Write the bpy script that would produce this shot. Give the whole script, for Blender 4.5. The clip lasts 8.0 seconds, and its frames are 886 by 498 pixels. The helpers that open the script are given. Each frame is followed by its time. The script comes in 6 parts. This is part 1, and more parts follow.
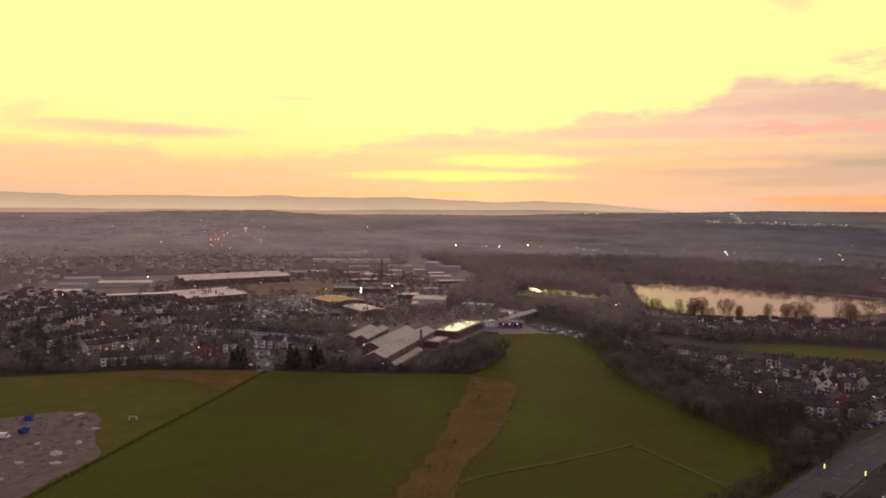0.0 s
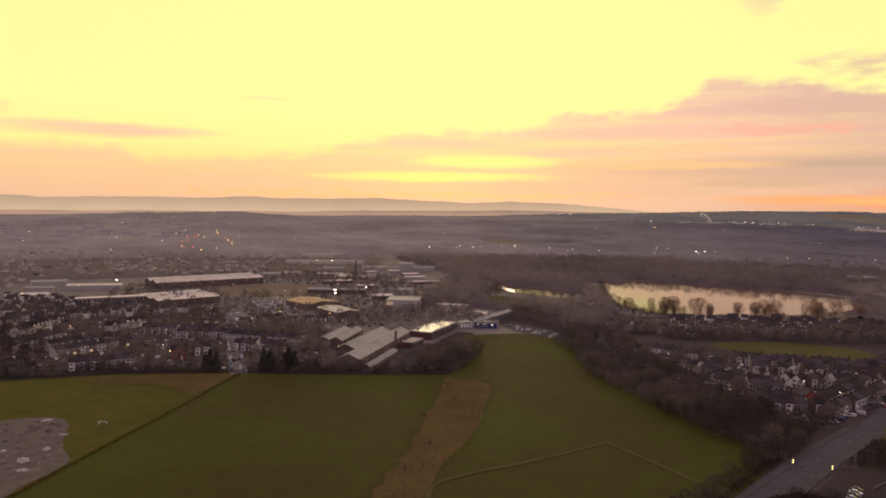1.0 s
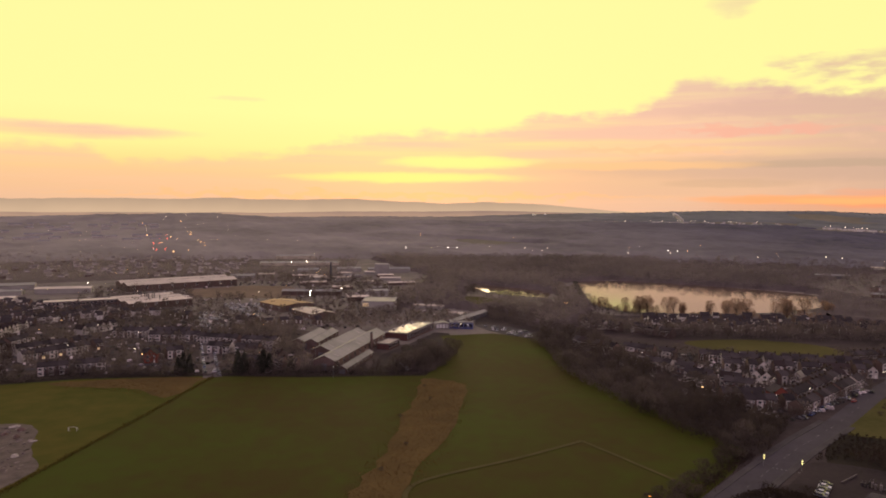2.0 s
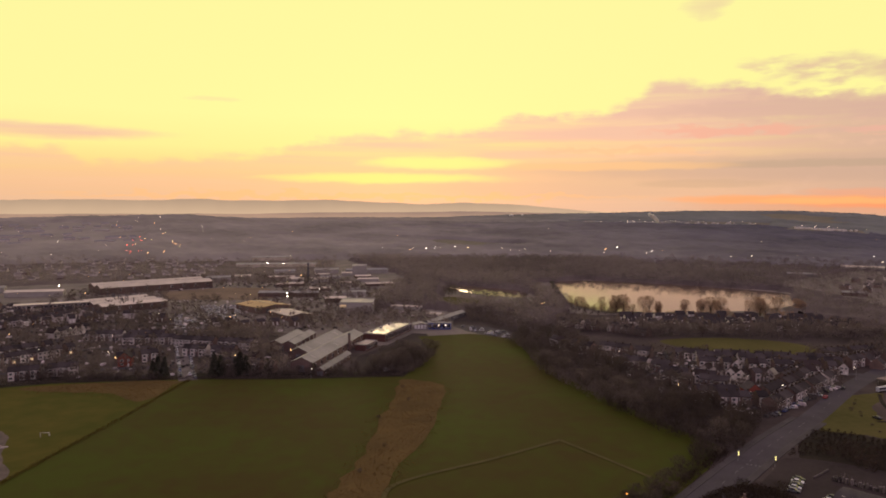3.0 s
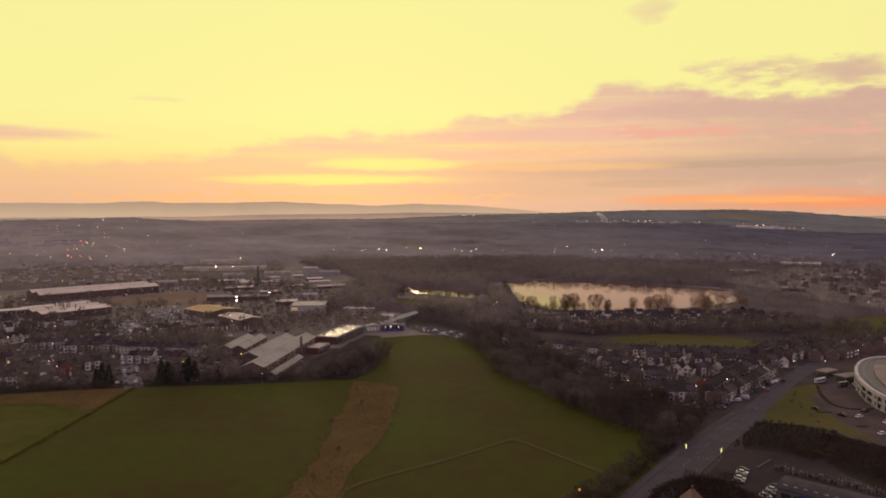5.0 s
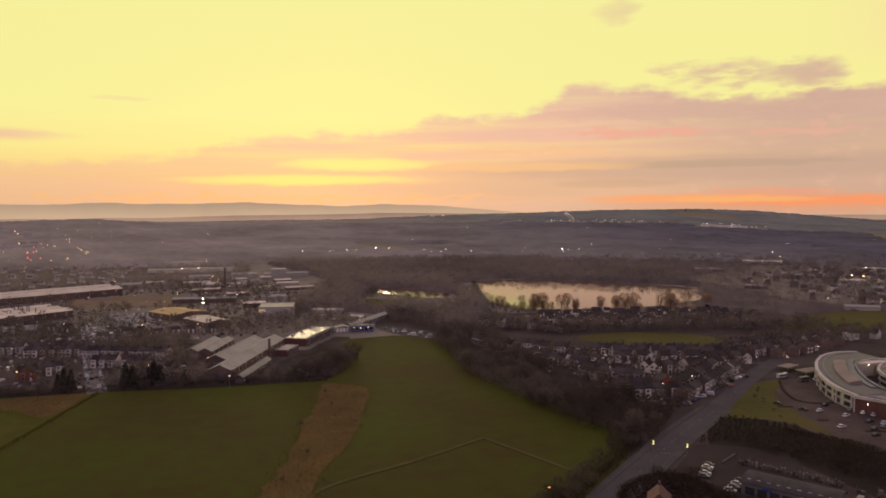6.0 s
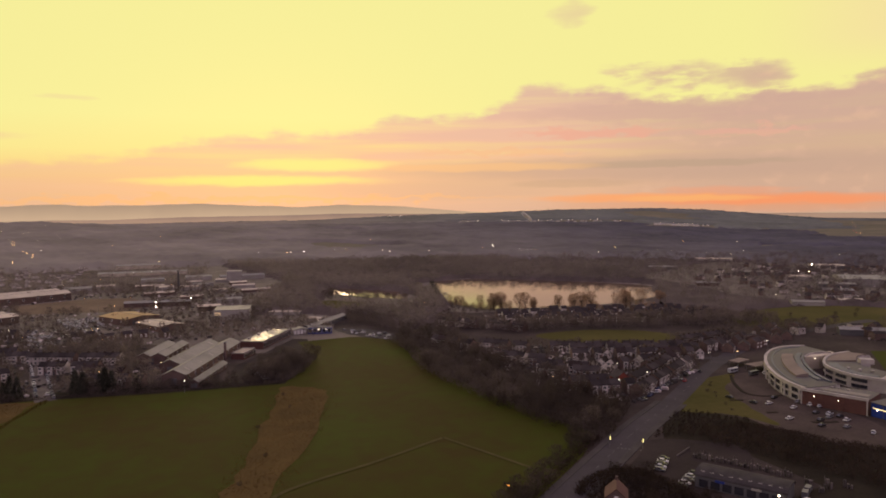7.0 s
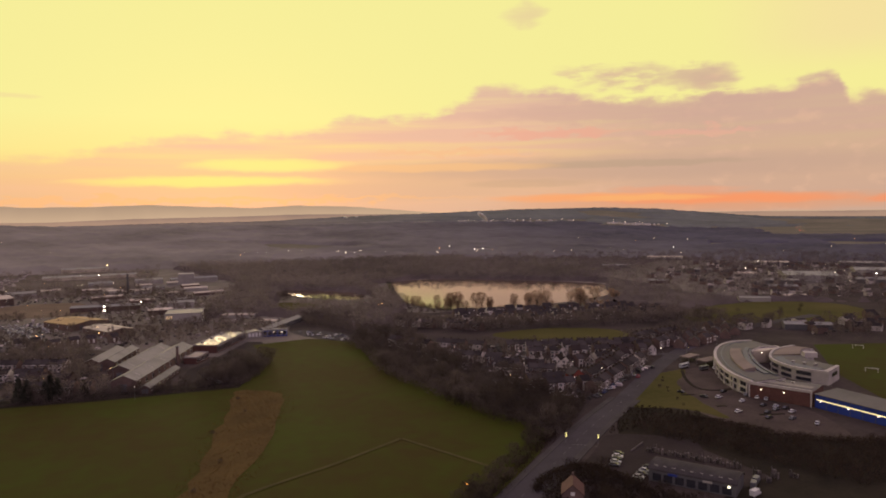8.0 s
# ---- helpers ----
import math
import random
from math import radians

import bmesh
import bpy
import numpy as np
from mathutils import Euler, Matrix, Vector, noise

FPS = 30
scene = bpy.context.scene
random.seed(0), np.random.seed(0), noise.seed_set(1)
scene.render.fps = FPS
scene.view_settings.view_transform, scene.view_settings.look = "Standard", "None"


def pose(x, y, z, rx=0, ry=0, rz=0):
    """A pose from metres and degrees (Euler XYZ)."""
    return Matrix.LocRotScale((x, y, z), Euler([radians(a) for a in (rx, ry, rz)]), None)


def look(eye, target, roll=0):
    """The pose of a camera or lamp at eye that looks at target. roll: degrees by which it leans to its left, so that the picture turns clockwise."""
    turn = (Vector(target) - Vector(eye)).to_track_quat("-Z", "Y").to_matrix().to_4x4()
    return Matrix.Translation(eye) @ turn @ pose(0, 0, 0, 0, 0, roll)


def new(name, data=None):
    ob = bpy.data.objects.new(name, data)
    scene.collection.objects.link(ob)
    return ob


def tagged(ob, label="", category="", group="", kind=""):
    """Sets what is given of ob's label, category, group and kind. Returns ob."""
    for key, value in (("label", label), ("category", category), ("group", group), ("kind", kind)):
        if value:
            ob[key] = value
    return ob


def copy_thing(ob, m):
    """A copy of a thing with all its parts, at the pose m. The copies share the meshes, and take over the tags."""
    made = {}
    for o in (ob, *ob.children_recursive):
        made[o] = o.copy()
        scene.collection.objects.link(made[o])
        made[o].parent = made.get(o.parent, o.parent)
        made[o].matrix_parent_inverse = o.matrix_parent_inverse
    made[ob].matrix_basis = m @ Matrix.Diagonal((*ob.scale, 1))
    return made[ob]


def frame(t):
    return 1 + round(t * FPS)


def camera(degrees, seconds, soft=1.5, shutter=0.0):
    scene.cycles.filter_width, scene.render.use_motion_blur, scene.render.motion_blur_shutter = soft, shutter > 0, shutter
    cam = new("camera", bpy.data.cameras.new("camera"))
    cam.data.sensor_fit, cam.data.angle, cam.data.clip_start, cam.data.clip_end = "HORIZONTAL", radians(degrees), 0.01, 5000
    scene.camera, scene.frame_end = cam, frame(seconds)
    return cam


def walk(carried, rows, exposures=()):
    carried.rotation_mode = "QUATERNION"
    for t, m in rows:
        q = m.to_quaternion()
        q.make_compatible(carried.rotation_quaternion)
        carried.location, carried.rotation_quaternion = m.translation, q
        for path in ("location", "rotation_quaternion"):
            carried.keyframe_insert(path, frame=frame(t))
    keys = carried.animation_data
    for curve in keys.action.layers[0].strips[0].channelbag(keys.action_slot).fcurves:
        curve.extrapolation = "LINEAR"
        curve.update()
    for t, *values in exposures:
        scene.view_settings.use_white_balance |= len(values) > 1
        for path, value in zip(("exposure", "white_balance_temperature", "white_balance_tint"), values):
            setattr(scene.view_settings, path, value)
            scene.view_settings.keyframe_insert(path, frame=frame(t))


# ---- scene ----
# The camera hovers at 100 m and turns to the right.
cam = camera(64.35, 8.0, soft=1.8)
PATH = [
    (0.0, 0.0, -3.578, -0.724), (0.5, -1.034, -3.529, -0.670), (1.0, -2.095, -3.492, -0.580), (1.5, -3.165, -3.452, -0.490),
    (3.0, -5.930, -3.360, -0.255), (3.5, -6.985, -3.337, -0.160), (4.0, -7.915, -3.315, -0.060), (4.5, -8.860, -3.285, 0.050),
    (6.0, -12.370, -3.256, 0.320), (6.5, -14.080, -3.252, 0.465), (7.0, -15.785, -3.262, 0.610), (7.5, -17.530, -3.268, 0.760), (8.0, -19.354, -3.284, 0.879),
]
HEIGHT = 100.0
walk(cam, [(t, pose(0, 0, HEIGHT, 90 + pitch, roll, yaw)) for t, yaw, pitch, roll in PATH],
     exposures=[(0.0, 0.21), (4.0, 0.07), (8.0, -0.02)])

# ---- world: a sunset sky with a cloud bank ----
world = bpy.data.worlds.new("sunset_sky")
scene.world = world
world.use_nodes = True
wt = world.node_tree
wt.nodes.clear()


def lin(r, g, b):
    """A display colour, 0 to 255, as linear light."""
    return tuple(((c / 255 + 0.055) / 1.055) ** 2.4 if c > 10 else c / 255 / 12.92 for c in (r, g, b))


def wmath(op, a, b=None, c=None, clamp=False):
    n = wt.nodes.new("ShaderNodeMath")
    n.operation, n.use_clamp = op, clamp
    for i, v in enumerate((a, b, c)):
        if v is None:
            continue
        if isinstance(v, (int, float)):
            n.inputs[i].default_value = v
        else:
            wt.links.new(v, n.inputs[i])
    return n.outputs[0]


def wsmooth(v, lo, hi):
    n = wt.nodes.new("ShaderNodeMapRange")
    n.interpolation_type = "SMOOTHSTEP"
    wt.links.new(v, n.inputs["Value"])
    n.inputs["From Min"].default_value, n.inputs["From Max"].default_value = lo, hi
    return n.outputs["Result"]


def wmix(fac, a, b):
    n = wt.nodes.new("ShaderNodeMix")
    n.data_type = "RGBA"
    for key, v in ((0, fac), (6, a), (7, b)):
        if isinstance(v, (int, float)):
            n.inputs[key].default_value = v
        elif isinstance(v, tuple):
            n.inputs[key].default_value = (*v, 1)
        else:
            wt.links.new(v, n.inputs[key])
    return n.outputs[2]


def wramp(v, stops):
    n = wt.nodes.new("ShaderNodeValToRGB")
    wt.links.new(v, n.inputs[0])
    e = n.color_ramp.elements
    while len(e) < len(stops):
        e.new(0.5)
    for el_, (p, c) in zip(e, stops):
        el_.position, el_.color = p, (*c, 1)
    return n.outputs[0]


def wnoise(u, v, scale, detail=3.0, w=0.0):
    cmb = wt.nodes.new("ShaderNodeCombineXYZ")
    wt.links.new(u, cmb.inputs[0])
    wt.links.new(v, cmb.inputs[1])
    cmb.inputs[2].default_value = w
    n = wt.nodes.new("ShaderNodeTexNoise")
    n.inputs["Scale"].default_value, n.inputs["Detail"].default_value = scale, detail
    wt.links.new(cmb.outputs[0], n.inputs["Vector"])
    return n.outputs[0]


way = wt.nodes.new("ShaderNodeSeparateXYZ")
wt.links.new(wt.nodes.new("ShaderNodeTexCoord").outputs["Generated"], way.inputs[0])
az = wmath("MULTIPLY", wmath("ARCTAN2", wmath("MULTIPLY", way.outputs[0], -1.0), way.outputs[1]), 57.2958)
el = wmath("MULTIPLY", wmath("ARCSINE", way.outputs[2]), 57.2958)
u_wide, v_wide = wmath("MULTIPLY", az, 0.16), wmath("MULTIPLY", el, 0.8)
n_big = wmath("SUBTRACT", wnoise(u_wide, v_wide, 1.0, 4.0), 0.5)
n_fine = wmath("SUBTRACT", wnoise(wmath("MULTIPLY", az, 0.45), wmath("MULTIPLY", el, 1.7), 1.0, 6.0, 7.0), 0.5)
n_streak = wmath("SUBTRACT", wnoise(wmath("MULTIPLY", az, 0.07), wmath("MULTIPLY", el, 1.3), 1.0, 5.0, 3.0), 0.5)
az_w = wmath("ADD", az, wmath("MULTIPLY", n_big, 5.0))
n_puff = wmath("SUBTRACT", wnoise(wmath("MULTIPLY", az, 0.55), wmath("MULTIPLY", el, 0.9), 1.0, 5.0, 12.0), 0.5)
el_w = wmath("ADD", el, wmath("ADD", wmath("MULTIPLY", n_big, 0.9), wmath("ADD", wmath("MULTIPLY", n_fine, 1.1), wmath("MULTIPLY", n_puff, 1.5))))


el_c = wmath("ADD", el, wmath("ADD", wmath("MULTIPLY", n_big, 0.25), wmath("MULTIPLY", n_fine, 0.45)))


def blob(a, e, w, h, soft=0.5, calm=False):
    """A soft long cloud or gap round the bearing a and the height e, in degrees."""
    da = wmath("POWER", wmath("ABSOLUTE", wmath("MULTIPLY", wmath("SUBTRACT", az_w, a), 1 / w)), 2.0)
    de = wmath("POWER", wmath("ABSOLUTE", wmath("MULTIPLY", wmath("SUBTRACT", el_c if calm else el_w, e), 1 / h)), 2.0)
    return wsmooth(wmath("SUBTRACT", 1.0, wmath("ADD", da, de)), -soft, soft + 0.3)


top = wt.nodes.new("ShaderNodeFloatCurve")
BANK = [(40, 4.3), (32, 4.2), (23, 4.1), (20, 3.3), (14, 3.6), (8, 4.3), (4, 5.2), (0, 5.8), (-9, 6.1), (-12, 7.2), (-17, 7.3), (-19.5, 7.7),
        (-21.4, 8.6), (-23.8, 9.7), (-25.9, 9.1), (-28.3, 9.1), (-31.4, 8.5), (-37.7, 7.9), (-41, 8.4), (-44.6, 8.2), (-46.8, 8.9), (-48.2, 9.1), (-49.4, 7.2), (-51, 7.5), (-54, 7.6)]
curve = top.mapping.curves[0]
for i, (a, e) in enumerate(sorted(BANK)):
    if i < 2:
        curve.points[i].location = ((a + 60) / 110, e / 12)
    else:
        curve.points.new((a + 60) / 110, e / 12)
top.mapping.update()
wt.links.new(wmath("MULTIPLY", wmath("ADD", az, 60.0), 1 / 110, clamp=True), top.inputs["Value"])
bank = wsmooth(wmath("SUBTRACT", wmath("MULTIPLY", top.outputs[0], 12.0), el_w), -0.5, 0.6)
for shape in (wmath("MULTIPLY", blob(24, 5.3, 8, 0.55, 0.8, True), 1.0), wmath("MULTIPLY", blob(30.5, 6.2, 1.4, 0.8, 1.2), 0.5), wmath("MULTIPLY", blob(-39.2, 9.6, 2.2, 0.9, 0.9), 0.85), wmath("MULTIPLY", blob(-34.4, 9.8, 3.4, 0.8, 1.1), wmath("MULTIPLY", wsmooth(n_fine, -0.22, 0.14), 0.75)), wmath("MULTIPLY", blob(-30.2, 10.5, 2.0, 0.4, 1.2), wmath("MULTIPLY", wsmooth(n_fine, -0.22, 0.12), 0.6)), wmath("MULTIPLY", blob(-26, 14.9, 1.3, 0.9, 1.2), 0.45), wmath("MULTIPLY", blob(12, 8.2, 2.0, 0.14, 1.0, True), 0.4)):
    bank = wmath("MAXIMUM", bank, shape)
el_u = wmath("MULTIPLY", el, 1 / 16, clamp=True)
clear = wramp(el_u, [(0, lin(242, 190, 148)), (0.07, lin(250, 196, 136)), (0.16, lin(253, 208, 136)), (0.29, lin(254, 236, 148)), (0.45, lin(253, 244, 156)), (1, lin(252, 244, 157))])
cloud = wramp(wmath("ADD", el_u, wmath("MULTIPLY", n_streak, 0.35)),
              [(0, lin(228, 186, 158)), (0.12, lin(240, 190, 152)), (0.25, lin(247, 198, 152)), (0.38, lin(243, 192, 164)), (0.6, lin(230, 188, 166))])
thick = wmath("ADD", wmath("ADD", 0.72, wmath("MULTIPLY", wsmooth(az, 5.0, -20.0), 0.22)), wmath("MULTIPLY", n_streak, 1.2))
sky = wmix(wmath("MULTIPLY", bank, thick), clear, cloud)
sky = wmix(wmath("MULTIPLY", wsmooth(az, -20.0, -40.0), wmath("MULTIPLY", bank, 0.72)), sky, lin(205, 170, 151))
sky = wmix(wmath("MULTIPLY", wmath("MULTIPLY", wsmooth(n_puff, 0.02, 0.22), wsmooth(az, -16.0, -30.0)), wmath("MULTIPLY", bank, 0.45)), sky, lin(236, 190, 160))
sky = wmix(wmath("MULTIPLY", blob(-33, 3.0, 22, 1.0, 0.6, True), 0.7), sky, lin(204, 168, 148))
sky = wmix(wmath("MULTIPLY", blob(-34, 3.3, 9, 0.3, 0.5, True), 0.6), sky, lin(190, 162, 138))
sky = wmix(wmath("MULTIPLY", blob(-15, 1.5, 11, 0.9, 0.6, True), 0.6), sky, lin(220, 180, 150))
sky = wmix(wmath("MULTIPLY", blob(-35, 7.4, 13, 0.9), 0.5), sky, lin(214, 172, 156))
sky = wmix(wmath("MULTIPLY", blob(-28, 5.9, 6, 0.4), 0.6), sky, lin(246, 172, 148))
sky = wmix(wmath("MULTIPLY", blob(-39, 5.6, 4, 0.3), 0.5), sky, lin(244, 178, 156))
sky = wmix(wmath("MULTIPLY", blob(-19, 3.3, 9, 0.35, 0.6, True), 0.7), sky, lin(252, 196, 138))
sky = wmix(wmath("MULTIPLY", blob(-5.5, 3.6, 6.0, 0.5, 0.7, True), 0.92), sky, lin(254, 238, 140))
sky = wmix(wmath("MULTIPLY", blob(-1.0, 2.35, 9.0, 0.42, 0.7, True), 0.9), sky, lin(254, 236, 134))
sky = wmix(wmath("MULTIPLY", blob(2, 0.9, 22, 0.25), 0.6), sky, lin(252, 190, 128))
sky = wmix(wmath("MULTIPLY", blob(-20, 4.5, 6, 0.3), 0.6), sky, lin(250, 192, 146))
sky = wmix(wmath("MULTIPLY", blob(-26, 1.9, 5, 0.35, 0.5, True), 0.5), sky, lin(202, 168, 140))
sky = wmix(wmath("MULTIPLY", blob(-37.7, 1.15, 4.5, 0.35, 0.8, True), 0.6), sky, lin(246, 164, 126))
sky = wmix(wmath("MULTIPLY", blob(-40, 0.2, 14, 0.7, 0.8, True), 0.7), sky, lin(236, 164, 122))
sky = wmix(wmath("MULTIPLY", blob(-31, 0.72, 7.5, 0.34, 0.7, True), 0.95), sky, lin(255, 172, 116))
sky = wmix(wmath("MULTIPLY", blob(-41, 0.48, 8, 0.40, 0.7, True), 0.95), sky, lin(255, 158, 108))
sky = wmix(wmath("MULTIPLY", blob(-35, 0.62, 5, 0.2, 0.9, True), 0.8), sky, lin(255, 186, 118))
sky = wmix(wmath("MULTIPLY", blob(-51.5, 0.3, 1.8, 0.28, 0.7, True), 0.8), sky, lin(252, 156, 110))
sky = wmix(wmath("MULTIPLY", wmath("MULTIPLY", wsmooth(az, -38.0, -50.0), wsmooth(el, 8.5, 12.0)), 0.55), sky, lin(252, 220, 168))
# Higher up and behind the camera the sky grows duller.
sky = wmix(wsmooth(el, 18.0, 50.0), sky, (0.83, 0.62, 0.80))
behind = wsmooth(wmath("ABSOLUTE", wmath("ADD", az, 8.0)), 60.0, 130.0)
sky = wmix(wmath("MULTIPLY", behind, 0.9), sky, (0.62, 0.46, 0.61))
nishita = wt.nodes.new("ShaderNodeTexSky")
nishita.sky_type, nishita.sun_disc = "NISHITA", False
nishita.sun_elevation, nishita.sun_rotation = radians(2.5), radians(3.0)
bg, bg_sky, both, out = (wt.nodes.new(k) for k in ("ShaderNodeBackground", "ShaderNodeBackground", "ShaderNodeAddShader", "ShaderNodeOutputWorld"))
wt.links.new(sky, bg.inputs["Color"])
wt.links.new(nishita.outputs[0], bg_sky.inputs["Color"])
bg.inputs["Strength"].default_value, bg_sky.inputs["Strength"].default_value = 0.935, 0.006
wt.links.new(bg.outputs[0], both.inputs[0])
wt.links.new(bg_sky.outputs[0], both.inputs[1])
wt.links.new(both.outputs[0], out.inputs["Surface"])

sun = new("sun", bpy.data.lights.new("sun", "SUN"))
sun.data.energy, sun.data.angle, sun.data.color = 0.5, radians(12), (1.0, 0.72, 0.42)
sun.matrix_basis = look((0, 0, 300), (0.05 * -1000, -1000, 300 - 70))


# ---- materials ----
def surface(name, c1, c2, scale, fine=None, rough=0.85, bump=0.0, metal=0.0, vary=0.0, spec=0.3, island=False, stretch=None, spread=(0.5, 0.95), haze_east=None, rare=False):
    """Two colours mixed by coarse and fine noise over the world's metres; vary: how much single things differ in brightness."""
    m = bpy.data.materials.new(name)
    m.use_nodes = True
    t = m.node_tree
    p = t.nodes["Principled BSDF"]
    geo = t.nodes.new("ShaderNodeNewGeometry")
    pos = geo.outputs["Position"]
    if stretch:
        mp = t.nodes.new("ShaderNodeMapping")
        mp.inputs["Rotation"].default_value[2] = stretch[0]
        mp.inputs["Scale"].default_value = (stretch[1], stretch[2], 1)
        t.links.new(pos, mp.inputs["Vector"])
        pos = mp.outputs[0]
    big, small = t.nodes.new("ShaderNodeTexNoise"), t.nodes.new("ShaderNodeTexNoise")
    for n, s, d in ((big, scale, 4.0), (small, fine or scale * 12, 3.0)):
        t.links.new(pos, n.inputs["Vector"])
        n.inputs["Scale"].default_value, n.inputs["Detail"].default_value = s, d
    mixn = t.nodes.new("ShaderNodeMath")
    mixn.operation = "MULTIPLY_ADD"
    t.links.new(small.outputs[0], mixn.inputs[0])
    mixn.inputs[1].default_value = 0.45
    t.links.new(big.outputs[0], mixn.inputs[2])
    r = t.nodes.new("ShaderNodeMapRange")
    t.links.new(mixn.outputs[0], r.inputs["Value"])
    r.inputs["From Min"].default_value, r.inputs["From Max"].default_value = spread
    mx = t.nodes.new("ShaderNodeMix")
    mx.data_type = "RGBA"
    t.links.new(r.outputs[0], mx.inputs[0])
    mx.inputs[6].default_value, mx.inputs[7].default_value = (*c1, 1), (*c2, 1)
    colour = mx.outputs[2]
    if haze_east:
        # Haze painted into the colour: pale in the west, darker and bluer eastward.
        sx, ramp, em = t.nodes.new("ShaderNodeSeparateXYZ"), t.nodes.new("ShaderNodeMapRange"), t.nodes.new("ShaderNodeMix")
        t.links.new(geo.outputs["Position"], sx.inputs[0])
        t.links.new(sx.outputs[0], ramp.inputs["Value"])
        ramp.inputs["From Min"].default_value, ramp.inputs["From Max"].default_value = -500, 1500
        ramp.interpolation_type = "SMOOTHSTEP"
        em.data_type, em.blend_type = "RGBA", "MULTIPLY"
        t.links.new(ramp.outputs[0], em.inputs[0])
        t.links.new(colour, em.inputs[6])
        em.inputs[7].default_value = (*haze_east, 1)
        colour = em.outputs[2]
    if vary:
        info = t.nodes.new("ShaderNodeObjectInfo")
        rnd = geo.outputs["Random Per Island"] if island else info.outputs["Random"]
        hs = t.nodes.new("ShaderNodeHueSaturation")
        vr = t.nodes.new("ShaderNodeMapRange")
        t.links.new(rnd, vr.inputs["Value"])
        vr.inputs["To Min"].default_value, vr.inputs["To Max"].default_value = 1 - vary, 1 + vary
        if rare:
            # Most pieces are dark and a few nearly white.
            vr.inputs["From Min"].default_value, vr.inputs["To Min"].default_value, vr.inputs["To Max"].default_value = 0.66, 0.3, 5.0
        t.links.new(vr.outputs[0], hs.inputs["Value"])
        t.links.new(colour, hs.inputs["Color"])
        colour = hs.outputs[0]
    t.links.new(colour, p.inputs["Base Color"])
    p.inputs["Roughness"].default_value, p.inputs["Metallic"].default_value = rough, metal
    p.inputs["Specular IOR Level"].default_value = spec
    if bump:
        b = t.nodes.new("ShaderNodeBump")
        b.inputs["Strength"].default_value, b.inputs["Distance"].default_value = 0.6, bump
        t.links.new(mixn.outputs[0], b.inputs["Height"])
        t.links.new(b.outputs[0], p.inputs["Normal"])
    return m


def glow(name, colour, strength):
    m = bpy.data.materials.new(name)
    m.use_nodes = True
    p = m.node_tree.nodes["Principled BSDF"]
    p.inputs["Base Color"].default_value = (*colour, 1)
    p.inputs["Emission Color"].default_value = (*colour, 1)
    p.inputs["Emission Strength"].default_value = strength
    return m


def twiggy(m, share=0.5):
    """Twigs let about half of the light through the crown."""
    t = m.node_tree
    p = t.nodes["Principled BSDF"]
    src = p.inputs["Base Color"].links[0].from_socket
    tr, mx = t.nodes.new("ShaderNodeBsdfTranslucent"), t.nodes.new("ShaderNodeMixShader")
    t.links.new(src, tr.inputs["Color"])
    mx.inputs[0].default_value = share
    t.links.new(p.outputs[0], mx.inputs[1])
    t.links.new(tr.outputs[0], mx.inputs[2])
    t.links.new(mx.outputs[0], t.nodes["Material Output"].inputs["Surface"])


M_TOWN = surface("town_ground", (0.075, 0.064, 0.054), (0.160, 0.134, 0.115), 0.035, 0.3, 0.9)
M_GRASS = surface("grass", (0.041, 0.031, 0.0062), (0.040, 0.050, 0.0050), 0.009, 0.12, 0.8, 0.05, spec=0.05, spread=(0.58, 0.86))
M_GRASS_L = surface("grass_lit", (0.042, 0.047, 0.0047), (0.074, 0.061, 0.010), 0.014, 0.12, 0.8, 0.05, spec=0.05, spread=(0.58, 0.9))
M_DRY = surface("dry_grass", (0.062, 0.041, 0.0135), (0.096, 0.063, 0.020), 0.05, 0.5, 0.95, 0.05, spec=0.1)
M_PATH = surface("path_grass", (0.050, 0.045, 0.015), (0.078, 0.067, 0.024), 0.1, 0.9, 0.95, spec=0.1)
M_RUBBLE = surface("rubble", (0.050, 0.037, 0.031), (0.108, 0.082, 0.068), 0.2, 1.1, 0.9, 0.05)
M_TARMAC = surface("tarmac", (0.039, 0.033, 0.038), (0.060, 0.051, 0.057), 0.06, 0.7, 0.85, spec=0.15)
M_PAVE = surface("pavement_slabs", (0.040, 0.034, 0.036), (0.062, 0.053, 0.053), 0.1, 0.9, 0.85, spec=0.15)
M_EAST = surface("eastern_ground", (0.034, 0.027, 0.025), (0.068, 0.054, 0.048), 0.035, 0.3, 0.9, spec=0.05)
M_YARD = surface("worn_concrete", (0.070, 0.058, 0.056), (0.115, 0.094, 0.088), 0.1, 0.9, 0.85)
M_KERB = surface("kerb", (0.034, 0.030, 0.030), (0.05, 0.044, 0.043), 0.3, 2, 0.8)
M_WHITE = surface("white_paint", (0.62, 0.60, 0.56), (0.80, 0.78, 0.74), 0.3, 2, 0.7)
M_LINE = surface("road_paint", (0.085, 0.08, 0.082), (0.15, 0.14, 0.14), 0.5, 4, 0.7)
M_BRICK = surface("brick", (0.096, 0.066, 0.058), (0.155, 0.102, 0.088), 0.25, 3, 0.9, vary=0.25)
M_REDBRICK = surface("red_brick", (0.20, 0.050, 0.036), (0.26, 0.072, 0.05), 0.25, 3, 0.9, vary=0.1)
M_RENDER = surface("pale_render", (0.38, 0.34, 0.31), (0.62, 0.56, 0.52), 0.2, 2, 0.85, vary=0.25)
M_SLATE = surface("slate", (0.030, 0.025, 0.026), (0.056, 0.047, 0.046), 0.15, 2.5, 0.9, vary=0.4, spec=0.08)
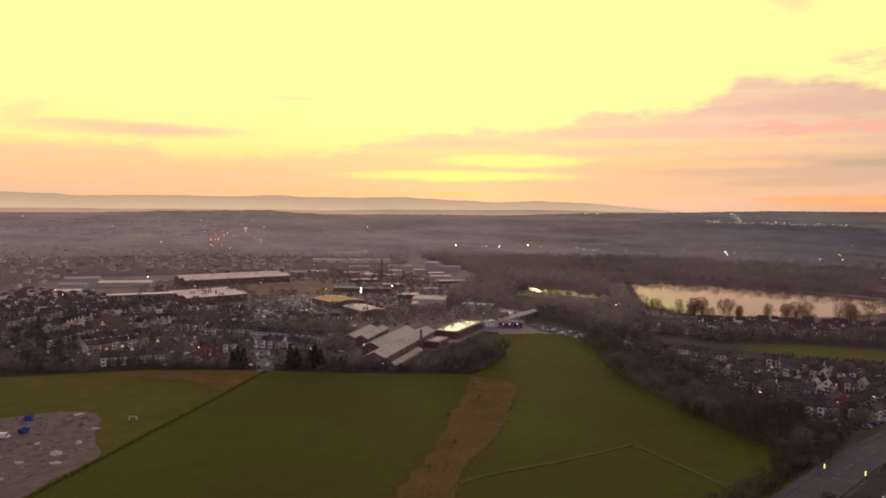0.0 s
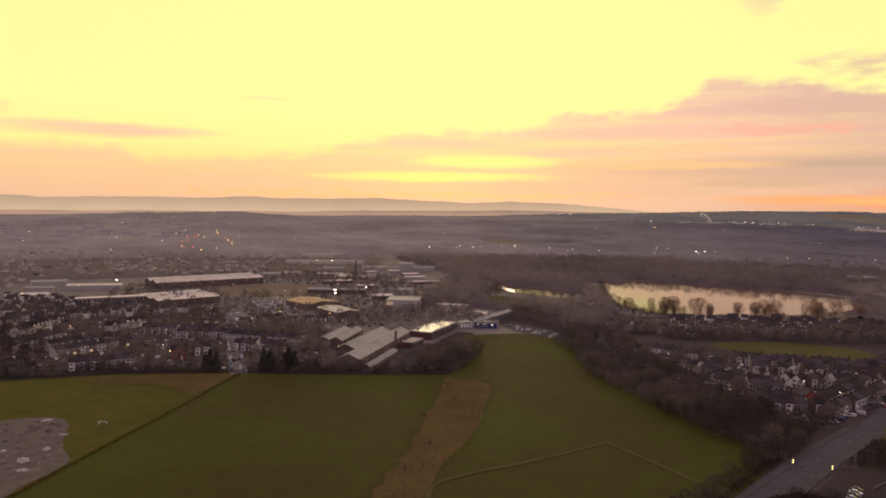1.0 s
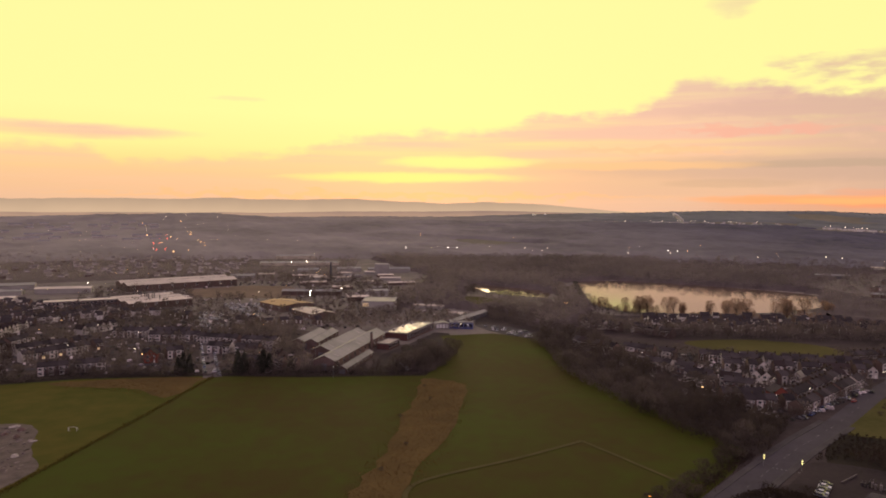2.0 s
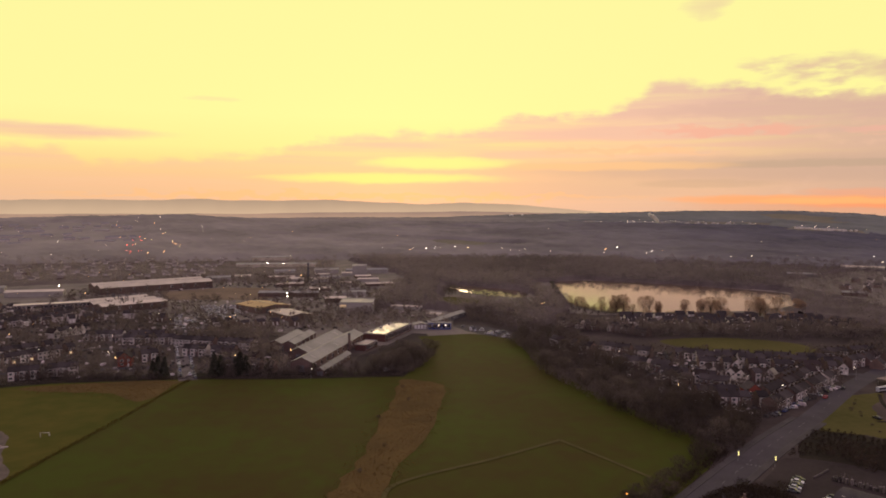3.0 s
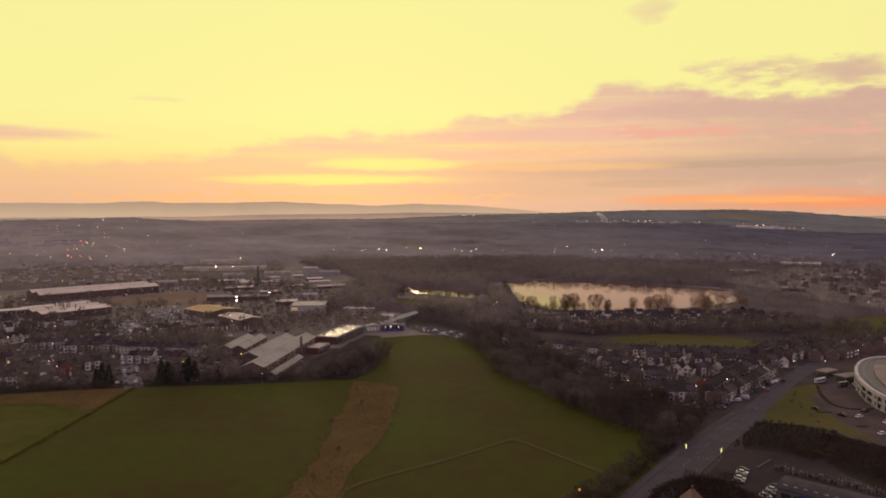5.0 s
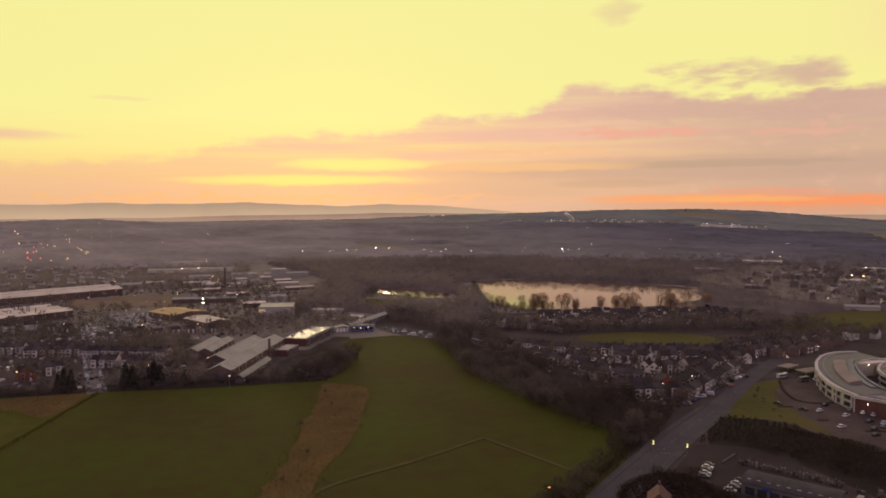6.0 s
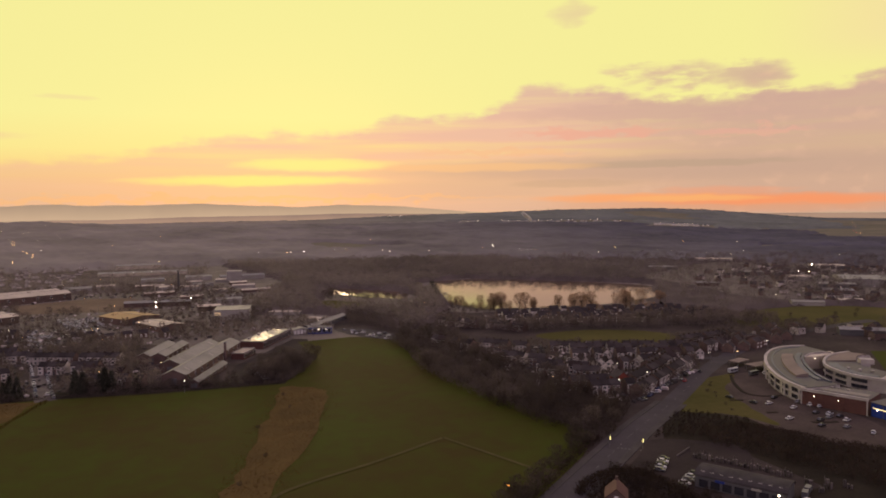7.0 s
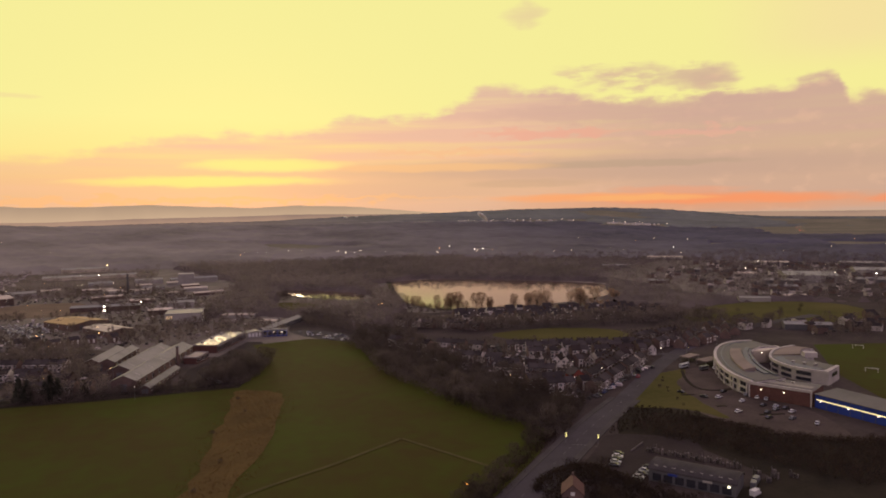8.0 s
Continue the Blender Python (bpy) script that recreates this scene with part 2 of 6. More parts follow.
M_TILE = surface("clay_tile", (0.026, 0.019, 0.019), (0.046, 0.034, 0.032), 0.15, 2.5, 0.9, vary=0.25, spec=0.08)
M_METAL = surface("grey_roof_sheet", (0.172, 0.163, 0.146), (0.255, 0.240, 0.213), 0.08, 0.8, 0.6, vary=0.1, spec=0.3)
M_METAL_D = surface("dark_roof_sheet", (0.13, 0.125, 0.125), (0.20, 0.19, 0.185), 0.08, 0.8, 0.55, vary=0.1, spec=0.5)
M_CREAM = surface("cream_roof_sheet", (0.42, 0.365, 0.285), (0.58, 0.51, 0.40), 0.06, 0.7, 0.6, vary=0.12)
M_YELLOW = surface("ochre_roof_sheet", (0.32, 0.21, 0.09), (0.42, 0.28, 0.12), 0.06, 0.7, 0.6)
M_GLOSSY = surface("wet_flat_roof", (0.38, 0.35, 0.31), (0.55, 0.50, 0.44), 0.12, 0.6, 0.3, metal=0.35, spec=0.8)
M_ROOF_P = surface("pale_felt", (0.23, 0.19, 0.165), (0.33, 0.28, 0.24), 0.15, 1.2, 0.7)
M_REDBRICK_D = surface("dull_red_brick", (0.085, 0.040, 0.034), (0.125, 0.058, 0.048), 0.25, 3, 0.9)
M_CLAD = surface("pale_cladding", (0.27, 0.25, 0.228), (0.37, 0.345, 0.31), 0.1, 1, 0.6, vary=0.12)
M_CLAD_D = surface("dark_cladding", (0.07, 0.068, 0.075), (0.11, 0.105, 0.11), 0.1, 1, 0.6, vary=0.2)
M_BLUE = surface("blue_cladding", (0.016, 0.034, 0.20), (0.022, 0.046, 0.26), 0.1, 1, 0.5)
M_GLASS = surface("window_glass", (0.02, 0.022, 0.03), (0.04, 0.04, 0.05), 0.4, 3, 0.08, spec=0.8)
M_CONC = surface("concrete", (0.22, 0.205, 0.19), (0.32, 0.30, 0.275), 0.1, 1, 0.85)
M_BARK = surface("bark", (0.040, 0.030, 0.024), (0.075, 0.056, 0.045), 0.5, 4, 0.95, spec=0.1)
M_TWIG = surface("twigs", (0.128, 0.106, 0.094), (0.225, 0.186, 0.162), 0.04, 0.6, 0.95, vary=0.2, spec=0.05, haze_east=(0.52, 0.49, 0.63))
M_TWIG_B = surface("brown_twigs", (0.082, 0.067, 0.060), (0.145, 0.118, 0.104), 0.04, 0.6, 0.95, vary=0.25, spec=0.05, haze_east=(0.62, 0.60, 0.62))
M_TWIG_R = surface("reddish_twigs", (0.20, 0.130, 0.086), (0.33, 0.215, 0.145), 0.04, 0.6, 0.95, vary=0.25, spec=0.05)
# Haze over the far woods and hills is put into these pale colours.
M_WOOD = surface("far_twigs", (0.165, 0.142, 0.124), (0.330, 0.285, 0.250), 0.006, 0.05, 0.95, vary=0.12, spec=0.05, island=True, haze_east=(0.48, 0.46, 0.63))
M_HILL = surface("misty_twigs", (0.150, 0.135, 0.118), (0.265, 0.240, 0.210), 0.004, 0.02, 0.95, spec=0.05, haze_east=(0.34, 0.36, 0.54))
M_RIDGE = surface("pale_misty_twigs", (0.18, 0.155, 0.132), (0.28, 0.240, 0.205), 0.004, 0.02, 0.95, spec=0.05, haze_east=(0.54, 0.66, 0.74))
M_UNDER = surface("brown_undergrowth", (0.082, 0.068, 0.058), (0.138, 0.115, 0.099), 0.02, 0.2, 0.95, 0.3, spec=0.05, haze_east=(0.56, 0.52, 0.66))
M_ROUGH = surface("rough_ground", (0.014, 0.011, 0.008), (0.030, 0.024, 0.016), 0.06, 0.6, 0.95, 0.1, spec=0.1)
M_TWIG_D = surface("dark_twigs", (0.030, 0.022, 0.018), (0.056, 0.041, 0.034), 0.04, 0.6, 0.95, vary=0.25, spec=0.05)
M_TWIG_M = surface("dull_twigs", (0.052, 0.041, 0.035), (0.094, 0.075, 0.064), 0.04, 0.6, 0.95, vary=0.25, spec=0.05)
M_MEADOW = surface("meadow_grass", (0.050, 0.050, 0.013), (0.085, 0.074, 0.024), 0.02, 0.3, 0.9, spec=0.05)
M_PARK = surface("brown_tarmac", (0.024, 0.018, 0.0175), (0.044, 0.034, 0.032), 0.05, 0.6, 0.9, spec=0.08)
M_CARPARK = surface("worn_brown_tarmac", (0.046, 0.035, 0.031), (0.086, 0.065, 0.058), 0.05, 0.6, 0.9, spec=0.08)
M_LOWHEDGE = surface("low_hedge", (0.078, 0.060, 0.018), (0.108, 0.084, 0.026), 0.15, 1.5, 0.95, spec=0.05)
M_FIR = surface("evergreen", (0.036, 0.036, 0.027), (0.066, 0.066, 0.050), 0.3, 2, 0.9, vary=0.2, spec=0.1)
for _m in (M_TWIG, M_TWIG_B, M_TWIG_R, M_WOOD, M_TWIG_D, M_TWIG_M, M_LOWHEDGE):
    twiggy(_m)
M_STEAM = surface("steam", (0.8, 0.78, 0.76), (0.9, 0.88, 0.86), 0.01, 0.1, 1.0, spec=0.0)
twiggy(M_STEAM, 0.95)
M_TYRE = surface("tyre", (0.015, 0.015, 0.015), (0.03, 0.03, 0.03), 2, 9, 0.9)
M_POLE = surface("galvanised_steel", (0.18, 0.18, 0.18), (0.26, 0.26, 0.26), 1, 9, 0.5, metal=0.6)
# Far ground, paled in its base colour for the same haze.
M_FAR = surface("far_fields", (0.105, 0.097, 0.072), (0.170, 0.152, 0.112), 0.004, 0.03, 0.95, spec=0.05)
M_SODIUM = glow("sodium_lamp", (1.0, 0.55, 0.20), 30.0)
M_LAMP = glow("white_lamp", (1.0, 0.84, 0.60), 30.0)
M_LIT = glow("lit_strip", (1.0, 0.80, 0.40), 0.9)
M_LAMP_S = glow("small_white_lamp", (1.0, 0.84, 0.60), 6.0)
M_SODIUM_S = glow("small_sodium_lamp", (1.0, 0.55, 0.20), 9.0)
M_CLUTTER = surface("yard_clutter", (0.10, 0.085, 0.085), (0.20, 0.18, 0.175), 0.4, 3, 0.7, vary=0.9, island=True, rare=True)
M_WIN_LIT = glow("lit_window", (1.0, 0.70, 0.36), 0.5)
M_SIGNAL = glow("amber_lamp", (1.0, 0.86, 0.30), 1.6)
CAR_PAINT = [surface("car_paint_" + n, tuple(0.8 * v for v in c), c, 1, 8, 0.42, spec=0.4)
             for n, c in (("white", (0.58, 0.57, 0.56)), ("silver", (0.42, 0.43, 0.45)), ("black", (0.02, 0.02, 0.022)),
                          ("blue", (0.03, 0.05, 0.16)), ("red", (0.30, 0.02, 0.02)), ("grey", (0.13, 0.13, 0.14)))]

M_WATER = bpy.data.materials.new("lake_water")
M_WATER.use_nodes = True
_p = M_WATER.node_tree.nodes["Principled BSDF"]
_p.inputs["Base Color"].default_value = (0.11, 0.072, 0.044, 1)
_p.inputs["Roughness"].default_value, _p.inputs["IOR"].default_value = 0.07, 1.33
_p.inputs["Specular Tint"].default_value = (1.0, 0.86, 0.70, 1)
_n, _b, _g = (M_WATER.node_tree.nodes.new(k) for k in ("ShaderNodeTexNoise", "ShaderNodeBump", "ShaderNodeNewGeometry"))
_n.inputs["Scale"].default_value = 0.35
_b.inputs["Strength"].default_value, _b.inputs["Distance"].default_value = 0.10, 0.03
for a_, b_ in ((_g.outputs["Position"], _n.inputs["Vector"]), (_n.outputs[0], _b.inputs["Height"]), (_b.outputs[0], _p.inputs["Normal"])):
    M_WATER.node_tree.links.new(a_, b_)


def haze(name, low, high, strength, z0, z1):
    """A glowing far hill; mist is put into its colour, paler at the foot."""
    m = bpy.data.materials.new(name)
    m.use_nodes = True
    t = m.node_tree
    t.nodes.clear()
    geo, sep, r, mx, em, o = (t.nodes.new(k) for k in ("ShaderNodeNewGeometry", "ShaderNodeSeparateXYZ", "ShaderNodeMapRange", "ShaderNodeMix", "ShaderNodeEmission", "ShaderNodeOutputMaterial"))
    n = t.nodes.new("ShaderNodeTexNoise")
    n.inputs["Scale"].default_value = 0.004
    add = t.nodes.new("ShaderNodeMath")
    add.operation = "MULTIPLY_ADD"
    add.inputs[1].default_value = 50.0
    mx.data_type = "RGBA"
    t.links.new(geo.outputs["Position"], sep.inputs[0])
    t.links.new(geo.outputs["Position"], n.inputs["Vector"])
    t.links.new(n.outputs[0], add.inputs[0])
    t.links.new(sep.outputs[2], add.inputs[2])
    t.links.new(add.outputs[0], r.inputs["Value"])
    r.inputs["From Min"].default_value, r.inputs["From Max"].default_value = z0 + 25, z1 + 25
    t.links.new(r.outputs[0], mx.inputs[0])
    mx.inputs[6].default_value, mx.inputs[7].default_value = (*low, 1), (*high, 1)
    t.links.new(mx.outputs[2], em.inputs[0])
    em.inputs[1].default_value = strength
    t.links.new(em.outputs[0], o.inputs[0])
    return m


# ---- builders ----
rng = np.random.default_rng(5)


def mesh_of(name, verts, faces, *mats):
    me = bpy.data.meshes.new(name)
    me.from_pydata([tuple(v) for v in verts], [], [tuple(f) for f in faces])
    for m in mats:
        me.materials.append(m)
    return me


def tris_mesh(name, tri, *mats):
    """A mesh of loose triangles from an array n x 3 x 3."""
    n = len(tri)
    me = bpy.data.meshes.new(name)
    me.vertices.add(n * 3)
    me.vertices.foreach_set("co", np.ascontiguousarray(tri, dtype=np.float32).ravel())
    me.loops.add(n * 3)
    me.loops.foreach_set("vertex_index", np.arange(n * 3, dtype=np.int32))
    me.polygons.add(n)
    me.polygons.foreach_set("loop_start", np.arange(0, n * 3, 3, dtype=np.int32))
    me.update(calc_edges=True)
    me.validate()
    for m in mats:
        me.materials.append(m)
    return me


def thing(name, label, category, group="", m=None):
    ob = tagged(new(name), label, category, group)
    ob.empty_display_size = 0.5
    if m is not None:
        ob.matrix_basis = m
    return ob


def part(name, bm, material, parent, label="", m=None, category="", kind=""):
    me = bpy.data.meshes.new(name)
    bm.to_mesh(me)
    bm.free()
    me.materials.append(material)
    ob = new(name, me)
    ob.parent = parent
    if m is not None:
        ob.matrix_basis = m
    return tagged(ob, label, category, "", kind)


def share(name, me, parent, m=None, label=""):
    ob = new(name, me)
    ob.parent = parent
    if m is not None:
        ob.matrix_basis = m
    return tagged(ob, label)


def box(bm, x0, x1, y0, y1, z0, z1):
    v = [bm.verts.new((x, y, z)) for z in (z0, z1) for x, y in ((x0, y0), (x1, y0), (x1, y1), (x0, y1))]
    for f in ((3, 2, 1, 0), (4, 5, 6, 7), (0, 1, 5, 4), (1, 2, 6, 5), (2, 3, 7, 6), (3, 0, 4, 7)):
        bm.faces.new([v[i] for i in f])
    return bm


def a_box(*a):
    return box(bmesh.new(), *a)


def prism(bm, profile, y0, y1):
    """A profile in x and z drawn out along y."""
    a = [bm.verts.new((x, y0, z)) for x, z in profile]
    b = [bm.verts.new((x, y1, z)) for x, z in profile]
    n = len(profile)
    bm.faces.new(a)
    bm.faces.new(b[::-1])
    for i in range(n):
        bm.faces.new((a[i], b[i], b[(i + 1) % n], a[(i + 1) % n]))
    bmesh.ops.recalc_face_normals(bm, faces=bm.faces[:])
    return bm


def rod(bm, p, q, r0, r1, n=6):
    p, q = Vector(p), Vector(q)
    d = (q - p).normalized()
    s = d.orthogonal().normalized()
    c = d.cross(s)
    rings = [[bm.verts.new(o + r * (math.cos(k * 2 * math.pi / n) * s + math.sin(k * 2 * math.pi / n) * c)) for k in range(n)] for o, r in ((p, r0), (q, r1))]
    for k in range(n):
        bm.faces.new((rings[0][k], rings[0][(k + 1) % n], rings[1][(k + 1) % n], rings[1][k]))
    bm.faces.new(rings[1])
    bm.faces.new(rings[0][::-1])
    return bm


def smooth_loop(pts, steps=6, closed=True):
    """A rounded line through a few corner points."""
    p = [Vector(q) for q in pts]
    n, out = len(p), []
    for i in range(n if closed else n - 1):
        a, b, c, d = (p[(i + k) % n] if closed else p[min(max(i + k, 0), n - 1)] for k in (-1, 0, 1, 2))
        for s in range(steps):
            t = s / steps
            out.append(0.5 * ((2 * b) + (c - a) * t + (2 * a - 5 * b + 4 * c - d) * t * t + (3 * b - a - 3 * c + d) * t ** 3))
    if not closed:
        out.append(p[-1])
    return out


def sheet(name, pts, material, z, label, category, rounded=True, wobble=0.0):
    """A patch of ground of that outline, lying a little above the land."""
    line = smooth_loop(pts) if rounded else [Vector(p) for p in pts]
    bm = bmesh.new()
    vs = []
    for q in line:
        w = wobble * Vector((noise.noise(Vector((q.x * 0.13, q.y * 0.13, 1))), noise.noise(Vector((q.x * 0.13, q.y * 0.13, 9)))))
        vs.append(bm.verts.new((q.x + w.x, q.y + w.y, z)))
    f = bm.faces.new(vs)
    if f.normal.z < 0:
        f.normal_flip()
    bmesh.ops.triangulate(bm, faces=[f])
    me = bpy.data.meshes.new(name)
    bm.to_mesh(me)
    bm.free()
    me.materials.append(material)
    return tagged(new(name, me), label, category, "", "structure")


def inside(pts, x, y):
    hit = False
    for (x1, y1), (x2, y2) in zip(pts, pts[1:] + pts[:1]):
        if (y1 > y) != (y2 > y) and x < (x2 - x1) * (y - y1) / (y2 - y1) + x1:
            hit = not hit
    return hit


def scatter(pts, n, gap, avoid=()):
    """Up to n places inside an outline, no two nearer than gap."""
    xs, ys = [p[0] for p in pts], [p[1] for p in pts]
    out, cells = [], {}
    for _ in range(n * 12):
        if len(out) >= n:
            break
        x, y = rng.uniform(min(xs), max(xs)), rng.uniform(min(ys), max(ys))
        if not inside(pts, x, y) or any(inside(a, x, y) for a in avoid):
            continue
        c = (int(x // gap), int(y // gap))
        if any((x - a) ** 2 + (y - b) ** 2 < gap * gap for i in (-1, 0, 1) for j in (-1, 0, 1) for a, b in cells.get((c[0] + i, c[1] + j), ())):
            continue
        cells.setdefault(c, []).append((x, y))
        out.append((x, y))
    return out


# ---- the land ----
# Heights in degrees above the level eye for the near crest, the valley behind it and the skyline, by bearing.
CREST = [(60, -1.0), (30, -0.95), (23, -0.72), (15, -0.55), (8, -0.9), (0, -0.95), (-10, -1.2), (-18, -1.15), (-25, -1.25), (-29, -1.5), (-34, -1.75), (-38, -2.1), (-45, -2.35), (-60, -2.35)]
VALLEY = [(60, -1.2), (0, -1.1), (-20, -1.02), (-30, -1.1), (-34, -1.3), (-40, -1.6), (-60, -1.7)]
SKYLINE = [(60, -0.9), (8, -0.9), (-6, -0.75), (-14, -0.5), (-20, -0.3), (-26, -0.15), (-32, -0.1), (-36, -0.25), (-40, -0.6), (-44, -0.95), (-60, -1.1)]


def along(a, table):
    t = sorted(table)
    return float(np.interp(a, [p[0] for p in t], [p[1] for p in t]))


def land(x, y):
    """Height of the ground: level in the valley, rising to wooded hills far off."""
    r = math.hypot(x, y)
    if r < 1350:
        return 0.0
    a = math.degrees(math.atan2(-x, y))
    if y < 0:
        a = 60.0
    z = 0.0
    marks = [(1350, 0.0)] + [(q, max(100 + q * math.tan(math.radians(along(a, tb))) - 9, 2.0)) for q, tb in ((2400, CREST), (3200, VALLEY), (4200, SKYLINE))] + [(6000, 40.0)]
    for (r0, z0), (r1, z1) in zip(marks, marks[1:]):
        if r0 <= r <= r1:
            s = (r - r0) / (r1 - r0)
            s = 3 * s * s - 2 * s ** 3 if r0 > 1350 else s
            z = z0 + (z1 - z0) * s
    return z + min((r - 1350) / 600, 1.0) * 5 * noise.noise(Vector((x * 0.0016, y * 0.0026, 5.0)))


bm = bmesh.new()
SPOKES, RINGS = 288, [0, 60, 200, 500, 900, 1350] + [1350 + 95 * k for k in range(1, 38)]
rows = []
for r in RINGS[1:]:
    ring = []
    for k in range(SPOKES):
        t = 2 * math.pi * k / SPOKES
        x, y = r * math.sin(t), r * math.cos(t)
        ring.append(bm.verts.new((x, y, land(x, y))))
    rows.append(ring)
bm.faces.new(rows[0][::-1])
for a, b in zip(rows, rows[1:]):
    for k in range(SPOKES):
        bm.faces.new((a[k], a[(k + 1) % SPOKES], b[(k + 1) % SPOKES], b[k]))
bmesh.ops.recalc_face_normals(bm, faces=bm.faces[:])
for f in bm.faces:
    f.material_index = 1 if f.calc_center_median().length > 1450 else 0
    f.smooth = True
me = bpy.data.meshes.new("ground")
bm.to_mesh(me)
bm.free()
me.materials.append(M_TOWN)
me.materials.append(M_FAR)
tagged(new("ground", me), "brown valley land rising to distant dark hills", "ground", "", "structure")


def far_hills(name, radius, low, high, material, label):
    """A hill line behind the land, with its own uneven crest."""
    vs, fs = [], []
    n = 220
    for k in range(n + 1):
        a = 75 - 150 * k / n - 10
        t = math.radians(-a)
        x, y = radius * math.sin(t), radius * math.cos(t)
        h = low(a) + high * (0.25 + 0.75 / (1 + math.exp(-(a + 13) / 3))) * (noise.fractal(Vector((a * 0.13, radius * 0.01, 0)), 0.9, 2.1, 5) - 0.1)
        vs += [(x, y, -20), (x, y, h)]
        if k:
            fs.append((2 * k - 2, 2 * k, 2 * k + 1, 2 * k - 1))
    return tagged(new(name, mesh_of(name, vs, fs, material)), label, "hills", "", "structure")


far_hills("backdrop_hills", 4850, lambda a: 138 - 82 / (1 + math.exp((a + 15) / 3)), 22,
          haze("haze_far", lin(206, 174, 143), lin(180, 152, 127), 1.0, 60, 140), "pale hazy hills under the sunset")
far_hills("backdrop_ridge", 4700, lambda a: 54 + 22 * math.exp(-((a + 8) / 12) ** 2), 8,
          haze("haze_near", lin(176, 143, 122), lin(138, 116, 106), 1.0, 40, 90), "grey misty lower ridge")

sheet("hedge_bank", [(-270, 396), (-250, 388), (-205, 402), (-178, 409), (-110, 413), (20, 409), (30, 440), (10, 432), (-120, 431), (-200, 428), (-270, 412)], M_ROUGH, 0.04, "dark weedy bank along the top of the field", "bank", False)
M_WEST = surface("western_ground", (0.046, 0.037, 0.032), (0.088, 0.071, 0.061), 0.05, 0.4, 0.9, spec=0.05)
sheet("western_ground", [(-540, 730), (-540, 430), (-350, 376), (-250, 386), (-110, 413), (30, 410), (36, 470), (16, 500), (-60, 560), (-140, 610), (-200, 655), (-280, 695)], M_WEST, 0.03, "dark brown gardens and yards of the western town", "ground", False)
sheet("eastern_ground", [(114, 360), (105, 530), (70, 590), (80, 660), (150, 690), (208, 640), (260, 630), (420, 600), (720, 620), (1000, 700), (1100, 450), (700, 250), (345, 120), (140, 140), (60, 170), (140, 275)], M_EAST, 0.03, "dark muddy ground and gardens of the eastern town", "ground", False)
FIELD = [(-248, 391), (-178, 412), (-110, 416), (-47, 411), (20, 412), (30, 440), (44, 484), (37, 541), (80, 550), (114, 527), (119, 487), (113, 421),
         (124, 360), (138, 306), (147, 276), (130, 254), (100, 224), (71, 194), (36, 152), (8, 110), (30, -200), (-420, -200), (-520, 200), (-330, 380)]
sheet("grass_field", FIELD, M_GRASS, 0.06, "broad dark green grass field on the edge of town", "field", False)
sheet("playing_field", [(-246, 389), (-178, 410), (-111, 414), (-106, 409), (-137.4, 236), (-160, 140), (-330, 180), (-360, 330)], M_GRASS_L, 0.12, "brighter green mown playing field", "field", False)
sheet("dry_strip", [(-190, 400), (-150, 412), (-112, 413), (-109, 404), (-117, 369), (-140, 388), (-165, 392)], M_DRY, 0.18, "strip of dry straw-brown grass", "dry grass", True, 3)
sheet("rough_grass", [(17.8, 400), (32, 401), (39.7, 390), (39, 367), (29, 318), (6.6, 251), (0, 222), (-22, 215), (-13.3, 242), (-4.2, 280), (8.6, 345)], M_DRY, 0.18, "winding strip of uncut brown grass", "dry grass", True, 4.0)
sheet("rubble_yard", [(-215, 300), (-189, 323), (-168, 328), (-155, 316), (-146, 292), (-134, 272), (-137, 252), (-146, 222), (-190, 215), (-225, 260)], M_RUBBLE, 0.18, "bare grey rubble yard in the grass", "yard", True, 1.2)
sheet("pond_meadow", [(72, 716), (94, 702), (121, 752), (80, 780)], M_MEADOW, 0.10, "small rough meadow beside the pond", "field", True, 3)
GREEN = [(218, 509), (266, 517), (308, 498), (318, 468), (282, 453), (232, 476)]
sheet("green_oval", GREEN, M_MEADOW, 0.10, "oval green behind the houses", "field", True, 2)
sheet("school_field", [(352, 310), (409, 379), (458, 363), (560, 330), (520, 120), (345, 120), (316, 200), (322, 250)], M_GRASS, 0.10, "green school pitch", "field", False)
sheet("hill_meadow", [(438, 548), (532, 569), (597, 525), (552, 442), (459, 459), (400, 493)], M_MEADOW, 0.10, "green meadow with hedges", "field", True, 4)
M_BARE = surface("bare_earth", (0.115, 0.086, 0.060), (0.175, 0.132, 0.092), 0.03, 0.3, 0.95, spec=0.05)
BROWN = [(-243, 850), (-175, 890), (-129, 884), (-90, 807), (-120, 770), (-213, 778)]
sheet("brown_field", BROWN, M_BARE, 0.10, "bare brown ground beside the works", "field", False, 4)
LAKE = [(245, 922), (268, 938), (308, 944), (396, 890), (488, 790), (462, 705), (372, 655), (300, 650), (250, 655), (224, 668), (213, 712), (213, 745), (229, 841)]
sheet("lake_water", LAKE, M_WATER, 0.10, "still lake reflecting the yellow sky", "water", True)
sheet("pond_water", [(100, 905), (150, 868), (184, 830), (174, 775), (150, 780), (122, 808), (95, 860)], M_WATER, 0.10, "small pond among bare trees", "water", True)


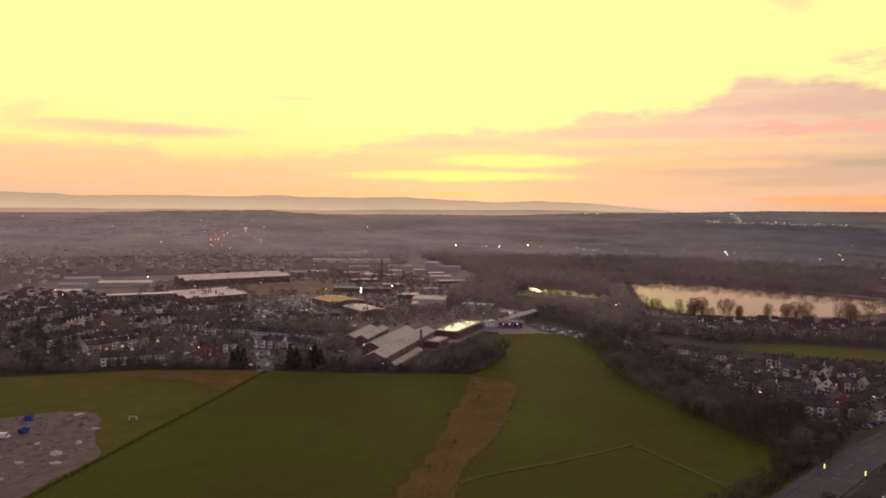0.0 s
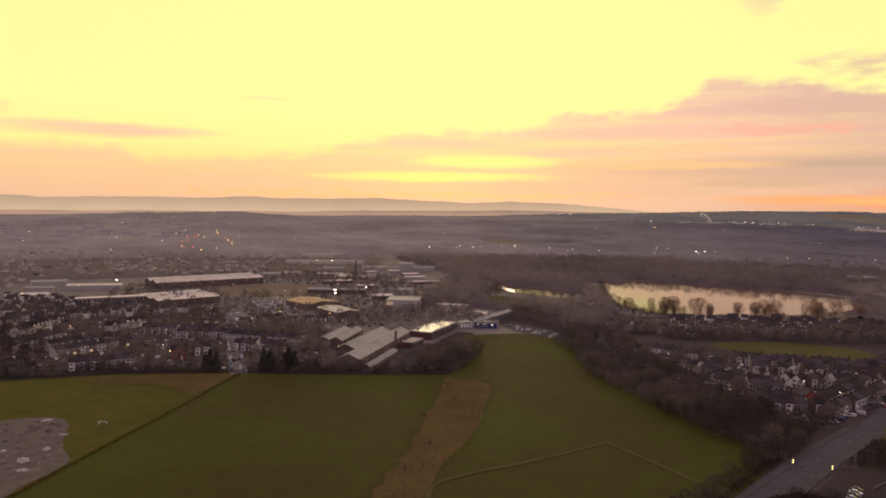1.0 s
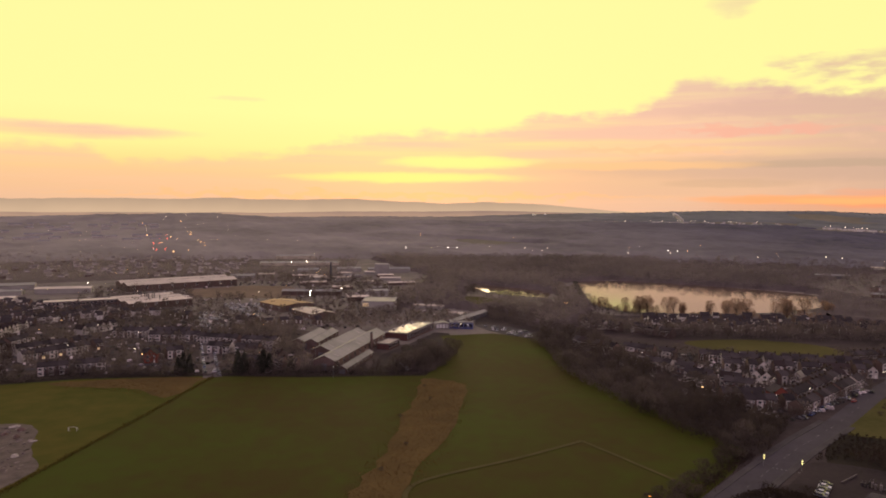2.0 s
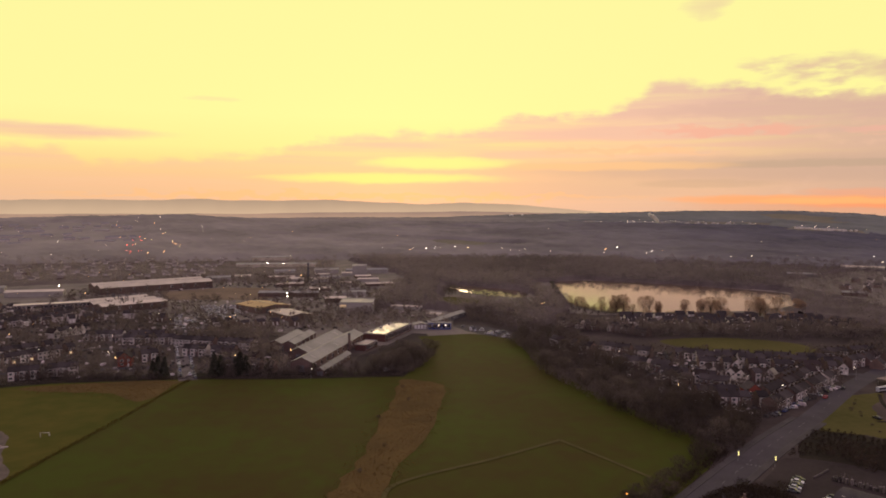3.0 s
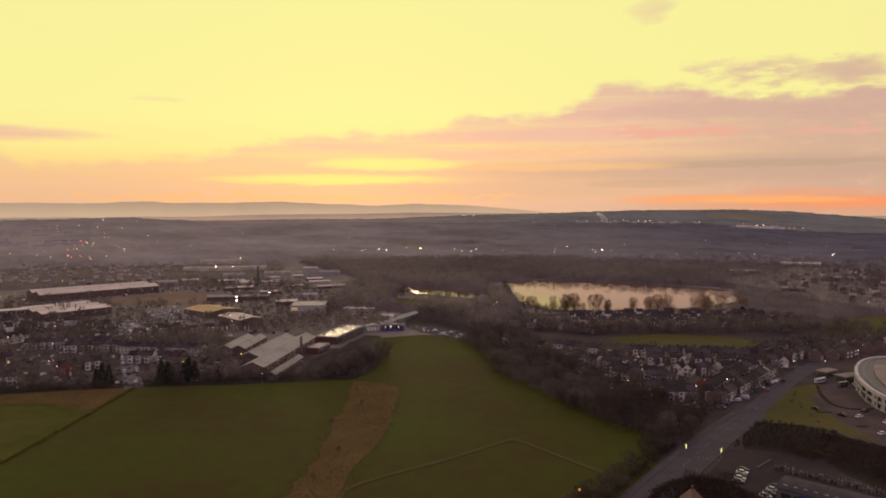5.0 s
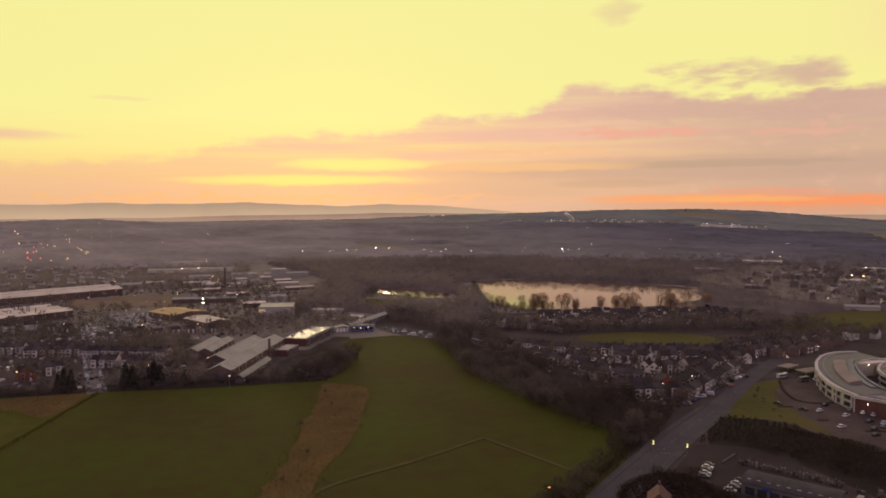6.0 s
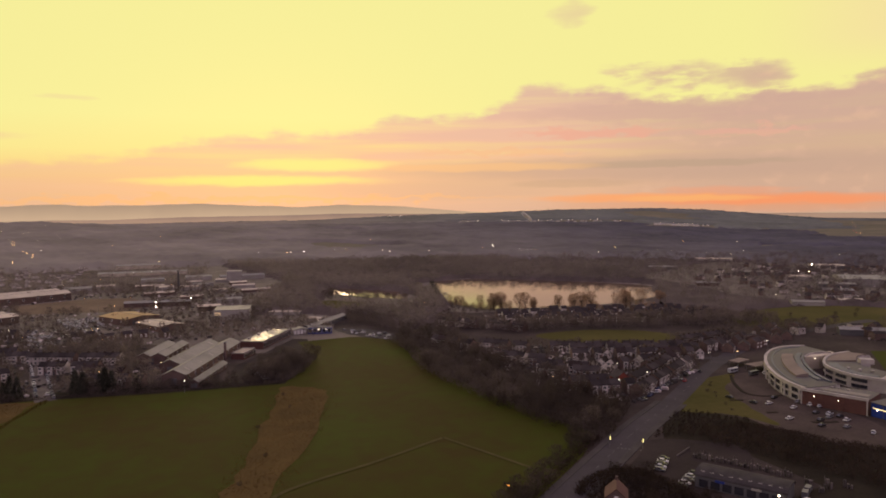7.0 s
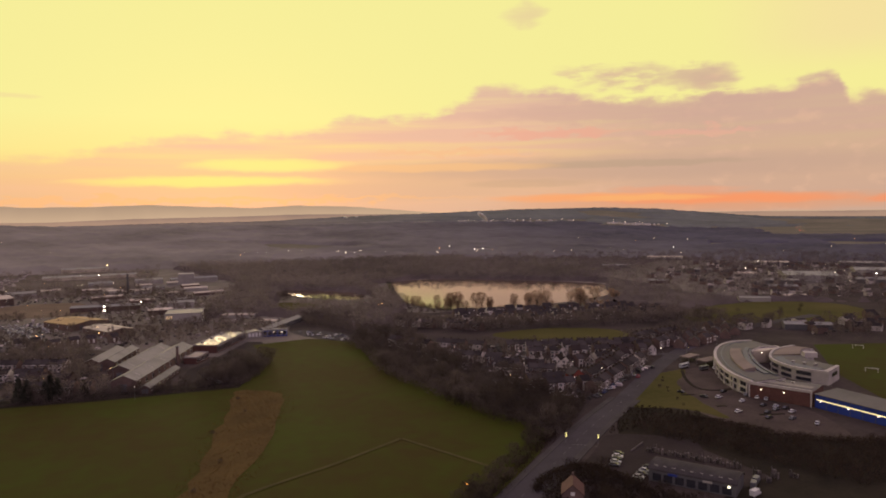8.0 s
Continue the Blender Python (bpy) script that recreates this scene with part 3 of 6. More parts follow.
def ribbon(name, pts, width, material, z, label, category, thick=0.0, offset=0.0):
    """A strip of even width along a smooth line; thick: it stands up as a kerb or slab."""
    line = smooth_loop(pts, 8, False)
    bm = bmesh.new()
    prev = None
    for i, q in enumerate(line):
        d = (line[min(i + 1, len(line) - 1)] - line[max(i - 1, 0)]).normalized()
        s = Vector((d.y, -d.x))
        a, b = q + s * (offset - width / 2), q + s * (offset + width / 2)
        cur = [bm.verts.new((a.x, a.y, z)), bm.verts.new((b.x, b.y, z))]
        if thick:
            cur += [bm.verts.new((a.x, a.y, z - thick)), bm.verts.new((b.x, b.y, z - thick))]
        if prev:
            bm.faces.new((prev[0], prev[1], cur[1], cur[0]))
            if thick:
                bm.faces.new((prev[2], prev[0], cur[0], cur[2]))
                bm.faces.new((prev[1], prev[3], cur[3], cur[1]))
        prev = cur
    bmesh.ops.recalc_face_normals(bm, faces=bm.faces[:])
    me = bpy.data.meshes.new(name)
    bm.to_mesh(me)
    bm.free()
    me.materials.append(material)
    return tagged(new(name, me), label, category, "", "structure")


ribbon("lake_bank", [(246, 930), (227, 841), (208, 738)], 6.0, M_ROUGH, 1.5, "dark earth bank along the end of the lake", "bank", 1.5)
ROAD = [(40, 152), (75, 188), (104, 217), (143, 253.5), (172, 280), (207, 309), (264, 361), (298, 388), (345, 420), (420, 455), (520, 480)]
ribbon("road", ROAD, 10.5, M_TARMAC, 0.16, "grey tarmac main road", "road")
for k, o in enumerate((-6.7, 6.7)):
    ribbon("pavement_%d" % (k + 1), ROAD[:6], 2.6, M_PAVE, 0.30, "slabbed pavement along the main road", "pavement", 0.28, o)
    ribbon("kerb_%d" % (k + 1), ROAD[:6], 0.3, M_KERB, 0.31, "pale kerb stones", "kerb", 0.29, o * 5.3 / 6.7)
sheet("forecourt", [(156, 252), (168, 262), (188, 252), (196, 240), (180, 216), (158, 205), (140, 214), (134, 228)], M_PARK, 0.12, "worn tarmac forecourt by the junction", "yard", True)
CARPARK = [(252, 335), (268, 348), (297, 352), (292, 330), (276, 300), (278, 262), (262, 222), (240, 228), (226, 262), (232, 300)]
sheet("car_park", CARPARK, M_CARPARK, 0.12, "tarmac car park before the round building", "car park", True)
for k, bed in enumerate(([(274, 349), (263, 332), (255.5, 314), (259, 305.5), (270, 303.5)], [(238, 304), (245, 302)], [(240.5, 280.3), (245.5, 279)], [(249, 261), (256, 259), (261, 258)])):
    ribbon("planting_bed_%d" % (k + 1), bed, 1.8, M_ROUGH, 0.30, "dark planted bed with a kerb in the car park", "planting bed", 0.2)
sheet("verge", [(203, 297), (228, 324), (250, 345), (275, 352), (272, 344), (252, 325), (242, 302), (232, 262), (222, 283)], M_MEADOW, 0.14, "grass verge between road and car park", "verge", True, 2)
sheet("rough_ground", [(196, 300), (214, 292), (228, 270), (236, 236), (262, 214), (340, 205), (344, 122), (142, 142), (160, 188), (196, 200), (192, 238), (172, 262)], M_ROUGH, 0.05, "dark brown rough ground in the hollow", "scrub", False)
ribbon("field_path", [(4, 232), (10.7, 251), (49.5, 272.3), (81.5, 291.8)], 1.9, M_PATH, 0.20, "worn pale path over the grass", "path")
ribbon("field_path_2", [(81.5, 291.8), (92, 271), (104, 247)], 1.7, M_PATH, 0.20, "worn pale path over the grass", "path")
YARD_A = [(-152, 664), (-116, 668), (-130, 732), (-168, 722)]
YARD_B = [(-164, 584), (-136, 586), (-150, 634), (-176, 632)]
LANE = [(-111, 414), (-99, 414), (-127, 515), (-140, 515)]
for _k, _y in enumerate((YARD_A, YARD_B)):
    sheet("works_yard_%d" % (_k + 1), _y, M_YARD, 0.09, "worn concrete yard full of parked cars", "car park", True, 3)
ribbon("street_0", [(-104, 413), (-119.5, 465), (-133.5, 515)], 10.5, M_YARD, 0.11, "wide worn street with parked cars", "road")
STREETS = [[(-133.5, 515), (-139, 545), (-144, 575)], [(-250, 470), (-205, 505), (-135, 517), (-70, 496)], [(-300, 515), (-305, 585), (-270, 655)], [(-250, 435), (-170, 445), (-115, 450)],
           [(160, 440), (205, 428), (270, 402), (300, 392)], [(205, 430), (205, 395), (190, 365)], [(165, 372), (200, 362), (235, 372)]]
for k, s in enumerate(STREETS):
    ribbon("street_%d" % (k + 1), s, 6.5, M_TARMAC, 0.11, "narrow tarmac side street", "road")


# ---- houses ----
def build_house(wall_m, roof_m, label, w, d, eave, ridge, front_gable=False, white_bay=False, lit=False):
    """A two-storey house, its front to -y."""
    h = thing("house", label, "house", "houses of the town")
    bm = bmesh.new()
    if front_gable:
        prism(bm, [(-w / 2, 0), (w / 2, 0), (w / 2, eave), (0, ridge), (-w / 2, eave)], -d / 2, d / 2)
        part("wall", bm, wall_m, h)
        bm = bmesh.new()
        o, t = 0.35, 0.18
        sl = (ridge - eave) / (w / 2)
        prism(bm, [(-w / 2 - o, eave - o * sl + 0.02), (0, ridge + 0.02), (w / 2 + o, eave - o * sl + 0.02), (w / 2 + o, eave - o * sl + t + .05), (0, ridge + t + .05), (-w / 2 - o, eave - o * sl + t + .05)], -d / 2 - 0.3, d / 2 + 0.3)
        part("roof", bm, roof_m, h)
    else:
        prism(bm, [(-d / 2, 0), (d / 2, 0), (d / 2, eave), (0, ridge), (-d / 2, eave)], -w / 2, w / 2)
        bm.transform(Matrix.Rotation(math.pi / 2, 4, "Z"))
        part("wall", bm, wall_m, h)
        bm = bmesh.new()
        o, t = 0.4, 0.18
        sl = (ridge - eave) / (d / 2)
        prism(bm, [(-d / 2 - o, eave - o * sl + 0.02), (0, ridge + 0.02), (d / 2 + o, eave - o * sl + 0.02), (d / 2 + o, eave - o * sl + t + .05), (0, ridge + t + .05), (-d / 2 - o, eave - o * sl + t + .05)], -w / 2 - 0.02, w / 2 + 0.02)
        bm.transform(Matrix.Rotation(math.pi / 2, 4, "Z"))
        part("roof", bm, roof_m, h)
    part("chimney", a_box(w / 2 - 0.75, w / 2 - 0.1, -0.5, 0.6, ridge - 0.9, ridge + 1.2), M_BARK, h)
    if white_bay:
        b = bmesh.new()
        prism(b, [(-w / 2 + 0.4, 0), (w / 2 - 2.0, 0), (w / 2 - 2.0, eave - 0.3), (-w / 2 + 0.4, eave - 0.3)], -d / 2 - 0.7, -d / 2 + 0.02)
        part("bay", b, M_RENDER, h, "white rendered bay")
    for x, z, ww, hh in ((-w * 0.2, 0.9, 1.7, 1.4), (-w * 0.2, 3.4, 1.7, 1.25), (w * 0.28, 3.4, 1.1, 1.2)):
        yy = -d / 2 - (0.72 if white_bay and x < 0 else 0.02)
        bm = a_box(x - ww / 2 - .12, x + ww / 2 + .12, yy - 0.05, yy + 0.04, z - .12, z + hh + .12)
        edge = len(bm.faces)
        for sx in (-1, 1):
            box(bm, x + sx * ww / 4 - ww / 4 + .04, x + sx * ww / 4 + ww / 4 - .04, yy - 0.07, yy - 0.03, z, z + hh)
        bm.faces.ensure_lookup_table()
        for f in bm.faces[edge:]:
            f.material_index = 1
        part("window", bm, M_WHITE, h).data.materials.append(M_WIN_LIT if lit and z < 2 else M_GLASS)
    part("door", a_box(w * 0.28 - 0.45, w * 0.28 + 0.45, -d / 2 - 0.07, -d / 2 + 0.03, 0.1, 2.15), M_CLAD_D if w < 5.6 else M_WHITE, h)
    return h


HOUSE_KINDS = [
    lambda: build_house(M_BRICK, M_SLATE, "brown brick terraced house under a slate roof", 5.4, 7.4, 5.3, 7.5),
    lambda: build_house(M_RENDER, M_SLATE, "pale rendered terraced house under a slate roof", 5.4, 7.4, 5.3, 7.5),
    lambda: build_house(M_BRICK, M_TILE, "brick house with a white rendered bay and tiled roof", 6.4, 8.0, 4.9, 7.5, False, True),
    lambda: build_house(M_RENDER, M_TILE, "white rendered house with its gable to the street", 5.8, 8.6, 4.6, 7.3, True),
    lambda: build_house(M_REDBRICK, M_SLATE, "bright red brick house with its gable to the street", 8.0, 9.0, 5.4, 8.8, True),
    lambda: build_house(M_BRICK, M_SLATE, "brick terraced house with a lit ground-floor window", 5.4, 7.4, 5.3, 7.5, False, False, True),
    lambda: build_house(M_BRICK, M_SLATE, "brick terraced house with a white rendered bay", 5.4, 7.4, 5.3, 7.5, False, True),
]
HOUSE_WIDTH = [5.4, 5.4, 6.4, 5.8, 8.0, 5.4, 5.4]
first_of = {}


def place(kind_key, make, m):
    """The first of a kind is built, the rest are copies of it."""
    if kind_key not in first_of:
        ob = make()
        ob.matrix_basis = m @ Matrix.Diagonal((*ob.scale, 1))
        first_of[kind_key] = ob
        return ob
    return copy_thing(first_of[kind_key], m)


HOUSES = []


def terrace(p, q, kinds, flip=False, gap=0.0, every=0):
    """Houses side by side from p to q, fronts to the right of that way."""
    (x0, y0), (x1, y1) = p, q
    length = math.hypot(x1 - x0, y1 - y0)
    ang = math.degrees(math.atan2(y1 - y0, x1 - x0))
    s, k = 0.0, 0
    while s < length:
        kind = kinds[int(rng.integers(len(kinds)))]
        w = HOUSE_WIDTH[kind]
        s += w / 2
        x, y = x0 + (x1 - x0) * s / length, y0 + (y1 - y0) * s / length
        place(("house", kind), HOUSE_KINDS[kind], pose(x, y, 0.0, 0, 0, ang + (180 if flip else 0)))
        HOUSES.append((x, y))
        s += w / 2 + 0.04
        k += 1
        if every and k % every == 0:
            s += gap


ROWS_RIGHT = [((201.7, 446), (286, 421), (1, 1, 0), 4), ((199, 402), (216, 386), (3, 3, 2), 2), ((221, 385), (262, 389), (3, 2, 1), 2), ((196, 324), (262, 376), (0, 0, 1), 4),
              ((171, 351), (199, 348), (0, 4, 0), 4), ((161, 474), (184, 453), (0, 1), 4), ((160, 428), (182, 408), (0, 1, 0), 3), ((205, 419), (285, 398), (2, 3, 0), 2),
              ((162, 583), (185, 557), (0, 1), 4), 
              ((196, 556), (215, 530), (0, 0), 4), ((134, 500), (152, 470), (0, 2), 4), ((224, 360), (252, 384), (2, 2, 0), 3), ((298, 436), (350, 448), (0, 0), 4), ((300, 412), (330, 428), (0, 2), 3),
              ((172, 398), (196, 380), (0, 2, 0), 3), ((168, 386), (196, 368), (0, 1, 0), 3), ((212, 436), (290, 410), (0, 0, 1), 4), ((176, 338), (196, 336), (0, 0), 3), ((232, 372), (258, 394), (1, 0, 0), 4), ((205, 345), (240, 372), (0, 0, 2), 4)]
ROWS_LEFT = [((-234, 457), (-204, 494), (0, 0, 1, 5), 8), ((-207, 423), (-174, 437), (0, 0, 1), 3), ((-240, 553), (-226, 580), (1, 3), 9), ((-296, 526), (-297, 583), (3, 1), 9),
             ((-370, 585), (-356, 610), (0, 1), 5), ((-178, 529), (-143, 527), (0, 0, 1), 8), ((-140, 521), (-84, 502), (0, 0, 0, 1), 6), ((-299, 606), (-270, 650), (0, 1), 8),
             ((-248, 478), (-222, 505), (0, 1, 0), 6), ((-160, 460), (-140, 472), (0, 2), 2), ((-340, 540), (-330, 600), (0, 0), 6),
             ((-270, 470), (-262, 520), (0, 0), 5), ((-100, 470), (-72, 455), (0, 2), 3), ((-90, 440), (-60, 432), (0, 0), 2), ((-210, 546), (-150, 543), (0, 1, 0), 5), ((-124, 486), (-92, 478), (0, 1), 3)]
for p, q, kinds, every in ROWS_RIGHT:
    terrace(p, q, kinds + (6,), False, 3.5, every)
for p, q, kinds, every in ROWS_LEFT:
    terrace(p, q, tuple(6 if k == 0 else k for k in kinds), False, 3.5, every)
place(("house", 4), HOUSE_KINDS[4], pose(-153, 457, 0, 0, 0, 8))


# ---- works, sheds and large buildings ----
def works(name, label, category, x, y, rz, w, l, eave, ridge, wall_m, roof_m, bays=1, doors=0, windows=0, skylights=0, group="", parapet=False, lit=False):
    """A long shed with its gable end to -y and as many roof bays as said."""
    b = thing(name, label, category, group, pose(x, y, 0, 0, 0, rz))
    bw = w / bays
    prof = [(-w / 2, 0), (w / 2, 0), (w / 2, eave)]
    for k in range(bays - 1, -1, -1):
        prof += [(-w / 2 + bw * (k + 0.5), ridge), (-w / 2 + bw * k, eave)]
    part("wall", prism(bmesh.new(), prof, -l / 2, l / 2), wall_m, b)
    for k in range(bays):
        x0 = -w / 2 + bw * k
        xm, x1 = x0 + bw / 2, x0 + bw
        for sx, ex in ((x0 - (0.4 if k == 0 else 0), xm), (x1 + (0.4 if k == bays - 1 else 0), xm)):
            bm = bmesh.new()
            sl = (ridge - eave) / (bw / 2)
            se = eave - (0.4 * sl if abs(sx - ex) > bw / 2 + 0.1 else 0)
            prism(bm, [(sx, se + 0.05), (ex, ridge + 0.05), (ex, ridge + 0.25), (sx, se + 0.25)], -l / 2 - 0.4, l / 2 + 0.4)
            pan = part("roof", bm, roof_m, b)
            for s in range(skylights):
                yy = -l / 2 + l * (s + 0.5) / skylights
                f0, f1 = 0.25, 0.7
                q = bmesh.new()
                prism(q, [(sx + (ex - sx) * f0, se + (ridge - se) * f0 + 0.2), (sx + (ex - sx) * f1, se + (ridge - se) * f1 + 0.2),
                          (sx + (ex - sx) * f1, se + (ridge - se) * f1 + 0.32), (sx + (ex - sx) * f0, se + (ridge - se) * f0 + 0.32)], yy - 0.6, yy + 0.6)
                part("skylight", q, M_CLAD, pan)
        part("ridge_cap", a_box(xm - 0.35, xm + 0.35, -l / 2 - 0.42, l / 2 + 0.42, ridge + 0.16, ridge + 0.34), M_METAL_D, b)
    for k in range(doors):
        xx = -w / 2 + w * (k + 0.5) / doors
        part("door", a_box(xx - 1.8, xx + 1.8, -l / 2 - 0.1, -l / 2 + 0.05, 0, min(4.2, eave - 0.6)), M_CLAD_D, b)
    for k in range(windows):
        yy = -l / 2 + l * (k + 0.5) / windows
        for sx in (-1, 1):
            fr = part("window", a_box(sx * w / 2 - 0.08, sx * w / 2 + 0.08, yy - 1.1, yy + 1.1, eave * 0.4, eave * 0.8), M_WHITE, b)
            part("pane", a_box(sx * w / 2 - 0.12, sx * w / 2 + 0.12, yy - 0.9, yy + 0.9, eave * 0.4 + .2, eave * 0.8 - .2), M_WIN_LIT if lit and k % 3 == 0 else M_GLASS, fr)
    return b


def flat_block(name, label, category, x, y, rz, w, l, h, wall_m, roof_m, storeys=2, bays=6, lit=0, plant=0):
    """A flat-roofed block with rows of windows on its front and sides."""
    b = thing(name, label, category, "", pose(x, y, 0, 0, 0, rz))
    part("wall", a_box(-w / 2, w / 2, -l / 2, l / 2, 0, h), wall_m, b)
    part("roof", a_box(-w / 2 + 0.4, w / 2 - 0.4, -l / 2 + 0.4, l / 2 - 0.4, h + 0.003, h + 0.2), roof_m, b)
    for x0, x1, y0, y1 in ((-w / 2 - .05, w / 2 + .05, -l / 2 - .05, -l / 2 + .38), (-w / 2 - .05, w / 2 + .05, l / 2 - .38, l / 2 + .05),
                           (-w / 2 - .05, -w / 2 + .38, -l / 2 + .38, l / 2 - .38), (w / 2 - .38, w / 2 + .05, -l / 2 + .38, l / 2 - .38)):
        part("parapet", a_box(x0, x1, y0, y1, h + 0.003, h + 0.6), M_CONC, b)
    sh = h / max(storeys, 1)
    for s in range(storeys):
        for k in range(bays):
            xx = -w / 2 + w * (k + 0.5) / bays
            ww = w / bays * 0.36
            fr = part("window", a_box(xx - ww - .12, xx + ww + .12, -l / 2 - 0.06, -l / 2 + 0.05, s * sh + 0.9, s * sh + sh - 0.5), M_WHITE, b)
            part("pane", a_box(xx - ww, xx + ww, -l / 2 - 0.1, -l / 2 - 0.02, s * sh + 1.0, s * sh + sh - 0.6), M_WIN_LIT if (s * 7 + k * 3) % 10 < lit else M_GLASS, fr)
    for k in range(plant):
        px = -w / 2 + w * (k + 0.5) / plant
        part("roof_unit", a_box(px - 1.2, px + 1.2, -1.5, 1.5, h + 0.2, h + 1.6 + 0.4 * (k % 2)), M_CLAD, b)
    return b


# The works behind the field, with a tall brick stack.
works("factory", "long red brick factory under a grey sheet roof", "factory", -26.4, 476.5, -17.1, 14, 101, 6.0, 9.0, M_BRICK, M_METAL, 1, 1, 10, 5)
works("factory_bay", "second brick factory bay under a grey sheet roof", "factory", -36.2, 494.5, -17.1, 14, 70, 5.6, 8.6, M_BRICK, M_METAL, 1, 1, 6, 4)
works("factory_annexe", "low brick lean-to with a pale roof", "factory", -22.3, 442, -17.1, 5.2, 50, 3.4, 4.9, M_BRICK, M_METAL, 1, 1, 8)
works("factory_shed", "grey roofed brick shed with two bays", "factory", -55.5, 515, -14, 19, 46, 5.2, 7.4, M_BRICK, M_METAL, 2, 1, 5)
st = thing("chimney_stack", "slender dark brick factory stack", "chimney", "", pose(-14.2, 487, 0))
part("shaft", rod(bmesh.new(), (0, 0, 0), (0, 0, 12.6), 1.0, 0.8, 14), M_BRICK, st)
part("cap", rod(bmesh.new(), (0, 0, 12.2), (0, 0, 13.0), 0.95, 0.95, 14), M_CLAD_D, st)
def wet_roof(w, l, z):
    """A flat roof of humped felt where rain stands."""
    nx, ny = 27, 9
    v = [(-w / 2 + w * i / (nx - 1), -l / 2 + l * k / (ny - 1), z + 0.9 * max(0.0, noise.noise(Vector((i * 0.8, k * 0.8, 3.0))) + 0.25)) for k in range(ny) for i in range(nx)]
    f = [(k * nx + i, k * nx + i + 1, (k + 1) * nx + i + 1, (k + 1) * nx + i) for k in range(ny - 1) for i in range(nx - 1)]
    bm = bmesh.new()
    vs = [bm.verts.new(p) for p in v]
    for q in f:
        bm.faces.new([vs[n] for n in q])
    return bm


ob = flat_block("office_block", "red brick office block with a shining wet roof", "office", 14.3, 549, 65.5, 54, 18, 5.2, M_REDBRICK_D, M_METAL_D, 1, 11, 0, 0)
part("roof_felt", wet_roof(50, 14.5, 5.45), M_GLOSSY, ob, "shining wet humped roof felt")
for k in range(3):
    part("roof_unit", a_box(-20 + 17 * k, -17.5 + 17 * k, 4.5, 6.2, 5.4, 7.0), M_CLAD, ob)
flat_block("gatehouse", "small brick block with a pale flat roof", "office", -2.6, 498.5, 66, 19, 9, 4.0, M_REDBRICK_D, M_ROOF_P, 1, 5)
sheet("factory_yard", [(-14, 424), (22, 420), (44, 476), (45, 552), (34, 556), (14, 512), (-8, 470)], M_PARK, 0.05, "dark brown works yard with parked cars", "yard", False)
sheet("office_apron", [(10, 521), (13, 518), (40, 567), (36, 576), (31, 566)], M_YARD, 0.12, "pale concrete apron beside the office", "yard", False)
unit = works("loading_unit", "pale loading unit with striped shutters", "warehouse", 41.5, 580, 4, 12, 9, 3.6, 4.6, M_CLAD, M_METAL, 1, 0)
for k in range(4):
    part("shutter", a_box(-5.2 + 2.7 * k, -3.4 + 2.7 * k, -4.64, -4.5, 0.1, 3.2), M_WHITE, unit, "white roller shutter")
blue = flat_block("blue_unit", "blue clad trade unit with small lamps", "warehouse", 57.5, 577, -9, 19, 9, 4.8, M_BLUE, M_METAL_D, 1, 5)
for k in (-6, -1, 5):
    part("wall_lamp", a_box(k, k + 0.5, -4.8, -4.5, 3.2, 3.6), M_LAMP_S, blue, "lit wall lamp")
store = flat_block("store_building", "pale boxy warehouse with two lit windows", "warehouse", -12, 688, -4, 32, 34, 9.0, M_CLAD, M_METAL, 0, 0)
for z in (5.0, 6.6):
    part("window", a_box(-15, -9.5, -17.12, -16.95, z, z + 0.7), M_WIN_LIT, store, "lit window strip")
works("ochre_warehouse", "warehouse with a broad ochre roof", "warehouse", -103, 694, 40, 34, 42, 5.5, 7.4, M_BRICK, M_YELLOW, 1, 2, 3)
works("cream_warehouse", "low warehouse with a cream roof", "warehouse", -72, 645, 35, 22, 40, 4.5, 6.0, M_BRICK, M_CREAM, 1, 2, 3)
works("great_warehouse", "very long warehouse with a pale sheet roof", "warehouse", -262, 880, -55, 50, 130, 7.5, 10.5, M_BRICK, M_CREAM, 2, 4, 9)
mill = works("mill", "broad mill with cream sheet roofs", "factory", -243, 722, -50, 60, 62, 6.5, 8.5, M_BRICK, M_CREAM, 3, 4, 6)
for k in range(9):
    part("roof_cowl", rod(bmesh.new(), (-24 + 6.2 * k, -6 + 3.0 * (k % 3), 6.5), (-24 + 6.2 * k, -6 + 3.0 * (k % 3), 12.5 + 1.5 * (k % 2)), 0.55, 0.45, 8), M_CLAD_D, mill, "dark roof cowl")
flat_block("mill_block", "long brick mill with a row of lit windows", "factory", -300, 700, 23, 64, 16, 7.5, M_BRICK, M_CREAM, 2, 18, 0)
works("depot", "long low depot with a pale sheet roof", "warehouse", 66, 614, -32, 8, 72, 3.8, 5.2, M_CLAD_D, M_METAL, 1, 1, 10)
flat_block("silo_block", "pale square silo block", "silo", -15, 1040, 0, 21, 20, 15, M_CLAD, M_CLAD, 0, 0)
stack = thing("far_stack", "dark distant works stack", "chimney", "", pose(-83, 962, 0))
part("shaft", rod(bmesh.new(), (0, 0, 0), (0, 0, 24), 1.6, 1.2, 12), M_CLAD_D, stack)
part("cap", rod(bmesh.new(), (0, 0, 23.6), (0, 0, 24.6), 1.4, 1.4, 12), M_CLAD_D, stack)



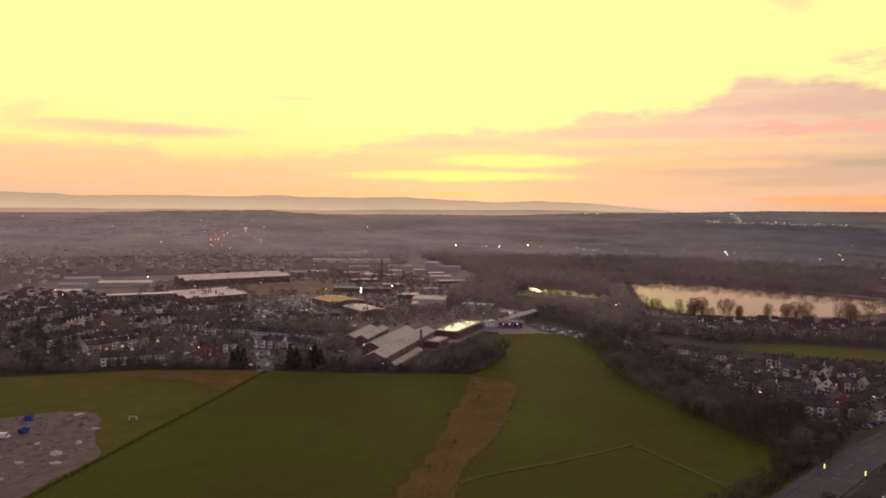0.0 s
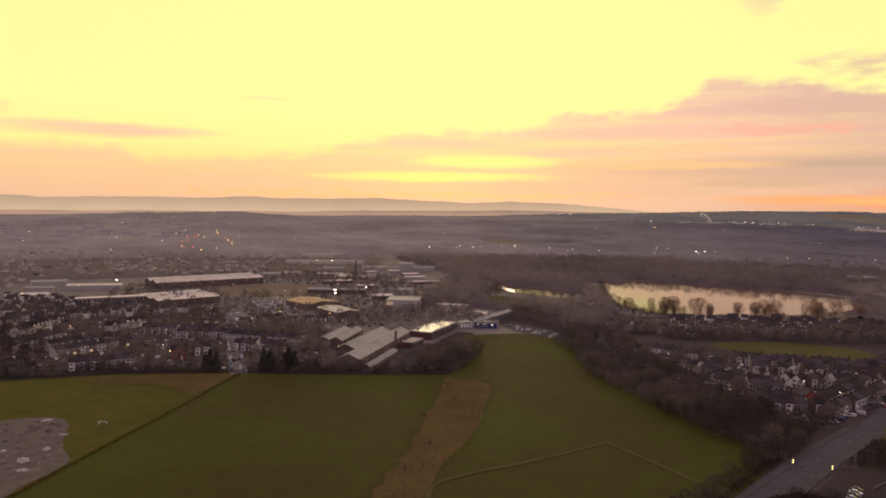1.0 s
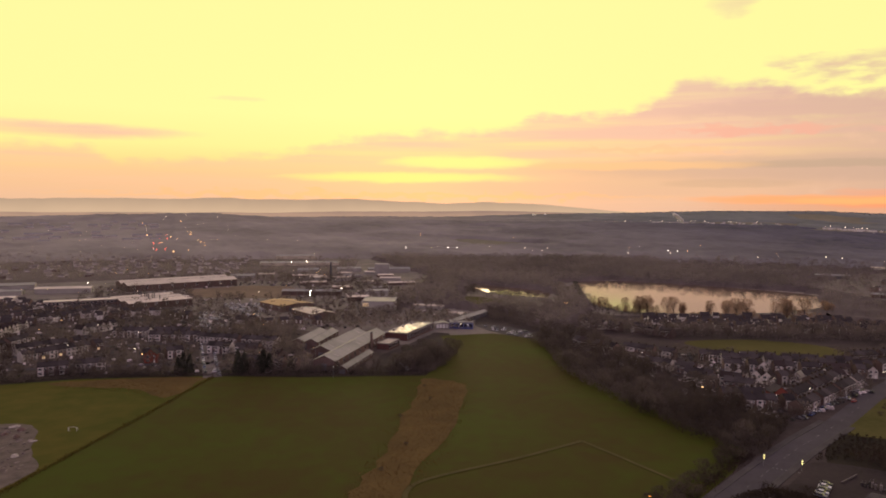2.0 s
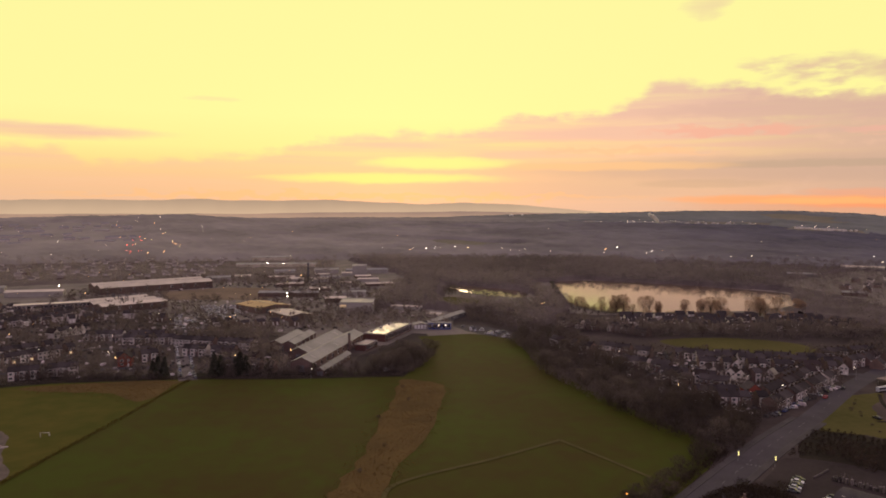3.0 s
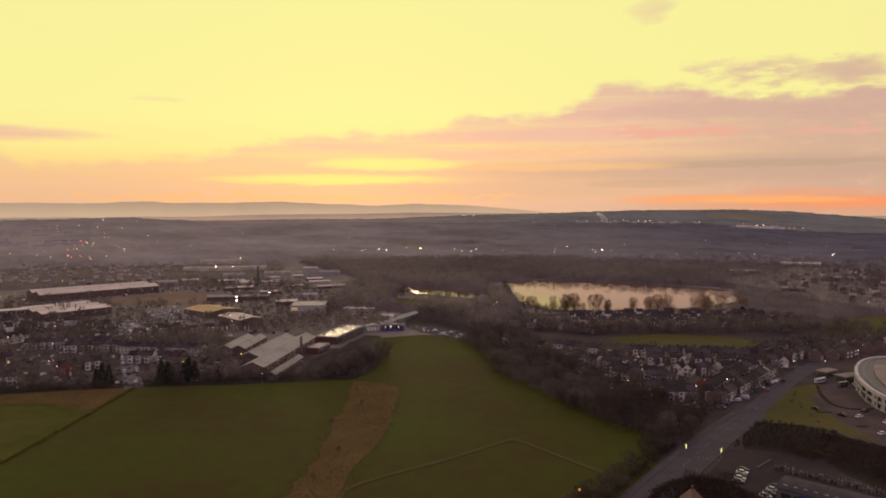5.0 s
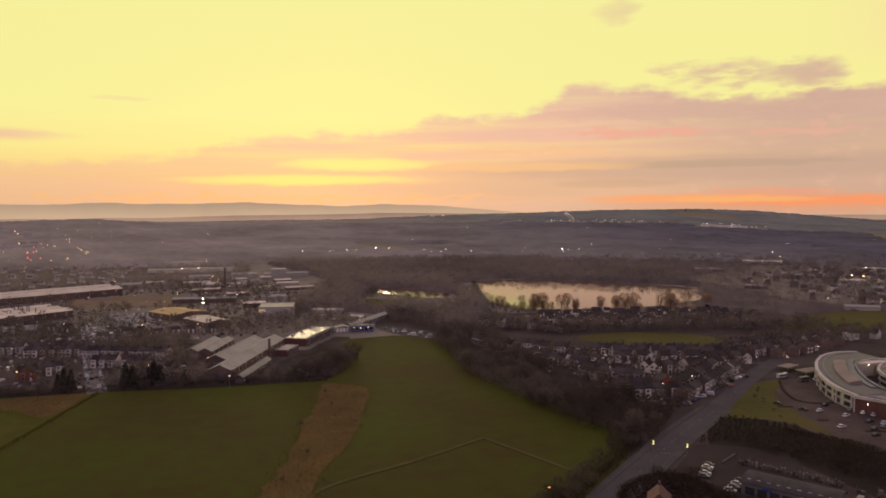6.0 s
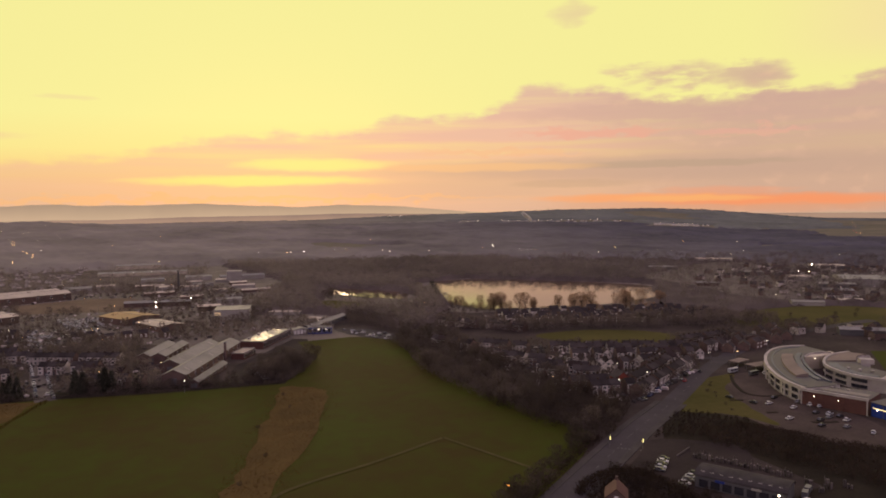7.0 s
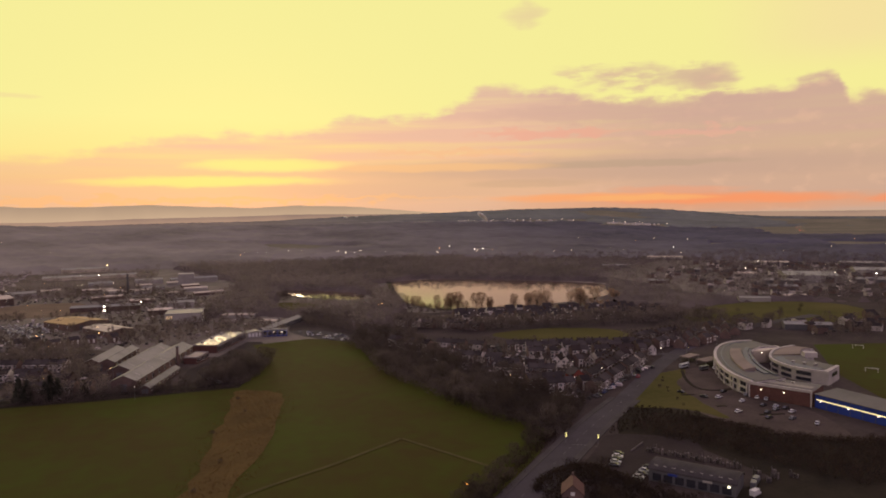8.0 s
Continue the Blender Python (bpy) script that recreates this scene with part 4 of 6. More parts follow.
# ---- trees ----
def slivers(centres, ways, length, width):
    """Thin triangles, one for each twig: n x 3 x 3."""
    n = len(centres)
    ways = ways / np.linalg.norm(ways, axis=1, keepdims=True)
    side = np.cross(ways, rng.normal(size=(n, 3)))
    side /= np.linalg.norm(side, axis=1, keepdims=True) + 1e-9
    L = (length * rng.uniform(0.6, 1.3, n))[:, None]
    W = (width * rng.uniform(0.6, 1.4, n))[:, None]
    return np.stack([centres - side * W, centres + side * W, centres + ways * L], 1)


def bare_crown(h, spread, n, length, width, base=0.3):
    """Twigs that fan out from the limbs of a leafless crown."""
    t = rng.uniform(0, 1, n) ** 0.7
    a = rng.uniform(0, 2 * np.pi, n)
    lobes = 1 + 0.22 * np.sin(3 * a + rng.uniform(0, 6)) + 0.15 * np.sin(5 * a + rng.uniform(0, 6))
    zz = base + (1 - base) * t
    rad = spread * lobes * np.sqrt(np.clip(1 - ((zz - 0.56) / 0.5) ** 2, 0.02, 1)) * np.sqrt(rng.uniform(0.05, 1, n))
    c = np.stack([np.cos(a) * rad, np.sin(a) * rad, zz * h], 1)
    w = np.stack([np.cos(a) * 0.7, np.sin(a) * 0.7, np.full(n, 0.8)], 1) + rng.normal(size=(n, 3)) * 0.45
    return slivers(c, w, length, width)


def fir_crown(h, spread, n):
    z = rng.uniform(0.06, 1, n)
    a = rng.uniform(0, 2 * np.pi, n)
    rad = spread * (1 - z) ** 0.8 * rng.uniform(0.35, 1.1, n)
    c = np.stack([np.cos(a) * rad, np.sin(a) * rad, z * h], 1)
    w = np.stack([np.cos(a), np.sin(a), np.full(n, -0.25)], 1) + rng.normal(size=(n, 3)) * 0.3
    return slivers(c, w, 1.0, 0.4)


def limbs(h, spread):
    bm = bmesh.new()
    rod(bm, (0, 0, -0.2), (0, 0, h * 0.38), h * 0.024, h * 0.017, 6)
    for k in range(7):
        a = k * 2.4 + rng.uniform(-0.4, 0.4)
        z0 = h * rng.uniform(0.25, 0.4)
        mid = (math.cos(a) * spread * 0.4, math.sin(a) * spread * 0.4, h * rng.uniform(0.5, 0.62))
        rod(bm, (0, 0, z0), mid, h * 0.011, h * 0.007, 5)
        for s in (-0.5, 0.5):
            rod(bm, mid, (math.cos(a + s) * spread * 0.75, math.sin(a + s) * spread * 0.75, h * rng.uniform(0.7, 0.95)), h * 0.007, h * 0.002, 4)
    rod(bm, (0, 0, h * 0.38), (0.1 * spread, 0, h * 0.93), h * 0.015, h * 0.002, 5)
    return bm


def build_tree(h, spread, twig_m, label, n=620, base=0.3):
    tr = thing("tree", label, "tree", "trees")
    part("trunk", limbs(h, spread), M_BARK, tr)
    share("crown", tris_mesh("crown", bare_crown(h, spread, n, h * 0.13, h * 0.0085, base), twig_m), tr)
    return tr


def build_fir(h, spread):
    tr = thing("conifer", "tall dark evergreen conifer", "conifer", "conifers")
    part("trunk", rod(bmesh.new(), (0, 0, -0.2), (0, 0, h * 0.9), h * 0.018, 0.03), M_BARK, tr)
    share("crown", tris_mesh("crown", fir_crown(h, spread, 900), M_FIR), tr)
    return tr


def build_bush(h):
    b = thing("bush", "low leafless brown roadside shrub", "bush", "bushes")
    share("crown", tris_mesh("crown", bare_crown(h, h * 0.75, 260, h * 0.3, h * 0.025, 0.0), M_TWIG_M), b)
    part("stem", rod(bmesh.new(), (0, 0, -0.1), (0, 0, h * 0.5), 0.06, 0.03, 5), M_BARK, b)
    return b


TREE_KINDS = {
    "oak": lambda: build_tree(11.0, 5.4, M_TWIG_B, "leafless brown oak with a broad crown"),
    "ash": lambda: build_tree(13.0, 4.6, M_TWIG_B, "tall leafless ash with fine twigs"),
    "thorn": lambda: build_tree(7.0, 3.6, M_TWIG_B, "small leafless thorn tree", 620, 0.12),
    "alder": lambda: build_tree(14.0, 5.0, M_TWIG_R, "leafless waterside tree with russet twigs", 620, 0.1),
    "dark_oak": lambda: build_tree(9.0, 4.6, M_TWIG_D, "dark leafless oak in the hollow", 620, 0.15),
    "dull_oak": lambda: build_tree(10.0, 5.0, M_TWIG_M, "dull brown leafless oak beside the junction", 620, 0.2),
    "fir": lambda: build_fir(13.0, 3.4),
    "bush": lambda: build_bush(3.2),
}


def plant(kind, x, y, s=1.0):
    ob = place(kind, TREE_KINDS[kind], pose(x, y, 0.0, 0, 0, rng.uniform(0, 360)))
    ob.scale = (s * rng.uniform(0.9, 1.1),) * 2 + (s,)
    return ob


def wood(name, label, places, h, n, length, width, material=None, seed_kinds=6, category="trees", base=0.12):
    """Many trees as one body of twigs."""
    kinds = [bare_crown(1.0, 0.42, n, length, width, base) for _ in range(seed_kinds)]
    out = []
    for x, y in places:
        k = kinds[int(rng.integers(seed_kinds))]
        hh = h * rng.uniform(0.65, 1.25)
        a = rng.uniform(0, 6.28)
        rot = np.array([[math.cos(a), -math.sin(a), 0], [math.sin(a), math.cos(a), 0], [0, 0, 1]])
        out.append((k * hh) @ rot.T + np.array([x, y, land(x, y)]))
    ob = new(name, tris_mesh(name, np.concatenate(out), material or M_WOOD))
    return tagged(ob, label, category, "", "stuff")


# The belt of trees between the field and the houses.
BELT = [(101, 522), (128, 530), (160, 520), (150, 470), (158, 420), (166, 375), (180, 330), (186, 312), (152, 272), (139, 275), (127, 306), (114, 360), (103, 421), (108, 487)]
for x, y in scatter(BELT, 96, 8):
    plant(("oak", "ash", "thorn", "oak")[int(rng.integers(4))] if y > 345 else ("oak", "dull_oak")[int(rng.integers(2))], x, y, rng.uniform(0.6, 1.05))
SCRUB = scatter(BELT, 800, 2.6)
wood("scrub_belt", "dense brown scrub under the tree belt", [p for p in SCRUB if p[1] > 345], 4.6, 60, 0.3, 0.035, M_TWIG_B, base=0.0)
wood("dark_scrub", "dense dark scrub under the trees beside the junction", [p for p in SCRUB if p[1] <= 345], 4.6, 60, 0.3, 0.035, M_TWIG_M, base=0.0)
wood("lake_corner_trees", "bare trees at the corner of the lake", scatter([(158, 640), (240, 634), (246, 648), (222, 662), (207, 700), (206, 738), (188, 745), (172, 700)], 170, 5), 3.2, 90, 0.22, 0.035, M_TWIG_B, base=0.05)
# Trees on the lake's near shore.
SHORE = smooth_loop([(206, 722), (213, 692), (222, 670), (238, 652), (260, 645), (292, 639), (326, 631), (359, 624), (392, 630), (425, 650)], 6, False)
for k in range(66):
    u = rng.uniform(0, 1)
    if math.sin(u * 41) + 0.6 * math.sin(u * 97 + 1) < -0.75:
        continue
    q = SHORE[int(u * (len(SHORE) - 1))]
    plant("alder", q.x + rng.uniform(-4, 4), q.y + rng.uniform(-8, 3), rng.uniform(0.45, 1.25) * (0.45 + 0.55 * min(u / 0.35, 1.0)))
for x, y, q in ((112, 780, 0.8), (119, 772, 0.6), (138, 764, 0.7), (150, 760, 0.75), (158, 762, 0.55), (170, 761, 0.6), (104, 790, 0.8), (98, 800, 0.9), (92, 792, 1.0), (88, 778, 0.9), (95, 806, 1.0), (86, 800, 0.9), (125, 768, 0.7), (130, 766, 0.5)):
    plant("oak", x, y, q)
wood("shore_scrub", "brown scrub along the lake shore", [(q.x + rng.uniform(-5, 5), q.y + rng.uniform(-9, 1)) for q in SHORE for _ in range(5)], 2.6, 60, 0.28, 0.03, M_TWIG_R, base=0.0)
for k in range(16):
    q = Vector((176 + 80 * k / 15, 288 + 78 * k / 15))
    plant("thorn", q.x - 8.5 + rng.uniform(-1.5, 1.5), q.y + 8 + rng.uniform(-1.5, 1.5), rng.uniform(0.5, 0.85))
# Conifers and trees along the top of the field.
for x, y, s in ((-123.5, 423, 1.0), (-120.5, 425, 0.9), (-91.4, 422, 1.1), (-88, 424, 0.95), (-76.6, 423, 1.1), (-73.6, 425, 0.9), (-127, 424, 0.75), (-61, 425, 0.75), (-80, 426, 0.8)):
    plant("fir", x, y, s)
for k in range(34):
    x = -262 + 278 * k / 33
    y = 416.5 + (6 if x > -120 else 4) + rng.uniform(0, 5) - (12 if x < -200 else 0)
    if not -120 < x < -99:
        plant("thorn" if k % 3 else "oak", x, y, rng.uniform(0.5, 0.85))
LEFT_WOOD = [(-330, 440), (-252, 402), (-222, 414), (-232, 450), (-262, 520), (-330, 560)]
for x, y in scatter(LEFT_WOOD, 36, 8):
    plant("dark_oak", x, y, rng.uniform(0.7, 1.1))
BUSHES = [(-2, 424), (24, 418), (34, 440), (45, 476), (22, 484), (8, 460)]
wood("bank_scrub", "dark scrub between field and factory", scatter(BUSHES, 260, 2.2), 3.4, 60, 0.3, 0.04, M_TWIG_B, base=0.0)
for x, y in scatter(BUSHES, 26, 4.5):
    plant("oak", x, y, rng.uniform(0.6, 1.0))
ROADSIDE = [(66, 204), (88, 228), (120, 260), (138, 276), (145, 272), (130, 256), (97, 224), (72, 198)]
for x, y in scatter(ROADSIDE, 40, 2.8):
    plant("bush", x, y, rng.uniform(0.8, 1.4))
HOLLOW = [(182, 266), (198, 271), (213, 262), (227, 240), (250, 218), (285, 212), (340, 200), (340, 165), (220, 180), (198, 228), (190, 246)]
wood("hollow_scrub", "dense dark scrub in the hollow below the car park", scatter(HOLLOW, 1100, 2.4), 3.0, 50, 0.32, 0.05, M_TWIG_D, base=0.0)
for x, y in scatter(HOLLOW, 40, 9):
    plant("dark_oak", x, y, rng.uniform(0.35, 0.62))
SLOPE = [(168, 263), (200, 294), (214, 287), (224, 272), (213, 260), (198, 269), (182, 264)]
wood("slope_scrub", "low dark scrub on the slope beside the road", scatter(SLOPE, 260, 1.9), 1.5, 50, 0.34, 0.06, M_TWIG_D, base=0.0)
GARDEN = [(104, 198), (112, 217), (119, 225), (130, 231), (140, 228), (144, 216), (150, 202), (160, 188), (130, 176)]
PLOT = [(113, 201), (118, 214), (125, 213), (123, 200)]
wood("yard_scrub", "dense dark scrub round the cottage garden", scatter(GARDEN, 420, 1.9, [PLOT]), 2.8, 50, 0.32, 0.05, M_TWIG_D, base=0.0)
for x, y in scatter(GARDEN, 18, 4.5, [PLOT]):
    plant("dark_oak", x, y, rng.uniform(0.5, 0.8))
# Trees among the streets, and the far woods.
AREA_R = [(130, 500), (165, 480), (300, 430), (262, 365), (190, 312), (160, 350)]
AREA_L = [(-420, 700), (-440, 480), (-250, 420), (-60, 425), (-70, 500), (-140, 640)]
wood("garden_trees", "bare garden trees among the terraces", [p for p in scatter(AREA_R, 160, 6) + scatter(AREA_L, 620, 6.5, [LANE, YARD_B]) if all((p[0] - a) ** 2 + (p[1] - b) ** 2 > 36 for a, b in HOUSES)], 6.5, 90, 0.24, 0.034, M_TWIG_B)
NEAR_WORKS = [(-98, 425), (-50, 421), (-47, 440), (-62, 478), (-80, 520), (-70, 560), (-110, 580), (-135, 545), (-75, 505), (-82, 470), (-98, 465)]
wood("factory_trees", "bare trees beside the factory", scatter(NEAR_WORKS, 150, 5), 7.5, 90, 0.22, 0.03, M_TWIG)
wood("depot_trees", "bare trees round the depot", scatter([(20, 566), (50, 560), (66, 575), (52, 640), (-10, 660), (-60, 640), (-55, 575), (-10, 560)], 110, 7), 6.5, 90, 0.24, 0.032, M_TWIG)
wood("yard_trees", "bare trees behind the depot yard", scatter([(90, 604), (117, 562), (127, 540), (140, 556), (134, 620), (112, 672), (84, 656)], 130, 5), 6.5, 90, 0.22, 0.032, M_TWIG_B, base=0.05)
wood("field_top_scrub", "dark scrub along the top of the field", [(x, 418 + rng.uniform(0, 9) - (14 if x < -205 else 0)) for x in rng.uniform(-262, 5, 420) if not -119 < x < -98], 3.4, 60, 0.3, 0.035, M_TWIG_B, base=0.0)
WORKS = [(-330, 720), (-260, 640), (-140, 570), (-60, 545), (-20, 590), (60, 640), (20, 800), (-60, 1000), (-200, 1000), (-330, 960)]
wood("works_trees", "bare trees between the works", scatter(WORKS, 520, 9, [YARD_A, YARD_B, BROWN]), 7.5, 80, 0.24, 0.034, M_TWIG_B)
for x, y in scatter([(206, 528), (330, 508), (420, 500), (430, 520), (320, 535), (214, 552)], 30, 9):
    plant("oak", x, y, rng.uniform(0.5, 0.8))
NORTH_BAND = [(150, 560), (210, 522), (262, 520), (310, 502), (440, 498), (445, 520), (410, 545), (215, 565), (165, 600)]
wood("lane_trees", "band of bare trees behind the green", scatter(NORTH_BAND, 420, 5), 8, 80, 0.24, 0.03, M_TWIG)
wood("junction_trees", "bare trees round the road junction", scatter([(290, 440), (340, 460), (420, 500), (470, 470), (420, 440), (350, 425), (300, 415)], 150, 5.5), 7, 80, 0.24, 0.03, M_TWIG)
wood("meadow_trees", "bare trees beyond the school field", scatter([(430, 400), (480, 445), (560, 440), (640, 520), (720, 420), (560, 330), (460, 370)], 170, 9), 8, 70, 0.24, 0.032, M_TWIG)
MID = [(-5, 700), (60, 690), (105, 640), (130, 560), (165, 600), (200, 690), (210, 760), (200, 860), (225, 920), (300, 960), (520, 800), (480, 1300), (-40, 1350), (60, 1000), (15, 800)]
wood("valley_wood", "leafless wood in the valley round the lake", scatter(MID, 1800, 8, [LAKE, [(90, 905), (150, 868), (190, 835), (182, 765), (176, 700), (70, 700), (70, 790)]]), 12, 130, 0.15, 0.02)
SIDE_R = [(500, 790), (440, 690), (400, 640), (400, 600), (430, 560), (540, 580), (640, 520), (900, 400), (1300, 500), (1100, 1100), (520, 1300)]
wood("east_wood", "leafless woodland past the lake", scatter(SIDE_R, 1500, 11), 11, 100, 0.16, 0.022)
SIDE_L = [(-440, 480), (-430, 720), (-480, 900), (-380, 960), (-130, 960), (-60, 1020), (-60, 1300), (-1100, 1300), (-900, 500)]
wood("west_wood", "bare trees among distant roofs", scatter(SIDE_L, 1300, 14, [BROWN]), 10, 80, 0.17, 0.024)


def clearing(x, y):
    """How open the hillsides are: above zero fields or streets, below zero woods."""
    a, r = math.degrees(math.atan2(-x, y)), math.hypot(x, y)
    v = noise.noise(Vector((x * 0.0022, y * 0.0022, 4.0))) + 0.4 * noise.noise(Vector((x * 0.007, y * 0.007, 1.0)))
    v -= 0.05 if a < -40 and 1800 < r < 3300 else 0.3 if a < -30 and r > 2400 else 0.62
    if a < -43.2 and 2350 < r < 4200:
        v += min(max((-43.2 - a) / 2.5, 0.0), 1.0) * (0.75 + 0.3 * noise.noise(Vector((x * 0.004, y * 0.004, 8.0))))
    if 17 < a < 33 and 1650 < r < 2250:
        return -0.036
    if (-37 < a < -32 and 2900 < r < 3350) or (-31 < a < -16 and 3050 < r < 3450):
        v = max(v, 0.08 + 0.3 * noise.noise(Vector((x * 0.012, y * 0.012, 2.0))))
    return v


def canopy(name, label, r0, r1, dr, da, h, material):
    """A closed roof of bare crowns over the hillsides, sinking into the ground where it is open."""
    rs = np.arange(r0, r1, dr)
    bs = np.radians(np.arange(-60, 42, da))
    v = []
    for r in rs:
        for b in bs:
            x, y = -r * math.sin(b), r * math.cos(b)
            w = min(max(-clearing(x, y) / 0.08, 0.0), 1.0) * min((r - r0) / 50, 1.0)
            bumps = 0.75 + 0.55 * noise.noise(Vector((x * 0.02, y * 0.02, 6.0))) + 0.4 * noise.noise(Vector((x * 0.085, y * 0.085, 3.0)))
            v.append((x, y, land(x, y) - 3 + w * (3 + h * bumps)))
    n = len(bs)
    f = [(i * n + k, i * n + k + 1, i * n + n + k + 1, i * n + n + k) for i in range(len(rs) - 1) for k in range(n - 1)]
    me = mesh_of(name, v, f, material)
    me.polygons.foreach_set("use_smooth", [True] * len(f))
    return tagged(new(name, me), label, "woods", "", "stuff")


def ring_of(n, r0, r1):
    out = []
    for _ in range(n):
        a, r = math.radians(rng.uniform(-60, 42)), math.sqrt(rng.uniform(r0 * r0, r1 * r1))
        x, y = -r * math.sin(a), r * math.cos(a)
        if clearing(x, y) < 0:
            out.append((x, y))
    return out


def understorey(name, label, pts, cell, h, avoid, material):
    """The dense lower growth of a wood, closed from above and uneven."""
    xs, ys = [p[0] for p in pts], [p[1] for p in pts]
    nx, ny = int((max(xs) - min(xs)) / cell) + 1, int((max(ys) - min(ys)) / cell) + 1
    v, live, f = [], [], []
    for j in range(ny):
        for i in range(nx):
            x, y = min(xs) + i * cell + rng.uniform(-1, 1) * cell * 0.3, min(ys) + j * cell + rng.uniform(-1, 1) * cell * 0.3
            ok = inside(pts, x, y) and not any(inside(q, x, y) for q in avoid)
            live.append(ok)
            v.append((x, y, land(x, y) + (h * (0.7 + 0.6 * noise.noise(Vector((x * 0.05, y * 0.05, 2.0))) + 0.35 * rng.uniform(-1, 1)) if ok else -0.5)))
    for j in range(ny - 1):
        for i in range(nx - 1):
            q = (j * nx + i, j * nx + i + 1, (j + 1) * nx + i + 1, (j + 1) * nx + i)
            if sum(live[k] for k in q) >= 1:
                f.append(q)
    me = mesh_of(name, v, f, material)
    me.polygons.foreach_set("use_smooth", [True] * len(f))
    return tagged(new(name, me), label, "undergrowth", "", "stuff")


POND = [(100, 905), (150, 868), (184, 830), (174, 775), (150, 780), (122, 808), (95, 860)]
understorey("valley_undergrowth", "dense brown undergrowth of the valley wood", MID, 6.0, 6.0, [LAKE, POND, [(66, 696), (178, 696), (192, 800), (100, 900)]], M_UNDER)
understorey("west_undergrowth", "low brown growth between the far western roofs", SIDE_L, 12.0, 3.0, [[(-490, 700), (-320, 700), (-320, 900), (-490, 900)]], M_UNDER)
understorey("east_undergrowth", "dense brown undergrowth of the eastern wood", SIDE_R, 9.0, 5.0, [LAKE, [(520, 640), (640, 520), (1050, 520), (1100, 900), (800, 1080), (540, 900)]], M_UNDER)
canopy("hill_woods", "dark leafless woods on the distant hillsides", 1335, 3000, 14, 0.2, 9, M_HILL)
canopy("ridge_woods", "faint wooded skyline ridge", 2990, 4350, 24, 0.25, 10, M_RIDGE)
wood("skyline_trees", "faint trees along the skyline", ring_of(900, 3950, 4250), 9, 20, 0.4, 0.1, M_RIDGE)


# ---- the round building beside the main road ----
def along_line(pts, n):
    """A rounded line through the points, cut into n even steps."""
    q = smooth_loop(pts, 8, False)
    d = np.concatenate([[0], np.cumsum([(b - a).length for a, b in zip(q, q[1:])])])
    at = np.linspace(0, d[-1], n + 1)
    return [Vector((float(np.interp(v, d, [p.x for p in q])), float(np.interp(v, d, [p.y for p in q])))) for v in at]


def band(A, B, m0, m1, z0, z1, i0=0, i1=None, lift=0.0):
    """A curved block between two lines: from m0 to m1 metres inside line A on the way to B; lift raises its inner side."""
    bm = bmesh.new()
    rows = []
    for a, b in list(zip(A, B))[i0:(i1 if i1 is not None else len(A) - 1) + 1]:
        w = (b - a).length
        p, q = a.lerp(b, m0 / w), a.lerp(b, (w + m1 if m1 <= 0 else m1) / w)
        rows.append([bm.verts.new(v) for v in ((p.x, p.y, z0), (q.x, q.y, z0), (q.x, q.y, z1 + lift), (p.x, p.y, z1))])
    for p, q in zip(rows, rows[1:]):
        for k in range(4):
            bm.faces.new((p[k], p[(k + 1) % 4], q[(k + 1) % 4], q[k]))
    bm.faces.new(rows[0][::-1])
    bm.faces.new(rows[-1])
    bmesh.ops.recalc_face_normals(bm, faces=bm.faces[:])
    return bm


def glazing(A, B, b, z0, z1, i0, i1, lit=()):
    """One framed window with a dark pane between two steps of the front."""
    fr = part("window", band(A, B, 0.15, 0.5, z0, z1, i0, i1), M_CLAD, b)
    mid = [A[i0].lerp(A[i0 + 1], 0.08)] + A[i0 + 1:i1] + [A[i1].lerp(A[i1 - 1], 0.08)]
    inn = [B[i0].lerp(B[i0 + 1], 0.08)] + B[i0 + 1:i1] + [B[i1].lerp(B[i1 - 1], 0.08)]
    part("pane", band(mid, inn, 0.05, 0.4, z0 + 0.2, z1 - 0.15), M_GLASS, fr)


M_ROOF_G = surface("grey_membrane", (0.062, 0.056, 0.058), (0.10, 0.09, 0.092), 0.05, 0.6, 0.6)
M_ROOF_L = surface("pale_membrane", (0.17, 0.15, 0.135), (0.23, 0.205, 0.185), 0.05, 0.6, 0.6)
M_ROOF_B = surface("blue_grey_membrane", (0.06, 0.066, 0.095), (0.09, 0.096, 0.125), 0.05, 0.6, 0.5)
M_WALL_W = surface("white_school_render", (0.33, 0.30, 0.275), (0.47, 0.43, 0.395), 0.15, 1.5, 0.8)
M_ROOF_T = surface("tan_membrane", (0.155, 0.125, 0.105), (0.235, 0.19, 0.16), 0.06, 0.8, 0.75, spec=0.15)
LOW_OUT = along_line([(350, 375), (338, 377), (323, 372), (308, 360), (297, 348), (286, 333), (276, 315), (270.5, 300), (268.5, 287)], 40)
LOW_IN = along_line([(350, 353), (336, 353.5), (327, 350), (317.5, 342), (309, 330), (302, 316), (297, 304), (293, 294), (291, 287)], 40)
low = thing("round_office", "curved white school block with banded glazing and grey roof", "school", "", pose(0, 0, 0))
part("wall", band(LOW_OUT, LOW_IN, 0.5, 0.0, 0, 7.9), M_WALL_W, low)
part("roof", band(LOW_OUT, LOW_IN, 1.1, -0.6, 7.904, 8.15), M_ROOF_G, low)
part("fascia", band(LOW_OUT, LOW_IN, -0.5, 1.1, 6.9, 8.6), M_WALL_W, low, "white curved roof edge")
part("inner_fascia", band(LOW_OUT, LOW_IN, 22.0, 22.6, 7.2, 8.5, 0, 12), M_WALL_W, low, "white curved roof edge")
